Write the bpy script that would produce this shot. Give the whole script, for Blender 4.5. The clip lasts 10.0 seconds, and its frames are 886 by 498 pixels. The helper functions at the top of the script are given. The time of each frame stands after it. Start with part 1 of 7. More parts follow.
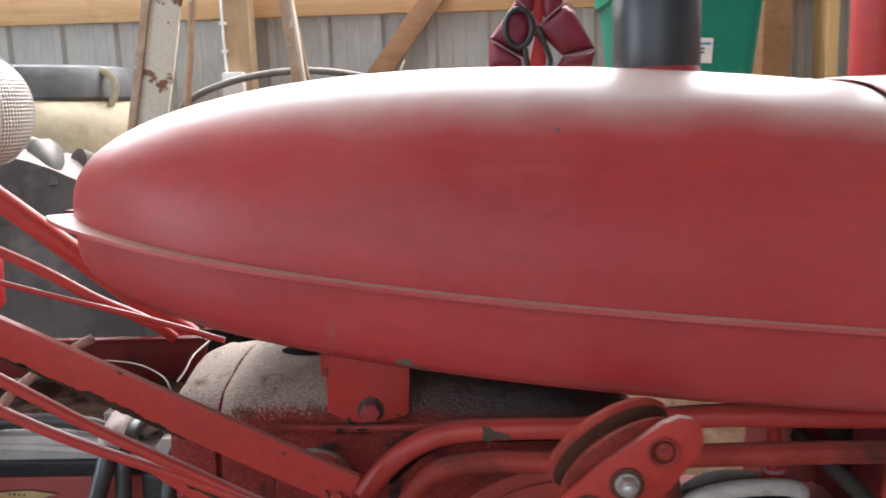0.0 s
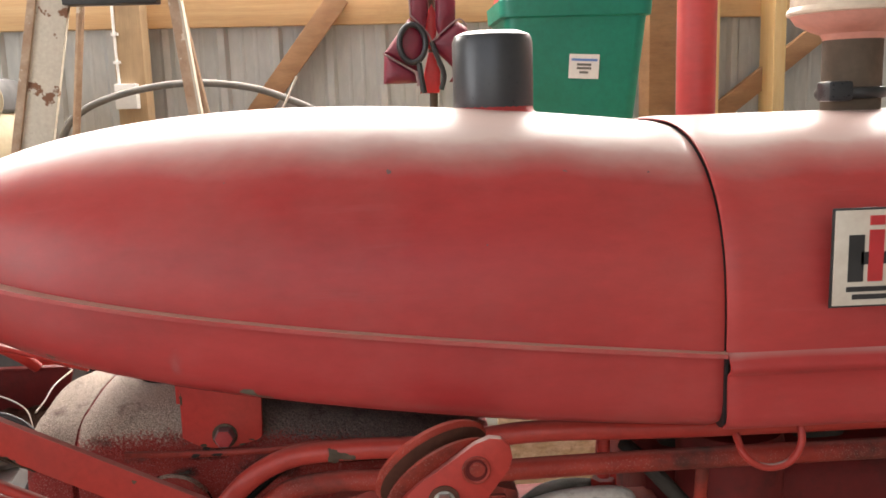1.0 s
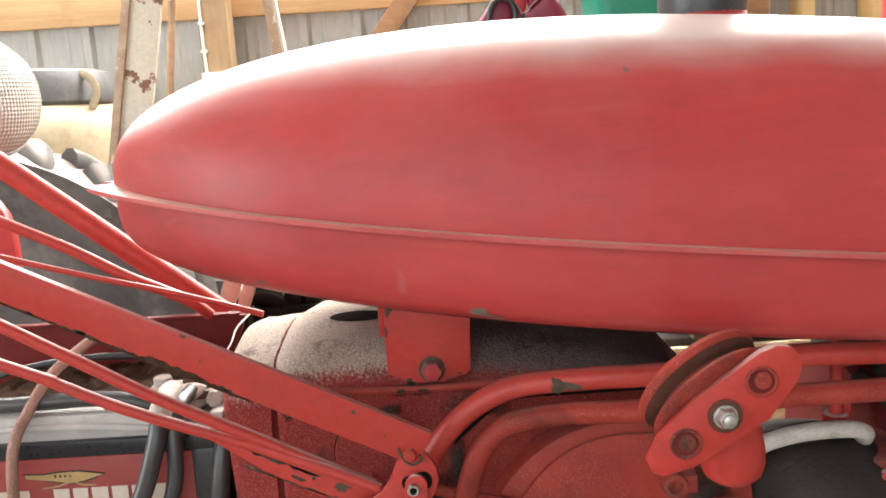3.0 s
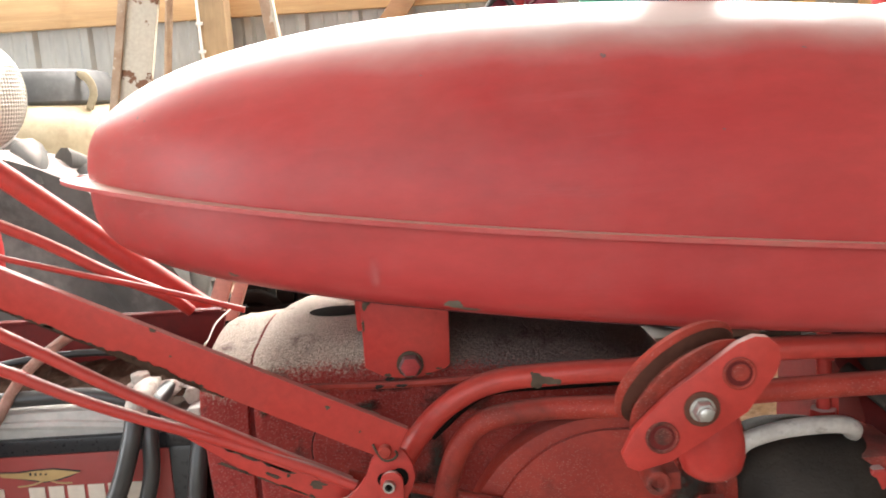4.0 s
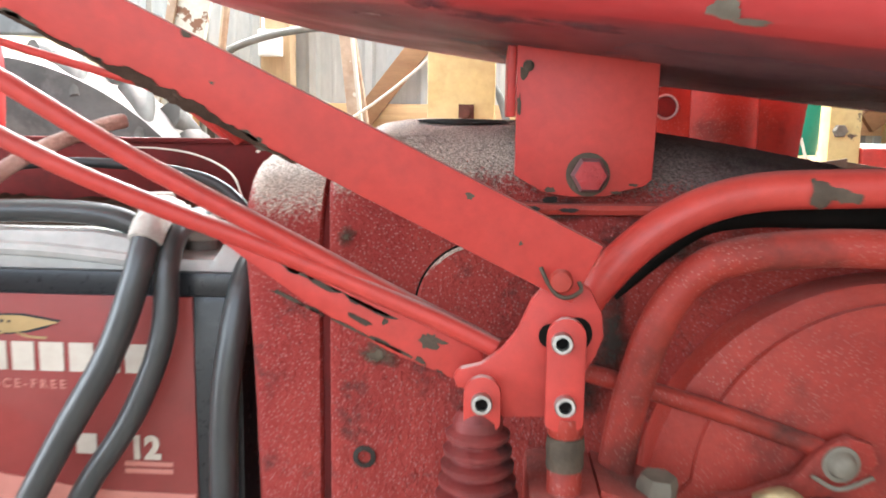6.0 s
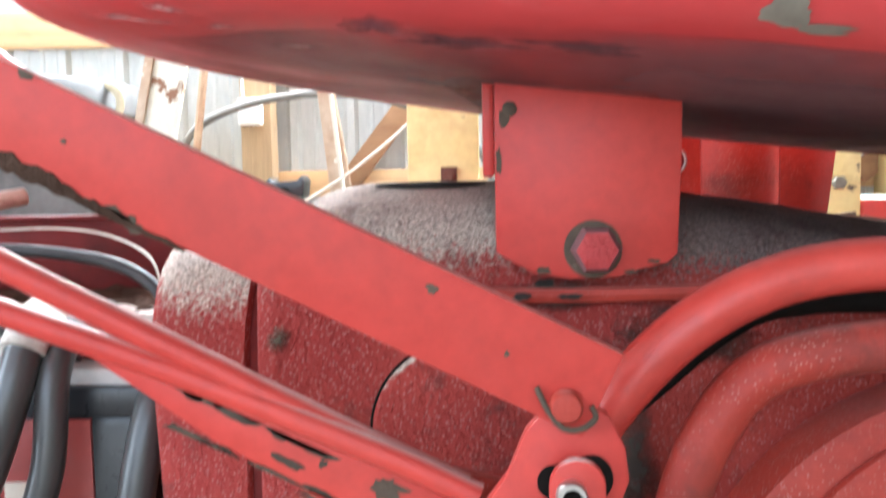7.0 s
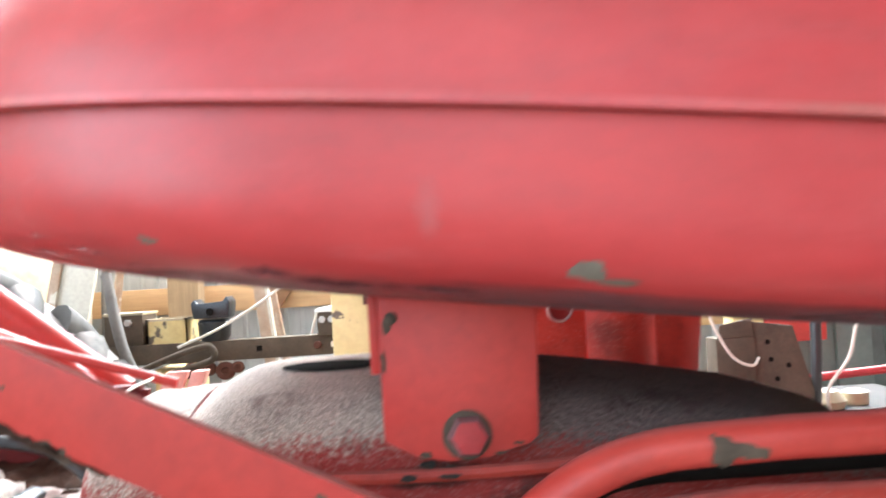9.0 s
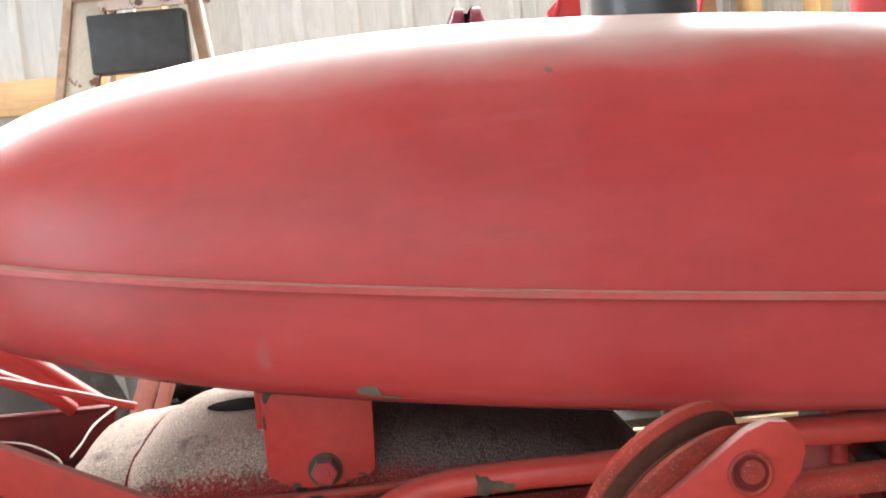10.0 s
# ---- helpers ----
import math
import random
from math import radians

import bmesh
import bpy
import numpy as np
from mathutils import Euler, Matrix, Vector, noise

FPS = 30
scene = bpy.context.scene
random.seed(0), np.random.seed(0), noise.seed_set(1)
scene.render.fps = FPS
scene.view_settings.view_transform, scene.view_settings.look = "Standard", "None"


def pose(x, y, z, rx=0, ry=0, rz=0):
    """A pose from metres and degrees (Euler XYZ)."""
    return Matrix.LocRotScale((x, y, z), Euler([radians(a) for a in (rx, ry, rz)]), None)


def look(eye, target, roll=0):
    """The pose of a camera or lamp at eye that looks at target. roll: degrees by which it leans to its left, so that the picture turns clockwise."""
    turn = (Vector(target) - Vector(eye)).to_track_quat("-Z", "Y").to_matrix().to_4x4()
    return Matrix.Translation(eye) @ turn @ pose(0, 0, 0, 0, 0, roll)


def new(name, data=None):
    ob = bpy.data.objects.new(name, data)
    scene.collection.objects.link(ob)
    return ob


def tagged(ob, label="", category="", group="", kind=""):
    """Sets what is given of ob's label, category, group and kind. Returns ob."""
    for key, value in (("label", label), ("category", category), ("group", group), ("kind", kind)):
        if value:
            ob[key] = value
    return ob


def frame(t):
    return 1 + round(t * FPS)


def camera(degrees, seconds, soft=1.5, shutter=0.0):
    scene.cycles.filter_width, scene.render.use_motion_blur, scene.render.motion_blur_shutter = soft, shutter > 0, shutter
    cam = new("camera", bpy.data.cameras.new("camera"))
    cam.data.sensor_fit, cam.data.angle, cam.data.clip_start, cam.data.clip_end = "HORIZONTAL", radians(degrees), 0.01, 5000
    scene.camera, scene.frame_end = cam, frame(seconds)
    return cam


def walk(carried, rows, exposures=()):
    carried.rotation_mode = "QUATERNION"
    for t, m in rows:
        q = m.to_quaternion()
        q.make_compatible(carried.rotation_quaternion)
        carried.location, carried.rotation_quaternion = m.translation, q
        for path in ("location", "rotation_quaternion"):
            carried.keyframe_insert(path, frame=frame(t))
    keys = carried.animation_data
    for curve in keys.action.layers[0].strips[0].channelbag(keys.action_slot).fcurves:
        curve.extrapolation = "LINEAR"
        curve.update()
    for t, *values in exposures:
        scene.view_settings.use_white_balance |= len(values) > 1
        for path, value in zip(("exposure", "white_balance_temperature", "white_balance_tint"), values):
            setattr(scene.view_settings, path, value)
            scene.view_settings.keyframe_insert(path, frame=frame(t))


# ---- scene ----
cam = camera(53.7, 10.0, soft=1.7, shutter=0.5)
PATH = [
    (0, (0.0414, 0.0140, 1.2542), (-0.0477, 1.9821, 0.9097), -1.90),
    (0.5, (0.0623, -0.0249, 1.2668), (0.0867, 1.9458, 0.9268), -1.19),
    (1, (0.0914, -0.0221, 1.2773), (0.2030, 1.9463, 0.9407), -1.72),
    (1.5, (0.0820, -0.0308, 1.2706), (0.1715, 1.9384, 0.9325), -1.67),
    (2, (0.0402, 0.0006, 1.2320), (0.0997, 1.9697, 0.8868), -1.60),
    (2.2, (0.0198, 0.0090, 1.2078), (0.0803, 1.9786, 0.8608), -0.76),
    (2.5, (-0.0160, 0.0232, 1.2081), (0.0182, 1.9964, 0.8760), -1.44),
    (2.7, (-0.0255, 0.0161, 1.2225), (-0.0241, 1.9886, 0.8846), -2.48),
    (3.8, (0.0073, 0.0234, 1.2167), (-0.0340, 1.9935, 0.8700), -4.87),
    (4, (-0.0023, 0.0271, 1.2129), (-0.0409, 1.9986, 0.8736), -3.95),
    (4.5, (-0.0256, 0.0304, 1.2082), (-0.0669, 2.0017, 0.8683), -2.35),
    (5, (-0.0291, 0.0440, 1.1816), (-0.0841, 2.0136, 0.8348), -2.14),
    (5.3, (-0.0636, 0.0775, 1.1281), (-0.0780, 2.0460, 0.7731), -1.25),
    (5.5, (-0.0652, 0.1111, 1.0864), (-0.1618, 2.0864, 0.7884), 0.19),
    (5.7, (-0.0830, 0.1601, 1.0635), (-0.2000, 2.1341, 0.7640), 0.75),
    (6.8, (-0.0797, 0.3340, 1.0491), (-0.1838, 2.3168, 0.8088), -0.50),
    (7, (-0.0781, 0.3288, 1.0539), (-0.1745, 2.3205, 0.8988), -1.08),
    (7.5, (-0.0743, 0.3301, 1.0543), (-0.0947, 2.3295, 1.0983), -0.73),
    (8, (-0.0798, 0.3237, 1.0592), (-0.0674, 2.3215, 1.1517), -1.51),
    (8.5, (-0.0763, 0.3146, 1.0675), (-0.0268, 2.3121, 1.1550), -2.79),
    (9, (-0.0594, 0.2798, 1.0924), (0.0097, 2.2777, 1.1527), -3.34),
    (9.2, (-0.0348, 0.2523, 1.1166), (0.0596, 2.2492, 1.1597), -4.12),
    (9.5, (-0.0058, 0.1889, 1.1550), (0.1180, 2.1814, 1.1225), -5.05),
    (10, (0.0207, 0.1417, 1.1835), (0.0762, 2.1353, 1.0294), -5.38),
]

walk(cam, [(t, look(eye, target, roll)) for t, eye, target, roll in PATH],
     exposures=[(0.0, -0.54, 5950, 11), (0.5, -0.16, 6200, 11), (1.0, -0.34, 6800, 13), (1.5, -0.5, 6850, 12), (2.0, -0.24, 6900, 11), (2.6, 0.24, 6600, 10), (4.0, 0.19, 6550, 10), (5.0, 0.26, 6500, 10), (5.5, 0.5, 6250, 9), (5.7, 0.76, 6100, 8), (7.0, 1.02, 5600, 6), (7.5, 0.92, 5450, 5), (8.0, 0.88, 5450, 5), (9.0, 0.84, 5600, 5), (9.5, 0.76, 5950, 6), (10.0, 0.2, 6300, 10)])

# ---- light: sky through the shed's open doors, plus unseen lamps above and behind ----
world = bpy.data.worlds.new("sky")
world.use_nodes = True
scene.world = world
wn = world.node_tree.nodes
sky = wn.new("ShaderNodeTexSky")
sky.sky_type, sky.sun_disc = "NISHITA", False
sky.sun_elevation, sky.sun_rotation = radians(46), radians(172)
world.node_tree.links.new(sky.outputs[0], wn["Background"].inputs[0])
wn["Background"].inputs[1].default_value = 0.12


def daylight(name, where, target, wide, high, watts, colour=(1, 1, 1)):
    lamp = bpy.data.lights.new(name, "AREA")
    lamp.shape, lamp.size, lamp.size_y, lamp.energy, lamp.color = "RECTANGLE", wide, high, watts, colour
    ob = new(name, lamp)
    ob.matrix_world = look(where, target)
    return ob


# Unseen back lamp; stands in for an eave panel that is not built.
daylight("eave_panel_lamp", (-0.2, 3.72, 2.9), (-0.1, 0.6, 1.3), 7.5, 1.2, 1000, (1.0, 0.97, 0.93))
# Unseen fill lamp under the closed roof; no panel is built.
daylight("overhead_fill_lamp", (-1.0, 2.2, 3.55), (-0.9, 2.0, 0), 3.2, 1.8, 40, (1.0, 0.97, 0.93))
daylight("side_door_lamp", (-6.1, -1.5, 2.0), (0, 0.3, 1.2), 3.6, 3.6, 240, (0.92, 0.96, 1.0))
daylight("front_door_lamp", (-2.0, -3.95, 2.1), (-0.3, 1, 1.4), 5.6, 3.8, 105, (0.95, 0.97, 1.0))

sun_lamp = bpy.data.lights.new("sun", "SUN")
sun_lamp.energy, sun_lamp.angle, sun_lamp.color = 5.0, radians(0.6), (1.0, 0.96, 0.9)
new("sun", sun_lamp).matrix_world = look((0.9, -6.2, 6.4), (0, 0, 0))


# ---- materials ----
def material(name):
    m = bpy.data.materials.new(name)
    m.use_nodes = True
    return m, m.node_tree.nodes, m.node_tree.links, m.node_tree.nodes["Principled BSDF"]


def noise_node(n, l, scale, detail=6.0, rough=0.6, stretch=None, island=False):
    tc = n.new("ShaderNodeTexCoord")
    t = n.new("ShaderNodeTexNoise")
    t.inputs["Scale"].default_value, t.inputs["Detail"].default_value, t.inputs["Roughness"].default_value = scale, detail, rough
    if stretch:
        mp = n.new("ShaderNodeMapping")
        mp.inputs["Scale"].default_value = stretch
        l.new(tc.outputs["Object"], mp.inputs[0])
        l.new(mp.outputs[0], t.inputs[0])
    else:
        l.new(tc.outputs["Object"], t.inputs[0])
    return t


def ramp_node(n, l, source, stops):
    r = n.new("ShaderNodeValToRGB")
    while len(r.color_ramp.elements) < len(stops):
        r.color_ramp.elements.new(0.5)
    for e, (p, c) in zip(r.color_ramp.elements, stops):
        e.position = p
        e.color = (*c, 1) if len(c) == 3 else c
    l.new(source, r.inputs[0])
    return r


def grey(v):
    return (v, v, v)


def surface(name, base, vary, rough=0.5, metal=0.0, big=3.0, small=60.0, bump=0.1, dirt=None, dirt_amount=0.35, dirt_scale=25.0,
            chips=None, chip_cut=0.68, chip_scale=18.0, stretch=None, coat=0.0, depth=0.002, spec=0.5, dust=0.0, grain=0.28, specks=0.0, stain=None, scuff=0.0, patchy=False, dirt_cut=0.52, dust_sheen_tint=(0.60, 0.475, 0.43), most=0.92, coat_rough=0.22):
    """Two scales of colour change, dirt patches with their own outline, chips that bare what is under the paint, and fine relief."""
    m, n, l, b = material(name)
    t1, t2 = noise_node(n, l, big, 5, 0.55, stretch), noise_node(n, l, small, 6, 0.65, stretch)
    r1 = ramp_node(n, l, t1.outputs[0], [(0.3, base), (0.72, vary)])
    mix = n.new("ShaderNodeMixRGB")
    mix.blend_type, mix.inputs[0].default_value = "OVERLAY", grain
    l.new(r1.outputs[0], mix.inputs[1])
    l.new(t2.outputs[0], mix.inputs[2])
    out = mix.outputs[0]
    rr = ramp_node(n, l, t2.outputs[0], [(0.25, grey(max(0.02, rough - 0.08))), (0.8, grey(min(1, rough + 0.12)))])
    rough_out = rr.outputs[0]
    for colour, cut, scale, amount, gloss in ((dirt, dirt_cut, dirt_scale, dirt_amount, 0.85), (chips, chip_cut, chip_scale, 1.0, 0.7)):
        if not colour:
            continue
        t3 = noise_node(n, l, scale, 9, 0.62)
        width = 0.22 if colour is dirt else 0.02
        mask = ramp_node(n, l, t3.outputs[0], [(cut, grey(0)), (min(1, cut + width), grey(amount))])
        mx = n.new("ShaderNodeMixRGB")
        l.new(mask.outputs[0], mx.inputs[0])
        l.new(out, mx.inputs[1])
        mx.inputs[2].default_value = (*colour, 1)
        out = mx.outputs[0]
        mr = n.new("ShaderNodeMixRGB")
        l.new(mask.outputs[0], mr.inputs[0])
        l.new(rough_out, mr.inputs[1])
        mr.inputs[2].default_value = (gloss, gloss, gloss, 1)
        rough_out = mr.outputs[0]
    if stain:
        ta, tb = noise_node(n, l, 4.5, 8, 0.68, (0.5, 1, 1.6)), noise_node(n, l, 38, 6, 0.7, (0.6, 1, 1))
        both = n.new("ShaderNodeMath")
        both.operation = "MULTIPLY"
        ra = ramp_node(n, l, ta.outputs[0], [(0.46, grey(0)), (0.68, grey(1))])
        rb = ramp_node(n, l, tb.outputs[0], [(0.3, grey(0.15)), (0.65, grey(0.6))])
        l.new(ra.outputs[0], both.inputs[0])
        l.new(rb.outputs[0], both.inputs[1])
        mst = n.new("ShaderNodeMixRGB")
        l.new(both.outputs[0], mst.inputs[0])
        l.new(out, mst.inputs[1])
        mst.inputs[2].default_value = (*stain, 1)
        out = mst.outputs[0]
    if scuff:
        tw, tl = noise_node(n, l, 6, 4, 0.6), noise_node(n, l, 55, 5, 0.7, (0.1, 1, 2.2))
        rw = ramp_node(n, l, tw.outputs[0], [(0.5, grey(0)), (0.68, grey(1))])
        rl = ramp_node(n, l, tl.outputs[0], [(0.55, grey(0)), (0.75, grey(scuff))])
        both = n.new("ShaderNodeMath")
        both.operation = "MULTIPLY"
        l.new(rw.outputs[0], both.inputs[0])
        l.new(rl.outputs[0], both.inputs[1])
        msc = n.new("ShaderNodeMixRGB")
        l.new(both.outputs[0], msc.inputs[0])
        l.new(out, msc.inputs[1])
        msc.inputs[2].default_value = (0.62, 0.36, 0.34, 1)
        out = msc.outputs[0]
    if specks:
        tcs, vs, ts = n.new("ShaderNodeTexCoord"), n.new("ShaderNodeTexVoronoi"), noise_node(n, l, 30, 3, 0.5)
        vs.inputs["Scale"].default_value = 620
        l.new(tcs.outputs["Object"], vs.inputs[0])
        dots = ramp_node(n, l, vs.outputs["Distance"], [(0.08, grey(specks)), (0.3, grey(0))])
        where = ramp_node(n, l, ts.outputs[0], [(0.42, grey(0)), (0.6, grey(1))])
        both, ms = n.new("ShaderNodeMath"), n.new("ShaderNodeMixRGB")
        both.operation = "MULTIPLY"
        l.new(dots.outputs[0], both.inputs[0])
        l.new(where.outputs[0], both.inputs[1])
        l.new(both.outputs[0], ms.inputs[0])
        l.new(out, ms.inputs[1])
        ms.inputs[2].default_value = (0.55, 0.38, 0.33, 1)
        out = ms.outputs[0]
    # Pale upward faces: settled dust with light from above painted in.
    if dust:
        geo, sep, td = n.new("ShaderNodeNewGeometry"), n.new("ShaderNodeSeparateXYZ"), noise_node(n, l, 14, 5, 0.55)
        l.new(geo.outputs["Normal"], sep.inputs[0])
        ad = n.new("ShaderNodeMath")
        ad.operation = "MULTIPLY_ADD"
        ad.inputs[1].default_value = 0.17
        l.new(td.outputs[0], ad.inputs[0])
        l.new(sep.outputs["Z"], ad.inputs[2])
        dust_sheen = ramp_node(n, l, ad.outputs[0], [(0.78, grey(0)), (0.87, grey(dust * 0.2)), (0.96, grey(dust * 0.6)), (1.06, grey(dust))])
        md = n.new("ShaderNodeMixRGB")
        l.new(dust_sheen.outputs[0], md.inputs[0])
        l.new(out, md.inputs[1])
        md.inputs[2].default_value = (*dust_sheen_tint, 1)
        out = md.outputs[0]
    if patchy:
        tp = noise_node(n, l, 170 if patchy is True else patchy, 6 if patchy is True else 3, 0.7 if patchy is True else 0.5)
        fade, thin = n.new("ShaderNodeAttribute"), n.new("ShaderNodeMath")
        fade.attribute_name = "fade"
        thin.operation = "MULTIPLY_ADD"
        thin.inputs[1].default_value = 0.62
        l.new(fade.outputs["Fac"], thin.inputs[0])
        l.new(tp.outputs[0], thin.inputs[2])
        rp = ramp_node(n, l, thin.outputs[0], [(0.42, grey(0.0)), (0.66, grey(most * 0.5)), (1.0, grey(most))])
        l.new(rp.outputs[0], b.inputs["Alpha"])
    l.new(out, b.inputs["Base Color"])
    l.new(rough_out, b.inputs["Roughness"])
    b.inputs["Metallic"].default_value = metal
    b.inputs["Coat Weight"].default_value = coat
    b.inputs["Coat Roughness"].default_value = coat_rough
    b.inputs["Coat IOR"].default_value = 1.33
    b.inputs["Specular IOR Level"].default_value = spec
    if bump:
        bp = n.new("ShaderNodeBump")
        bp.inputs["Strength"].default_value, bp.inputs["Distance"].default_value = bump, depth
        l.new(t2.outputs[0], bp.inputs["Height"])
        l.new(bp.outputs[0], b.inputs["Normal"])
    return m


# RED's strong dust also paints the white highlight along the tank's crown.
RED = surface("faded_red_paint", (0.385, 0.030, 0.031), (0.475, 0.058, 0.051), 0.42, big=5, small=90, bump=0.05, dirt=(0.48, 0.15, 0.135), dirt_amount=0.24, dirt_scale=7, depth=0.0006, coat=0.35, coat_rough=0.36, spec=0.26, dust=0.85, grain=0.2, stretch=(0.55, 1, 1.3), stain=(0.20, 0.045, 0.04), scuff=0.12)
FLANGE = surface("rubbed_flange_edge", (0.42, 0.05, 0.048), (0.52, 0.11, 0.10), 0.42, big=12, small=160, bump=0.1, dirt=(0.30, 0.17, 0.12), dirt_amount=0.6, dirt_scale=14, dust=1.0, spec=0.4, dust_sheen_tint=(0.56, 0.34, 0.27))
TUBE = surface("oily_red_tube", (0.40, 0.036, 0.026), (0.48, 0.058, 0.041), 0.36, big=12, small=150, bump=0.15, dirt=(0.10, 0.03, 0.025), dirt_amount=0.55, dirt_scale=16, chips=(0.045, 0.038, 0.028), chip_cut=0.64, chip_scale=26, depth=0.0006, spec=0.38, dust=0.1)
ASH = surface("pale_crusted_wrap", (0.50, 0.45, 0.40), (0.66, 0.61, 0.55), 0.9, big=60, small=300, bump=1.0, dirt=(0.13, 0.08, 0.06), dirt_amount=0.8, dirt_scale=90, dirt_cut=0.56, spec=0.1)
BOOT = surface("overpainted_rubber", (0.09, 0.014, 0.012), (0.22, 0.026, 0.022), 0.5, big=60, small=200, bump=0.4, dirt=(0.012, 0.01, 0.009), dirt_amount=0.95, dirt_scale=45)
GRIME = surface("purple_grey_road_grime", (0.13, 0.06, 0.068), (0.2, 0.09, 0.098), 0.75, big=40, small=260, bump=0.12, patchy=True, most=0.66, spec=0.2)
BROWN_CHIP = surface("brown_bare_patch", (0.06, 0.045, 0.033), (0.12, 0.088, 0.062), 0.8, spec=0.15, big=60, small=320, bump=0.6)
TYRE = surface("dusty_tyre_rubber", (0.06, 0.055, 0.05), (0.125, 0.115, 0.105), 0.7, big=6, small=60, bump=0.3, dirt=(0.30, 0.27, 0.245), dirt_amount=0.6, dirt_scale=7, dust=0.7, spec=0.25)
GROOVE = surface("rust_brown_groove", (0.085, 0.036, 0.025), (0.14, 0.06, 0.042), 0.8, spec=0.1, big=40, small=260, bump=0.4)
CABINET = surface("grey_green_enamel", (0.10, 0.125, 0.105), (0.14, 0.165, 0.14), 0.5, big=6, small=60, bump=0.1, dirt=(0.05, 0.045, 0.04), dirt_amount=0.5, dirt_scale=8)
BROWN_STEEL = surface("rusty_brown_steel", (0.07, 0.052, 0.038), (0.12, 0.09, 0.065), 0.8, spec=0.12, big=15, small=140, bump=0.4)
# RED_BAR's dust also paints the back light on upper edges.
RED_BAR = surface("worn_red_paint", (0.42, 0.036, 0.028), (0.49, 0.056, 0.040), 0.4, big=9, small=150, bump=0.14, dirt=(0.25, 0.04, 0.035), dirt_amount=0.5, dirt_scale=18, chips=(0.085, 0.068, 0.05), chip_cut=0.70, chip_scale=60, depth=0.0006, dust=0.95, spec=0.3, dust_sheen_tint=(0.60, 0.44, 0.40))
RED_CAST = surface("grimy_red_casting", (0.34, 0.028, 0.030), (0.44, 0.045, 0.04), 0.55, big=14, small=420, bump=0.9, dirt=(0.30, 0.16, 0.14), dirt_amount=0.45, dirt_scale=60, depth=0.0016)
RED_OIL = surface("oily_red_casting", (0.27, 0.027, 0.017), (0.39, 0.048, 0.030), 0.48, specks=0.42, big=18, small=260, bump=0.5, dirt=(0.045, 0.026, 0.02), dirt_amount=0.92, dirt_scale=17, dirt_cut=0.49, depth=0.001, spec=0.3, dust=0.1)
RED_DARK = surface("dull_dark_red_paint", (0.105, 0.012, 0.011), (0.17, 0.021, 0.018), 0.65, big=10, small=120, bump=0.2, dirt=(0.025, 0.018, 0.014), dirt_amount=0.7, spec=0.2)
DUST = surface("dusty_casting_top", (0.30, 0.24, 0.215), (0.42, 0.34, 0.31), 0.9, big=20, small=480, bump=1.0, dirt=(0.22, 0.05, 0.05), dirt_amount=0.5, dirt_scale=80, depth=0.0016)
GREASE = surface("black_greasy_dirt", (0.018, 0.015, 0.013), (0.05, 0.04, 0.032), 0.7, big=15, small=200, bump=0.7, depth=0.002, spec=0.22)
MUD = surface("crumbly_brown_dirt", (0.048, 0.027, 0.019), (0.095, 0.055, 0.038), 0.95, big=70, small=420, bump=1.0, depth=0.003, spec=0.05)
WORN = surface("rubbed_dull_paint", (0.13, 0.06, 0.06), (0.2, 0.10, 0.10), 0.5, big=60, small=300, bump=0.1)
CHIP = surface("bare_primer_chip", (0.12, 0.10, 0.072), (0.21, 0.18, 0.135), 0.65, big=60, small=300, bump=0.1)
# Grey dirt mixed with painted shade for the tank's underside.
DIRT_SHADE = surface("grey_dirt_and_shade_under_tank", (0.155, 0.084, 0.088), (0.21, 0.12, 0.124), 0.6, big=9, small=220, bump=0.05, patchy=14.0, most=0.8, spec=0.3, grain=0.1)
SCRATCH = surface("scuffed_pale_paint", (0.50, 0.22, 0.22), (0.6, 0.36, 0.34), 0.6, big=60, small=300, bump=0.1, patchy=True)
PALE_STREAK = surface("faint_pale_streak", (0.52, 0.26, 0.25), (0.6, 0.36, 0.34), 0.5, big=60, small=300, bump=0.05, patchy=True, most=0.15)
BLACK_RUBBER = surface("black_rubber", (0.012, 0.012, 0.012), (0.03, 0.03, 0.03), 0.42, big=20, small=200, bump=0.15)
BLACK_PLASTIC = surface("black_plastic", (0.012, 0.013, 0.015), (0.02, 0.021, 0.024), 0.3, big=20, small=300, bump=0.05)
CAP_PLASTIC = surface("charcoal_cap_plastic", (0.024, 0.026, 0.030), (0.036, 0.038, 0.043), 0.33, big=14, small=240, bump=0.05, dust=0.8, spec=0.6)
GREY_CABLE = surface("grey_black_cable_jacket", (0.04, 0.041, 0.04), (0.055, 0.055, 0.053), 0.34, big=40, small=300, bump=0.05, grain=0.1, spec=0.6)
STEEL = surface("worn_steel", (0.42, 0.41, 0.38), (0.55, 0.53, 0.5), 0.35, metal=0.9, big=40, small=300, bump=0.2)
CLAMP = surface("corroded_lead", (0.46, 0.42, 0.36), (0.62, 0.58, 0.52), 0.7, metal=0.2, big=60, small=300, bump=0.8, dirt=(0.20, 0.11, 0.06), dirt_amount=0.8, dirt_scale=70, dust=0.6)
LEAD = surface("dull_lead", (0.36, 0.35, 0.33), (0.5, 0.48, 0.45), 0.5, metal=0.6, big=60, small=300, bump=0.4)
BRASS = surface("dirty_brass", (0.50, 0.39, 0.21), (0.36, 0.26, 0.13), 0.45, metal=0.6, big=60, small=200, bump=0.6, dirt=(0.02, 0.015, 0.012), dirt_amount=0.97, dirt_scale=60, dirt_cut=0.46)
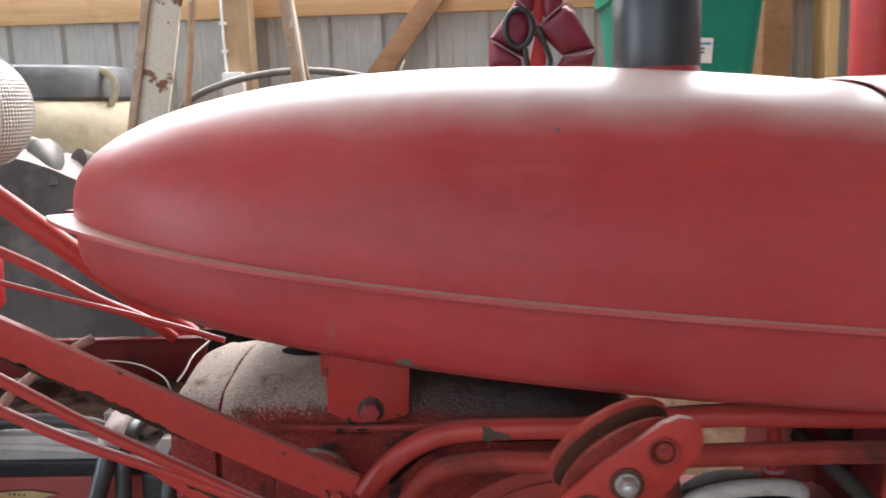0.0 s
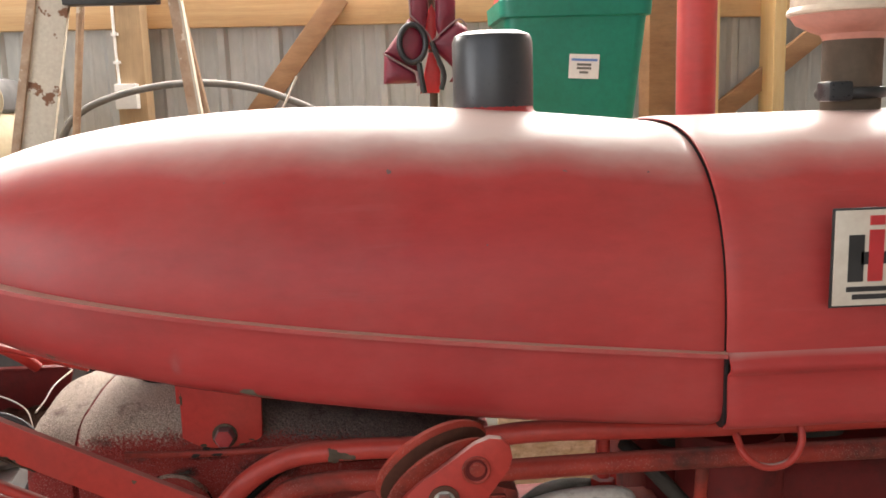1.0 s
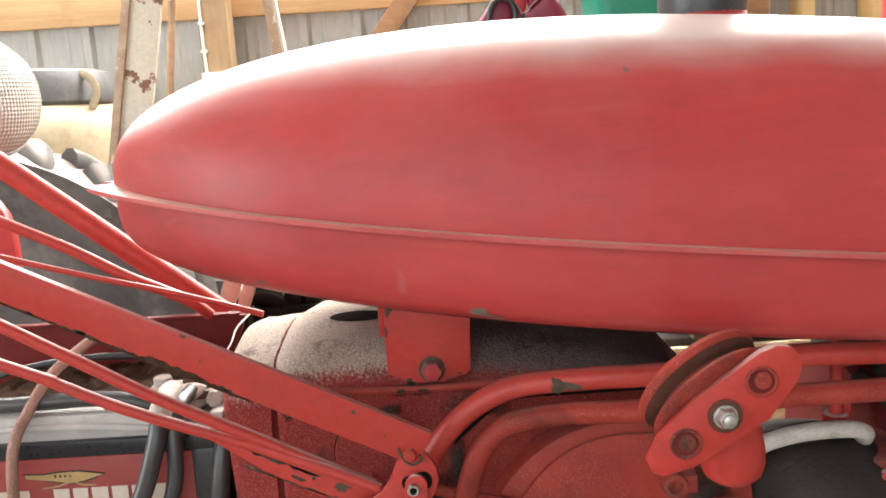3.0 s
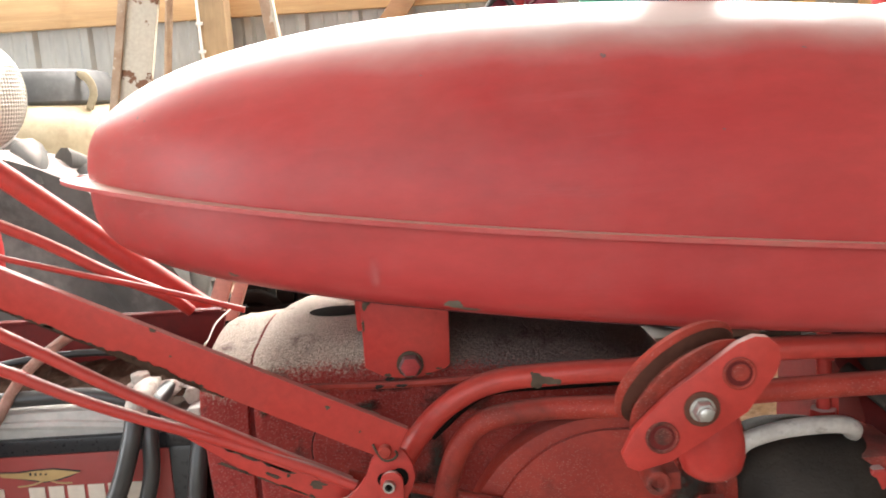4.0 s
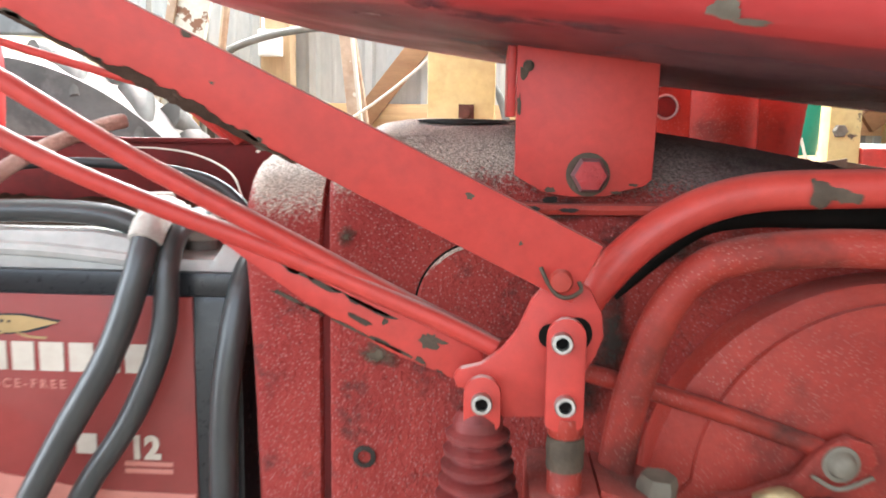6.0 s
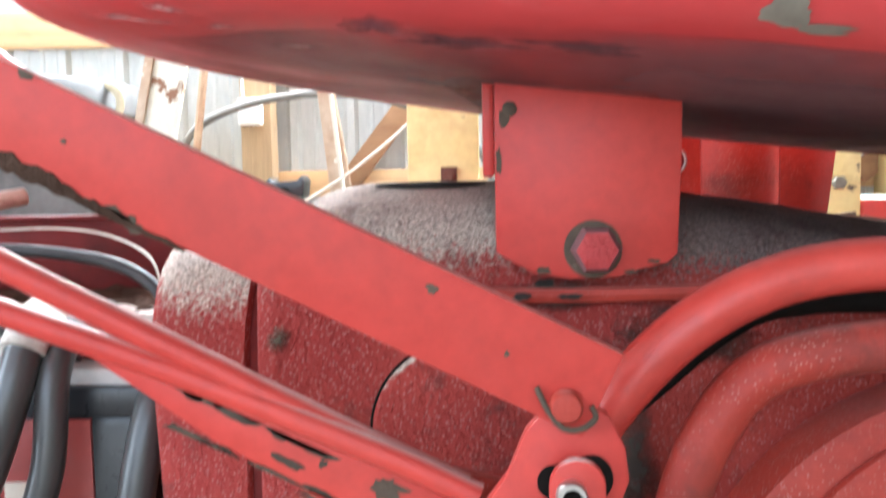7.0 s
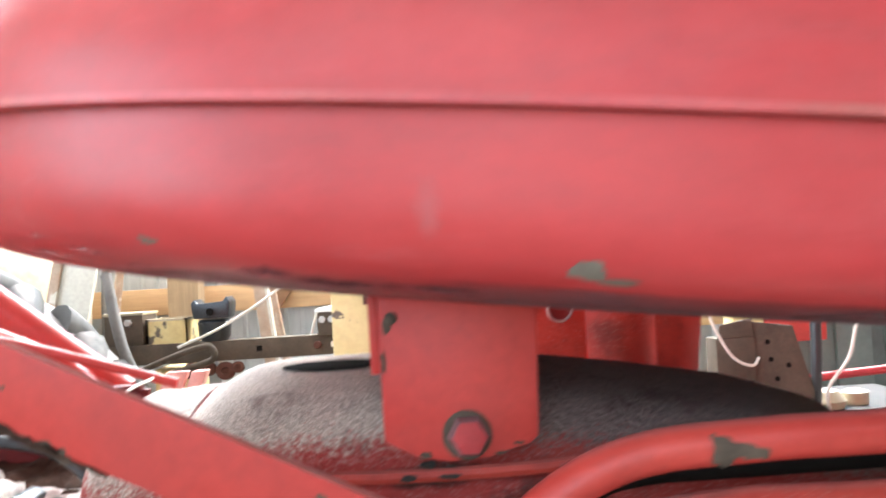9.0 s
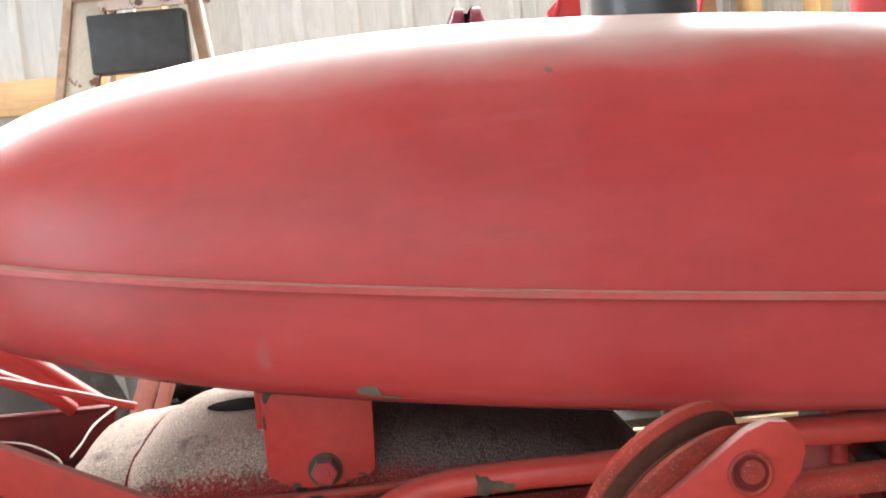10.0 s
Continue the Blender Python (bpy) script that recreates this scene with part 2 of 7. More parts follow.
BATTERY_GREY = surface("grey_battery_lid", (0.40, 0.385, 0.355), (0.54, 0.52, 0.48), 0.5, big=12, small=120, bump=0.15, dirt=(0.14, 0.12, 0.10), dirt_amount=0.4, dirt_scale=9)
LABEL_RED = surface("printed_red_label", (0.34, 0.045, 0.036), (0.26, 0.042, 0.036), 0.4, big=9, small=60, bump=0.02, dirt=(0.17, 0.085, 0.065), dirt_amount=0.45, dirt_scale=8, scuff=0.12)
LABEL_PINK = surface("printed_pale_red_band", (0.62, 0.24, 0.18), (0.55, 0.2, 0.16), 0.45, big=8, small=60, bump=0.02)
LABEL_GOLD = surface("printed_gold", (0.46, 0.31, 0.13), (0.38, 0.25, 0.10), 0.45, big=30, small=90, bump=0.02)
INK_WHITE = surface("printed_white", (0.66, 0.57, 0.47), (0.56, 0.48, 0.39), 0.5, big=30, small=90, bump=0.02)
INK_BLACK = surface("printed_black", (0.02, 0.02, 0.02), (0.035, 0.03, 0.03), 0.4, big=30, small=90, bump=0.02)
INK_RED = surface("printed_red", (0.52, 0.03, 0.035), (0.45, 0.03, 0.03), 0.4, big=30, small=90, bump=0.02)
STRAP = surface("faded_orange_rubber_strap", (0.52, 0.29, 0.225), (0.68, 0.45, 0.37), 0.85, big=60, small=480, bump=1.0, depth=0.004, spec=0.15, dust=0.7, dirt=(0.30, 0.14, 0.09), dirt_amount=0.6, dirt_scale=120)
ORANGE = surface("faded_orange_paint", (0.46, 0.19, 0.14), (0.54, 0.27, 0.21), 0.6, big=20, small=120, bump=0.2, dirt=(0.25, 0.13, 0.10), dirt_amount=0.5, dirt_scale=20)
CORD = surface("pale_cord", (0.62, 0.55, 0.45), (0.7, 0.64, 0.55), 0.8, big=30, small=300, bump=0.3)
SIDING = surface("pale_grey_steel_siding", (0.385, 0.39, 0.375), (0.455, 0.455, 0.435), 0.5, big=1.2, small=30, bump=0.06, dirt=(0.38, 0.36, 0.32), dirt_amount=0.3, dirt_scale=3, stretch=(1, 1, 0.3))
LUMBER = surface("pine_lumber", (0.48, 0.28, 0.125), (0.58, 0.38, 0.195), 0.65, big=6, small=40, bump=0.25, stretch=(0.25, 1, 6), dirt=(0.33, 0.18, 0.08), dirt_amount=0.4, dirt_scale=8)
LUMBER_UP = surface("weathered_pine_post", (0.37, 0.25, 0.14), (0.47, 0.33, 0.19), 0.7, big=6, small=40, bump=0.25, stretch=(6, 6, 0.25), dirt=(0.22, 0.14, 0.08), dirt_amount=0.5, dirt_scale=8)
BRACE_WOOD = surface("brown_pine_brace", (0.25, 0.125, 0.06), (0.34, 0.185, 0.09), 0.7, big=6, small=40, bump=0.25, stretch=(1, 1, 4), dirt=(0.16, 0.08, 0.04), dirt_amount=0.5, dirt_scale=8)
LUMBER_NEW = surface("yellow_pine_stud", (0.66, 0.45, 0.2), (0.72, 0.52, 0.27), 0.6, big=6, small=40, bump=0.2, stretch=(6, 6, 0.25))
LADDER_WHITE = surface("painted_ladder_rail", (0.50, 0.44, 0.35), (0.60, 0.54, 0.44), 0.6, big=5, small=80, bump=0.1, chips=(0.20, 0.09, 0.045), chip_cut=0.615, chip_scale=10)
LADDER_CAP = surface("rust_blotched_cap", (0.42, 0.34, 0.29), (0.52, 0.44, 0.38), 0.7, big=8, small=90, bump=0.2, dirt=(0.2, 0.1, 0.06), dirt_amount=0.8, dirt_scale=18, chips=(0.10, 0.05, 0.03), chip_cut=0.57, chip_scale=20)
LADDER_RUST = surface("rusty_ladder_edge", (0.33, 0.2, 0.125), (0.48, 0.36, 0.26), 0.75, big=20, small=120, bump=0.3, chips=(0.6, 0.52, 0.42), chip_cut=0.6, chip_scale=14)
CREAM = surface("yellowed_plastic_tank", (0.36, 0.29, 0.175), (0.48, 0.40, 0.27), 0.5, big=4, small=40, bump=0.08, dirt=(0.17, 0.10, 0.05), dirt_amount=0.65, dirt_scale=6)
GREEN = surface("green_plastic_bin", (0.0, 0.16, 0.105), (0.005, 0.2, 0.135), 0.4, big=4, small=40, bump=0.05)
YELLOW = surface("worn_yellow_paint", (0.56, 0.41, 0.15), (0.64, 0.50, 0.23), 0.55, big=8, small=60, bump=0.1, dirt=(0.36, 0.22, 0.08), dirt_amount=0.6, dirt_scale=12, chips=(0.12, 0.09, 0.06), chip_cut=0.62, chip_scale=16)
TARP = surface("dusty_dark_rubber", (0.06, 0.06, 0.06), (0.14, 0.14, 0.14), 0.55, big=6, small=60, bump=0.3, dirt=(0.25, 0.24, 0.23), dirt_amount=0.5, dirt_scale=6)
DIRT_FLOOR = surface("packed_dirt_floor", (0.2, 0.175, 0.15), (0.28, 0.25, 0.215), 0.95, big=1.5, small=30, bump=0.6, depth=0.01)
SUPPORT = surface("grey_brown_tube", (0.13, 0.115, 0.10), (0.19, 0.17, 0.15), 0.6, big=12, small=120, bump=0.1, dirt=(0.08, 0.05, 0.03), dirt_amount=0.5, dirt_scale=14)
GREY_PIPE = surface("grey_brown_hose", (0.11, 0.105, 0.095), (0.17, 0.16, 0.145), 0.5, big=20, small=120, bump=0.1, dust=0.6)
TAN = surface("tan_enamel_bowl", (0.55, 0.44, 0.33), (0.62, 0.51, 0.4), 0.4, big=14, small=120, bump=0.05, dirt=(0.3, 0.16, 0.1), dirt_amount=0.4, dirt_scale=20)
# Flaky tan that imitates sunlit ground.
GROUND_TAN = surface("sunlit_ground_tan", (0.40, 0.31, 0.16), (0.72, 0.62, 0.42), 0.8, big=42, small=130, bump=0.5, stretch=(0.5, 1, 1.3), dirt=(0.20, 0.13, 0.06), dirt_amount=0.7, dirt_scale=60, grain=0.5)
PAPER = surface("white_paper_sticker", (0.78, 0.76, 0.72), (0.7, 0.68, 0.66), 0.6, big=20, small=90, bump=0.02)
BLUE_INK = surface("printed_blue", (0.1, 0.2, 0.5), (0.12, 0.25, 0.55), 0.5, big=30, small=90, bump=0.0)


def casting_material():
    """Red paint under pebbled grease; pale dust has settled where the face looks up, oil where the front end drips."""
    m, n, l, b = material("pebbled_casting")
    t1, t2 = noise_node(n, l, 12, 5), noise_node(n, l, 520, 4, 0.6)
    vor = n.new("ShaderNodeTexVoronoi")
    vor.inputs["Scale"].default_value = 620
    tc = n.new("ShaderNodeTexCoord")
    l.new(tc.outputs["Object"], vor.inputs[0])
    red = ramp_node(n, l, t1.outputs[0], [(0.3, (0.24, 0.024, 0.022)), (0.7, (0.41, 0.06, 0.045))])
    spots = ramp_node(n, l, vor.outputs["Distance"], [(0.06, grey(0.5)), (0.36, grey(0))])
    mix = n.new("ShaderNodeMixRGB")
    l.new(spots.outputs[0], mix.inputs[0])
    l.new(red.outputs[0], mix.inputs[1])
    mix.inputs[2].default_value = (0.55, 0.36, 0.33, 1)
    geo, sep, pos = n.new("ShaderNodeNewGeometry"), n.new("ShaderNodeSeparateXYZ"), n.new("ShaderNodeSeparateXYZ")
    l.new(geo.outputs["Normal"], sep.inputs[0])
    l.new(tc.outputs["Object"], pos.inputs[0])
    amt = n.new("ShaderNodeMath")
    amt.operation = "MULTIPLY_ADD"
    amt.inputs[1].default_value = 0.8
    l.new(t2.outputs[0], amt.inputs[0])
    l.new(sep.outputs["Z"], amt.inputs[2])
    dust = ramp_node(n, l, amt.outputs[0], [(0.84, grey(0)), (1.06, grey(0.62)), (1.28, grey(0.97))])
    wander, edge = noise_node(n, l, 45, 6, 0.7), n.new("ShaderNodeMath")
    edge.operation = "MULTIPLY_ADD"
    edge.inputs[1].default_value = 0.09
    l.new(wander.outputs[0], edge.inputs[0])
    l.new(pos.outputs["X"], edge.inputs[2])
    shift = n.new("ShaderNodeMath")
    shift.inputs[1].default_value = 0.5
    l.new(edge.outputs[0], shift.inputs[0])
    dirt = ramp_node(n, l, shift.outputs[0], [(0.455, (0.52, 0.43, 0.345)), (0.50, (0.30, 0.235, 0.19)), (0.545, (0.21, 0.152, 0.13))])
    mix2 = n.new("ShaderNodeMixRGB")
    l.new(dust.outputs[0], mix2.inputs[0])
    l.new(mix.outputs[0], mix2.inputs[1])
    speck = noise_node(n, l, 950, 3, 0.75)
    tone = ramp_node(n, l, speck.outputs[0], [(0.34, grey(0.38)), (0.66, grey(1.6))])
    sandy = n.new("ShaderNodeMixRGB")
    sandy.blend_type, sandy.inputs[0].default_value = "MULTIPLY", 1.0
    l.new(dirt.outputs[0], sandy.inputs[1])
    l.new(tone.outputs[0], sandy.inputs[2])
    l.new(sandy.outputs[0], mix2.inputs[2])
    smear, patches = noise_node(n, l, 34, 8, 0.7), n.new("ShaderNodeMixRGB")
    oily = ramp_node(n, l, smear.outputs[0], [(0.54, grey(0)), (0.66, grey(0.75))])
    l.new(oily.outputs[0], patches.inputs[0])
    l.new(mix2.outputs[0], patches.inputs[1])
    patches.inputs[2].default_value = (0.09, 0.035, 0.03, 1)
    l.new(patches.outputs[0], b.inputs["Base Color"])
    b.inputs["Roughness"].default_value = 0.7
    b.inputs["Specular IOR Level"].default_value = 0.2
    hgt = n.new("ShaderNodeMath")
    hgt.operation = "SUBTRACT"
    grit = noise_node(n, l, 330, 4, 0.75)
    l.new(grit.outputs[0], hgt.inputs[0])
    hgt.inputs[1].default_value = 0.5
    bp = n.new("ShaderNodeBump")
    bp.inputs["Strength"].default_value, bp.inputs["Distance"].default_value = 1.0, 0.0032
    l.new(hgt.outputs[0], bp.inputs["Height"])
    l.new(bp.outputs[0], b.inputs["Normal"])
    return m


def lens_material():
    """Pale glass pressed into a waffle of small squares."""
    m, n, l, b = material("waffle_glass")
    b.inputs["Base Color"].default_value = (0.66, 0.64, 0.56, 1)
    b.inputs["Roughness"].default_value = 0.15
    b.inputs["Coat Weight"].default_value = 0.5
    tc = n.new("ShaderNodeTexCoord")
    total = None
    for axis in ("Y", "Z"):
        w = n.new("ShaderNodeTexWave")
        w.bands_direction = axis
        w.inputs["Scale"].default_value = 66
        w.inputs["Distortion"].default_value = 0.0
        l.new(tc.outputs["Object"], w.inputs[0])
        if total is None:
            total = w.outputs["Fac"]
        else:
            ad = n.new("ShaderNodeMath")
            l.new(total, ad.inputs[0])
            l.new(w.outputs["Fac"], ad.inputs[1])
            total = ad.outputs[0]
    tint = ramp_node(n, l, total, [(0.25, (0.36, 0.35, 0.30)), (0.6, (0.64, 0.63, 0.55))])
    l.new(tint.outputs[0], b.inputs["Base Color"])
    bp = n.new("ShaderNodeBump")
    bp.inputs["Strength"].default_value, bp.inputs["Distance"].default_value = 0.4, 0.002
    l.new(total, bp.inputs["Height"])
    l.new(bp.outputs[0], b.inputs["Normal"])
    return m


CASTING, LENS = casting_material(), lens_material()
# Flat black: paints shade inside holes and gaps, also colours black parts.
FLAT_BLACK = surface("flat_black_hollow_shade", (0.008, 0.007, 0.006), (0.015, 0.012, 0.01), 0.95, big=30, small=200, bump=0.3, spec=0.05)


# ---- building helpers ----
def finish(bm, name, mat, smooth=True, angle=40.0, bevel=0.0):
    me = bpy.data.meshes.new(name)
    bmesh.ops.recalc_face_normals(bm, faces=bm.faces)
    if bevel:
        edges = [e for e in bm.edges if len(e.link_faces) == 2 and e.calc_face_angle(0) > radians(35)]
        bmesh.ops.bevel(bm, geom=edges, offset=bevel, segments=2, affect="EDGES", profile=0.6, clamp_overlap=True)
    for f in bm.faces:
        f.smooth = smooth
    if smooth:
        for e in bm.edges:
            e.smooth = len(e.link_faces) != 2 or e.calc_face_angle(0) < radians(angle)
    bm.to_mesh(me)
    bm.free()
    me.materials.append(mat)
    return me


def part(name, bm, mat, parent, label="", smooth=True, angle=40.0, bevel=0.0):
    ob = new(name, finish(bm, name, mat, smooth, angle, bevel))
    if parent is not None:
        base = parent_place(parent)
        ob.parent = parent
        ob.matrix_parent_inverse = base.inverted()
    if label:
        tagged(ob, label)
    return ob


def parent_place(ob):
    """Where an object stands, from its own place and its parents', before the scene is updated."""
    m = ob.matrix_basis.copy()
    if ob.parent is not None:
        m = parent_place(ob.parent) @ ob.matrix_parent_inverse @ m
    return m


def thing(name, place, label, category, group="", kind=""):
    ob = new(name)
    ob.empty_display_size = 0.05
    ob.matrix_basis = Matrix.Translation(place)
    return tagged(ob, label, category, group, kind)


def whole(name, bm, mat, label, category, group="", kind="", smooth=True, angle=40.0, bevel=0.0):
    return tagged(part(name, bm, mat, None, "", smooth, angle, bevel), label, category, group, kind)


def block(bm, lo, hi, m=None):
    vs = [bm.verts.new((x, y, z)) for x in (lo[0], hi[0]) for y in (lo[1], hi[1]) for z in (lo[2], hi[2])]
    for q in ((0, 1, 3, 2), (4, 6, 7, 5), (0, 4, 5, 1), (2, 3, 7, 6), (0, 2, 6, 4), (1, 5, 7, 3)):
        bm.faces.new([vs[i] for i in q])
    if m is not None:
        bmesh.ops.transform(bm, matrix=m, verts=vs)
    return vs


def spread(points, steps):
    """A smooth line through the points (Catmull-Rom)."""
    p = [Vector(q) for q in points]
    if len(p) < 3:
        return [p[0].lerp(p[-1], i / steps) for i in range(steps + 1)]
    p = [p[0] * 2 - p[1]] + p + [p[-1] * 2 - p[-2]]
    out = []
    for i in range(1, len(p) - 2):
        for k in range(steps):
            t = k / steps
            out.append(0.5 * (2 * p[i] + (p[i + 1] - p[i - 1]) * t + (2 * p[i - 1] - 5 * p[i] + 4 * p[i + 1] - p[i + 2]) * t * t
                              + (3 * p[i] - p[i - 1] - 3 * p[i + 1] + p[i + 2]) * t ** 3))
    return out + [p[-2]]


def pipe(bm, points, r, sides=14, steps=8, flat=1.0, radii=None):
    """A round (or flattened) bar along a smooth line, closed at both ends."""
    line = spread(points, steps)
    rings, up = [], None
    for i, c in enumerate(line):
        d = (line[min(i + 1, len(line) - 1)] - line[max(i - 1, 0)]).normalized()
        if up is None:
            up = d.orthogonal().normalized() if abs(d.z) > 0.95 else Vector((0, 0, 1))
        up = (up - d * up.dot(d)).normalized()
        side = d.cross(up)
        rad = r if radii is None else radii[0] + (radii[1] - radii[0]) * i / (len(line) - 1)
        rings.append([bm.verts.new(c + rad * (up * math.sin(a) + side * flat * math.cos(a))) for a in (2 * math.pi * k / sides for k in range(sides))])
    for a, b in zip(rings, rings[1:]):
        for k in range(sides):
            bm.faces.new((a[k], a[(k + 1) % sides], b[(k + 1) % sides], b[k]))
    bm.faces.new(rings[0])
    bm.faces.new(rings[-1][::-1])


def turned(bm, profile, place, axis=(0, 0, 1), sides=32):
    """A body turned about an axis: (radius, height) pairs from one end to the other."""
    q = Vector((0, 0, 1)).rotation_difference(Vector(axis).normalized()).to_matrix().to_4x4()
    m = Matrix.Translation(place) @ q
    rings = []
    for r, h in profile:
        if r < 1e-6:
            rings.append([bm.verts.new(m @ Vector((0, 0, h)))])
        else:
            rings.append([bm.verts.new(m @ Vector((r * math.cos(a), r * math.sin(a), h))) for a in (2 * math.pi * k / sides for k in range(sides))])
    for a, b in zip(rings, rings[1:]):
        for k in range(sides):
            j = (k + 1) % sides
            if len(a) == 1 and len(b) > 1:
                bm.faces.new((a[0], b[k], b[j]))
            elif len(b) == 1 and len(a) > 1:
                bm.faces.new((a[k], a[j], b[0]))
            elif len(a) > 1:
                bm.faces.new((a[k], a[j], b[j], b[k]))
    for ring, flip in ((rings[0], True), (rings[-1], False)):
        if len(ring) > 1:
            bm.faces.new(ring[::-1] if flip else ring)


def slab(bm, outline, y0, y1, m=None):
    """A flat plate: an outline in x and z, from y0 to y1."""
    a = [bm.verts.new((x, y0, z)) for x, z in outline]
    b = [bm.verts.new((x, y1, z)) for x, z in outline]
    bm.faces.new(a)
    bm.faces.new(b[::-1])
    for i in range(len(a)):
        j = (i + 1) % len(a)
        bm.faces.new((a[i], b[i], b[j], a[j]))
    if m is not None:
        bmesh.ops.transform(bm, matrix=m, verts=a + b)
    return a + b


def arc(cx, cz, r, a0, a1, steps, squash=1.0):
    return [(cx + r * math.cos(radians(a0 + (a1 - a0) * i / steps)), cz + squash * r * math.sin(radians(a0 + (a1 - a0) * i / steps))) for i in range(steps + 1)]


def hexagon(bm, place, axis, across, high, dome=0.15):
    """A hexagon head with a chamfered top."""
    r = across / math.sqrt(3)
    turned(bm, [(r, 0), (r, high * (1 - dome)), (r * 0.84, high)], place, axis, 6)


def letters(text, place, size, mat, parent, name, right=(1, 0, 0), up=(0, 0, 1), depth=0.0004, apart=1.0, bold=0.022):
    """Raised printing in the built-in font, as a mesh."""
    cu = bpy.data.curves.new("print", "FONT")
    cu.body, cu.size, cu.extrude, cu.offset = text, size, depth, size * bold
    cu.space_character = apart
    tmp = bpy.data.objects.new("print", cu)
    scene.collection.objects.link(tmp)
    bpy.context.view_layer.update()
    me = bpy.data.meshes.new_from_object(tmp.evaluated_get(bpy.context.evaluated_depsgraph_get()))
    bpy.data.objects.remove(tmp)
    bpy.data.curves.remove(cu)
    r, u = Vector(right).normalized(), Vector(up).normalized()
    m = Matrix((r, u, r.cross(u))).transposed().to_4x4()
    me.transform(Matrix.Translation(place) @ m)
    me.materials.clear()
    me.materials.append(mat)
    ob = new(name, me)
    ob.parent = parent
    ob.matrix_parent_inverse = parent_place(parent).inverted()
    return ob


# ---- the shed ----
WALL_Y, YAW = 3.9, 3.0
wall_m = Matrix.Translation((0, WALL_Y, 0)) @ pose(0, 0, 0, 0, 0, YAW)


def siding_profile():
    """One sheet's section across its width: a tall rib at every 0.229 m, two low ones between."""
    out = []
    for k in range(4):
        x = k * 0.2287
        out += [(x - 0.030, 0), (x - 0.014, -0.019), (x + 0.014, -0.019), (x + 0.030, 0)]
        if k < 3:
            for q in (0.085, 0.143):
                out += [(x + q - 0.010, 0), (x + q - 0.005, -0.002), (x + q + 0.005, -0.002), (x + q + 0.010, 0)]
    return out


def siding_mesh(high):
    bm = bmesh.new()
    front = siding_profile()
    rows = []
    for z in (0.05, high):
        rows.append([bm.verts.new((x, y, z)) for x, y in front] + [bm.verts.new((x, y + 0.0015, z)) for x, y in front[::-1]])
    n = len(rows[0])
    for i in range(n):
        bm.faces.new((rows[0][i], rows[0][(i + 1) % n], rows[1][(i + 1) % n], rows[1][i]))
    return finish(bm, "siding_panel", SIDING, False)


bm = bmesh.new()
block(bm, (-6.2, 0.03, 0), (6.2, 0.12, 4.6), wall_m)
wall_n = whole("wall_north", bm, LUMBER_UP, "framed shed wall sheathed in pale grey ribbed steel", "wall", kind="structure")
panel = siding_mesh(4.55)
for k in range(18):
    ob = new("siding_panel", panel)
    ob.matrix_basis = wall_m @ Matrix.Translation((-6.1 + 0.6861 * k, 0.0015 * (k % 2), 0))
    ob.parent = wall_n
for z in (0.45, 1.0, 1.605, 2.3, 2.85, 3.4, 4.0):
    bm = bmesh.new()
    block(bm, (-6.1, -0.062, z), (6.1, -0.021, z + (0.105 if z < 1.2 else 0.14)), wall_m)
    whole("girt", bm, LUMBER, "horizontal pine girt nailed along the steel wall", "girt", "wall girts", "structure", bevel=0.003)
for x, w, mat in ((-3.4, 0.14, LUMBER_UP), (-0.955, 0.115, LUMBER_UP), (1.27, 0.12, BRACE_WOOD), (1.80, 0.055, LUMBER_NEW), (1.50, 0.05, LUMBER_NEW), (3.9, 0.14, LUMBER_UP)):
    bm = bmesh.new()
    block(bm, (x - w / 2, -0.2, 0), (x + w / 2, -0.064, 4.5), wall_m)
    whole("post", bm, mat, "upright pine post standing against the girts", "post", "wall posts", "structure", bevel=0.004)
for a, b in (((-0.66, 1.0), (-0.10, 1.72)), ((1.40, 1.05), (2.25, 1.68))):
    bm = bmesh.new()
    d = Vector((b[0] - a[0], 0, b[1] - a[1]))
    s = Vector((-d.z, 0, d.x)).normalized() * 0.043
    slab(bm, [(a[0] + s.x, a[1] + s.z), (a[0] - s.x, a[1] - s.z), (b[0] - s.x, b[1] - s.z), (b[0] + s.x, b[1] + s.z)], -0.098, -0.0625, wall_m)
    whole("diagonal_brace", bm, BRACE_WOOD, "slanting pine brace nailed across the girts", "brace", "wall braces", "structure", bevel=0.003)

bm = bmesh.new()
block(bm, (-6.3, -4.2, -0.1), (6.3, 4.6, 0))
whole("floor", bm, DIRT_FLOOR, "packed dirt floor of the shed", "floor", kind="structure")
# Roof and the next three walls are unseen; doorways placed to shape the light.
bm = bmesh.new()
block(bm, (-6.3, -4.2, 4.6), (6.3, 4.6, 4.66))
whole("ceiling", bm, SIDING, "pale steel roof sheets of the shed", "ceiling", kind="structure")
for name, boxes in (("wall_west", [((-6.3, -4.2, 0), (-6.2, -3.4, 4.6)), ((-6.3, 0.4, 0), (-6.2, 4.6, 4.6)), ((-6.3, -3.4, 3.9), (-6.2, 0.4, 4.6))]),
                    ("wall_east", [((6.2, -4.2, 0), (6.3, 4.6, 4.6))]),
                    ("wall_south", [((-6.2, -4.2, 0), (-4.9, -4.1, 4.6)), ((0.9, -4.2, 0), (6.2, -4.1, 4.6)), ((-4.9, -4.2, 4.05), (0.9, -4.1, 4.6))])):
    bm = bmesh.new()
    for lo, hi in boxes:
        block(bm, lo, hi)
    whole(name, bm, SIDING, "pale steel shed wall with a wide doorway" if name != "wall_east" else "pale steel end wall of the shed", "wall", kind="structure")

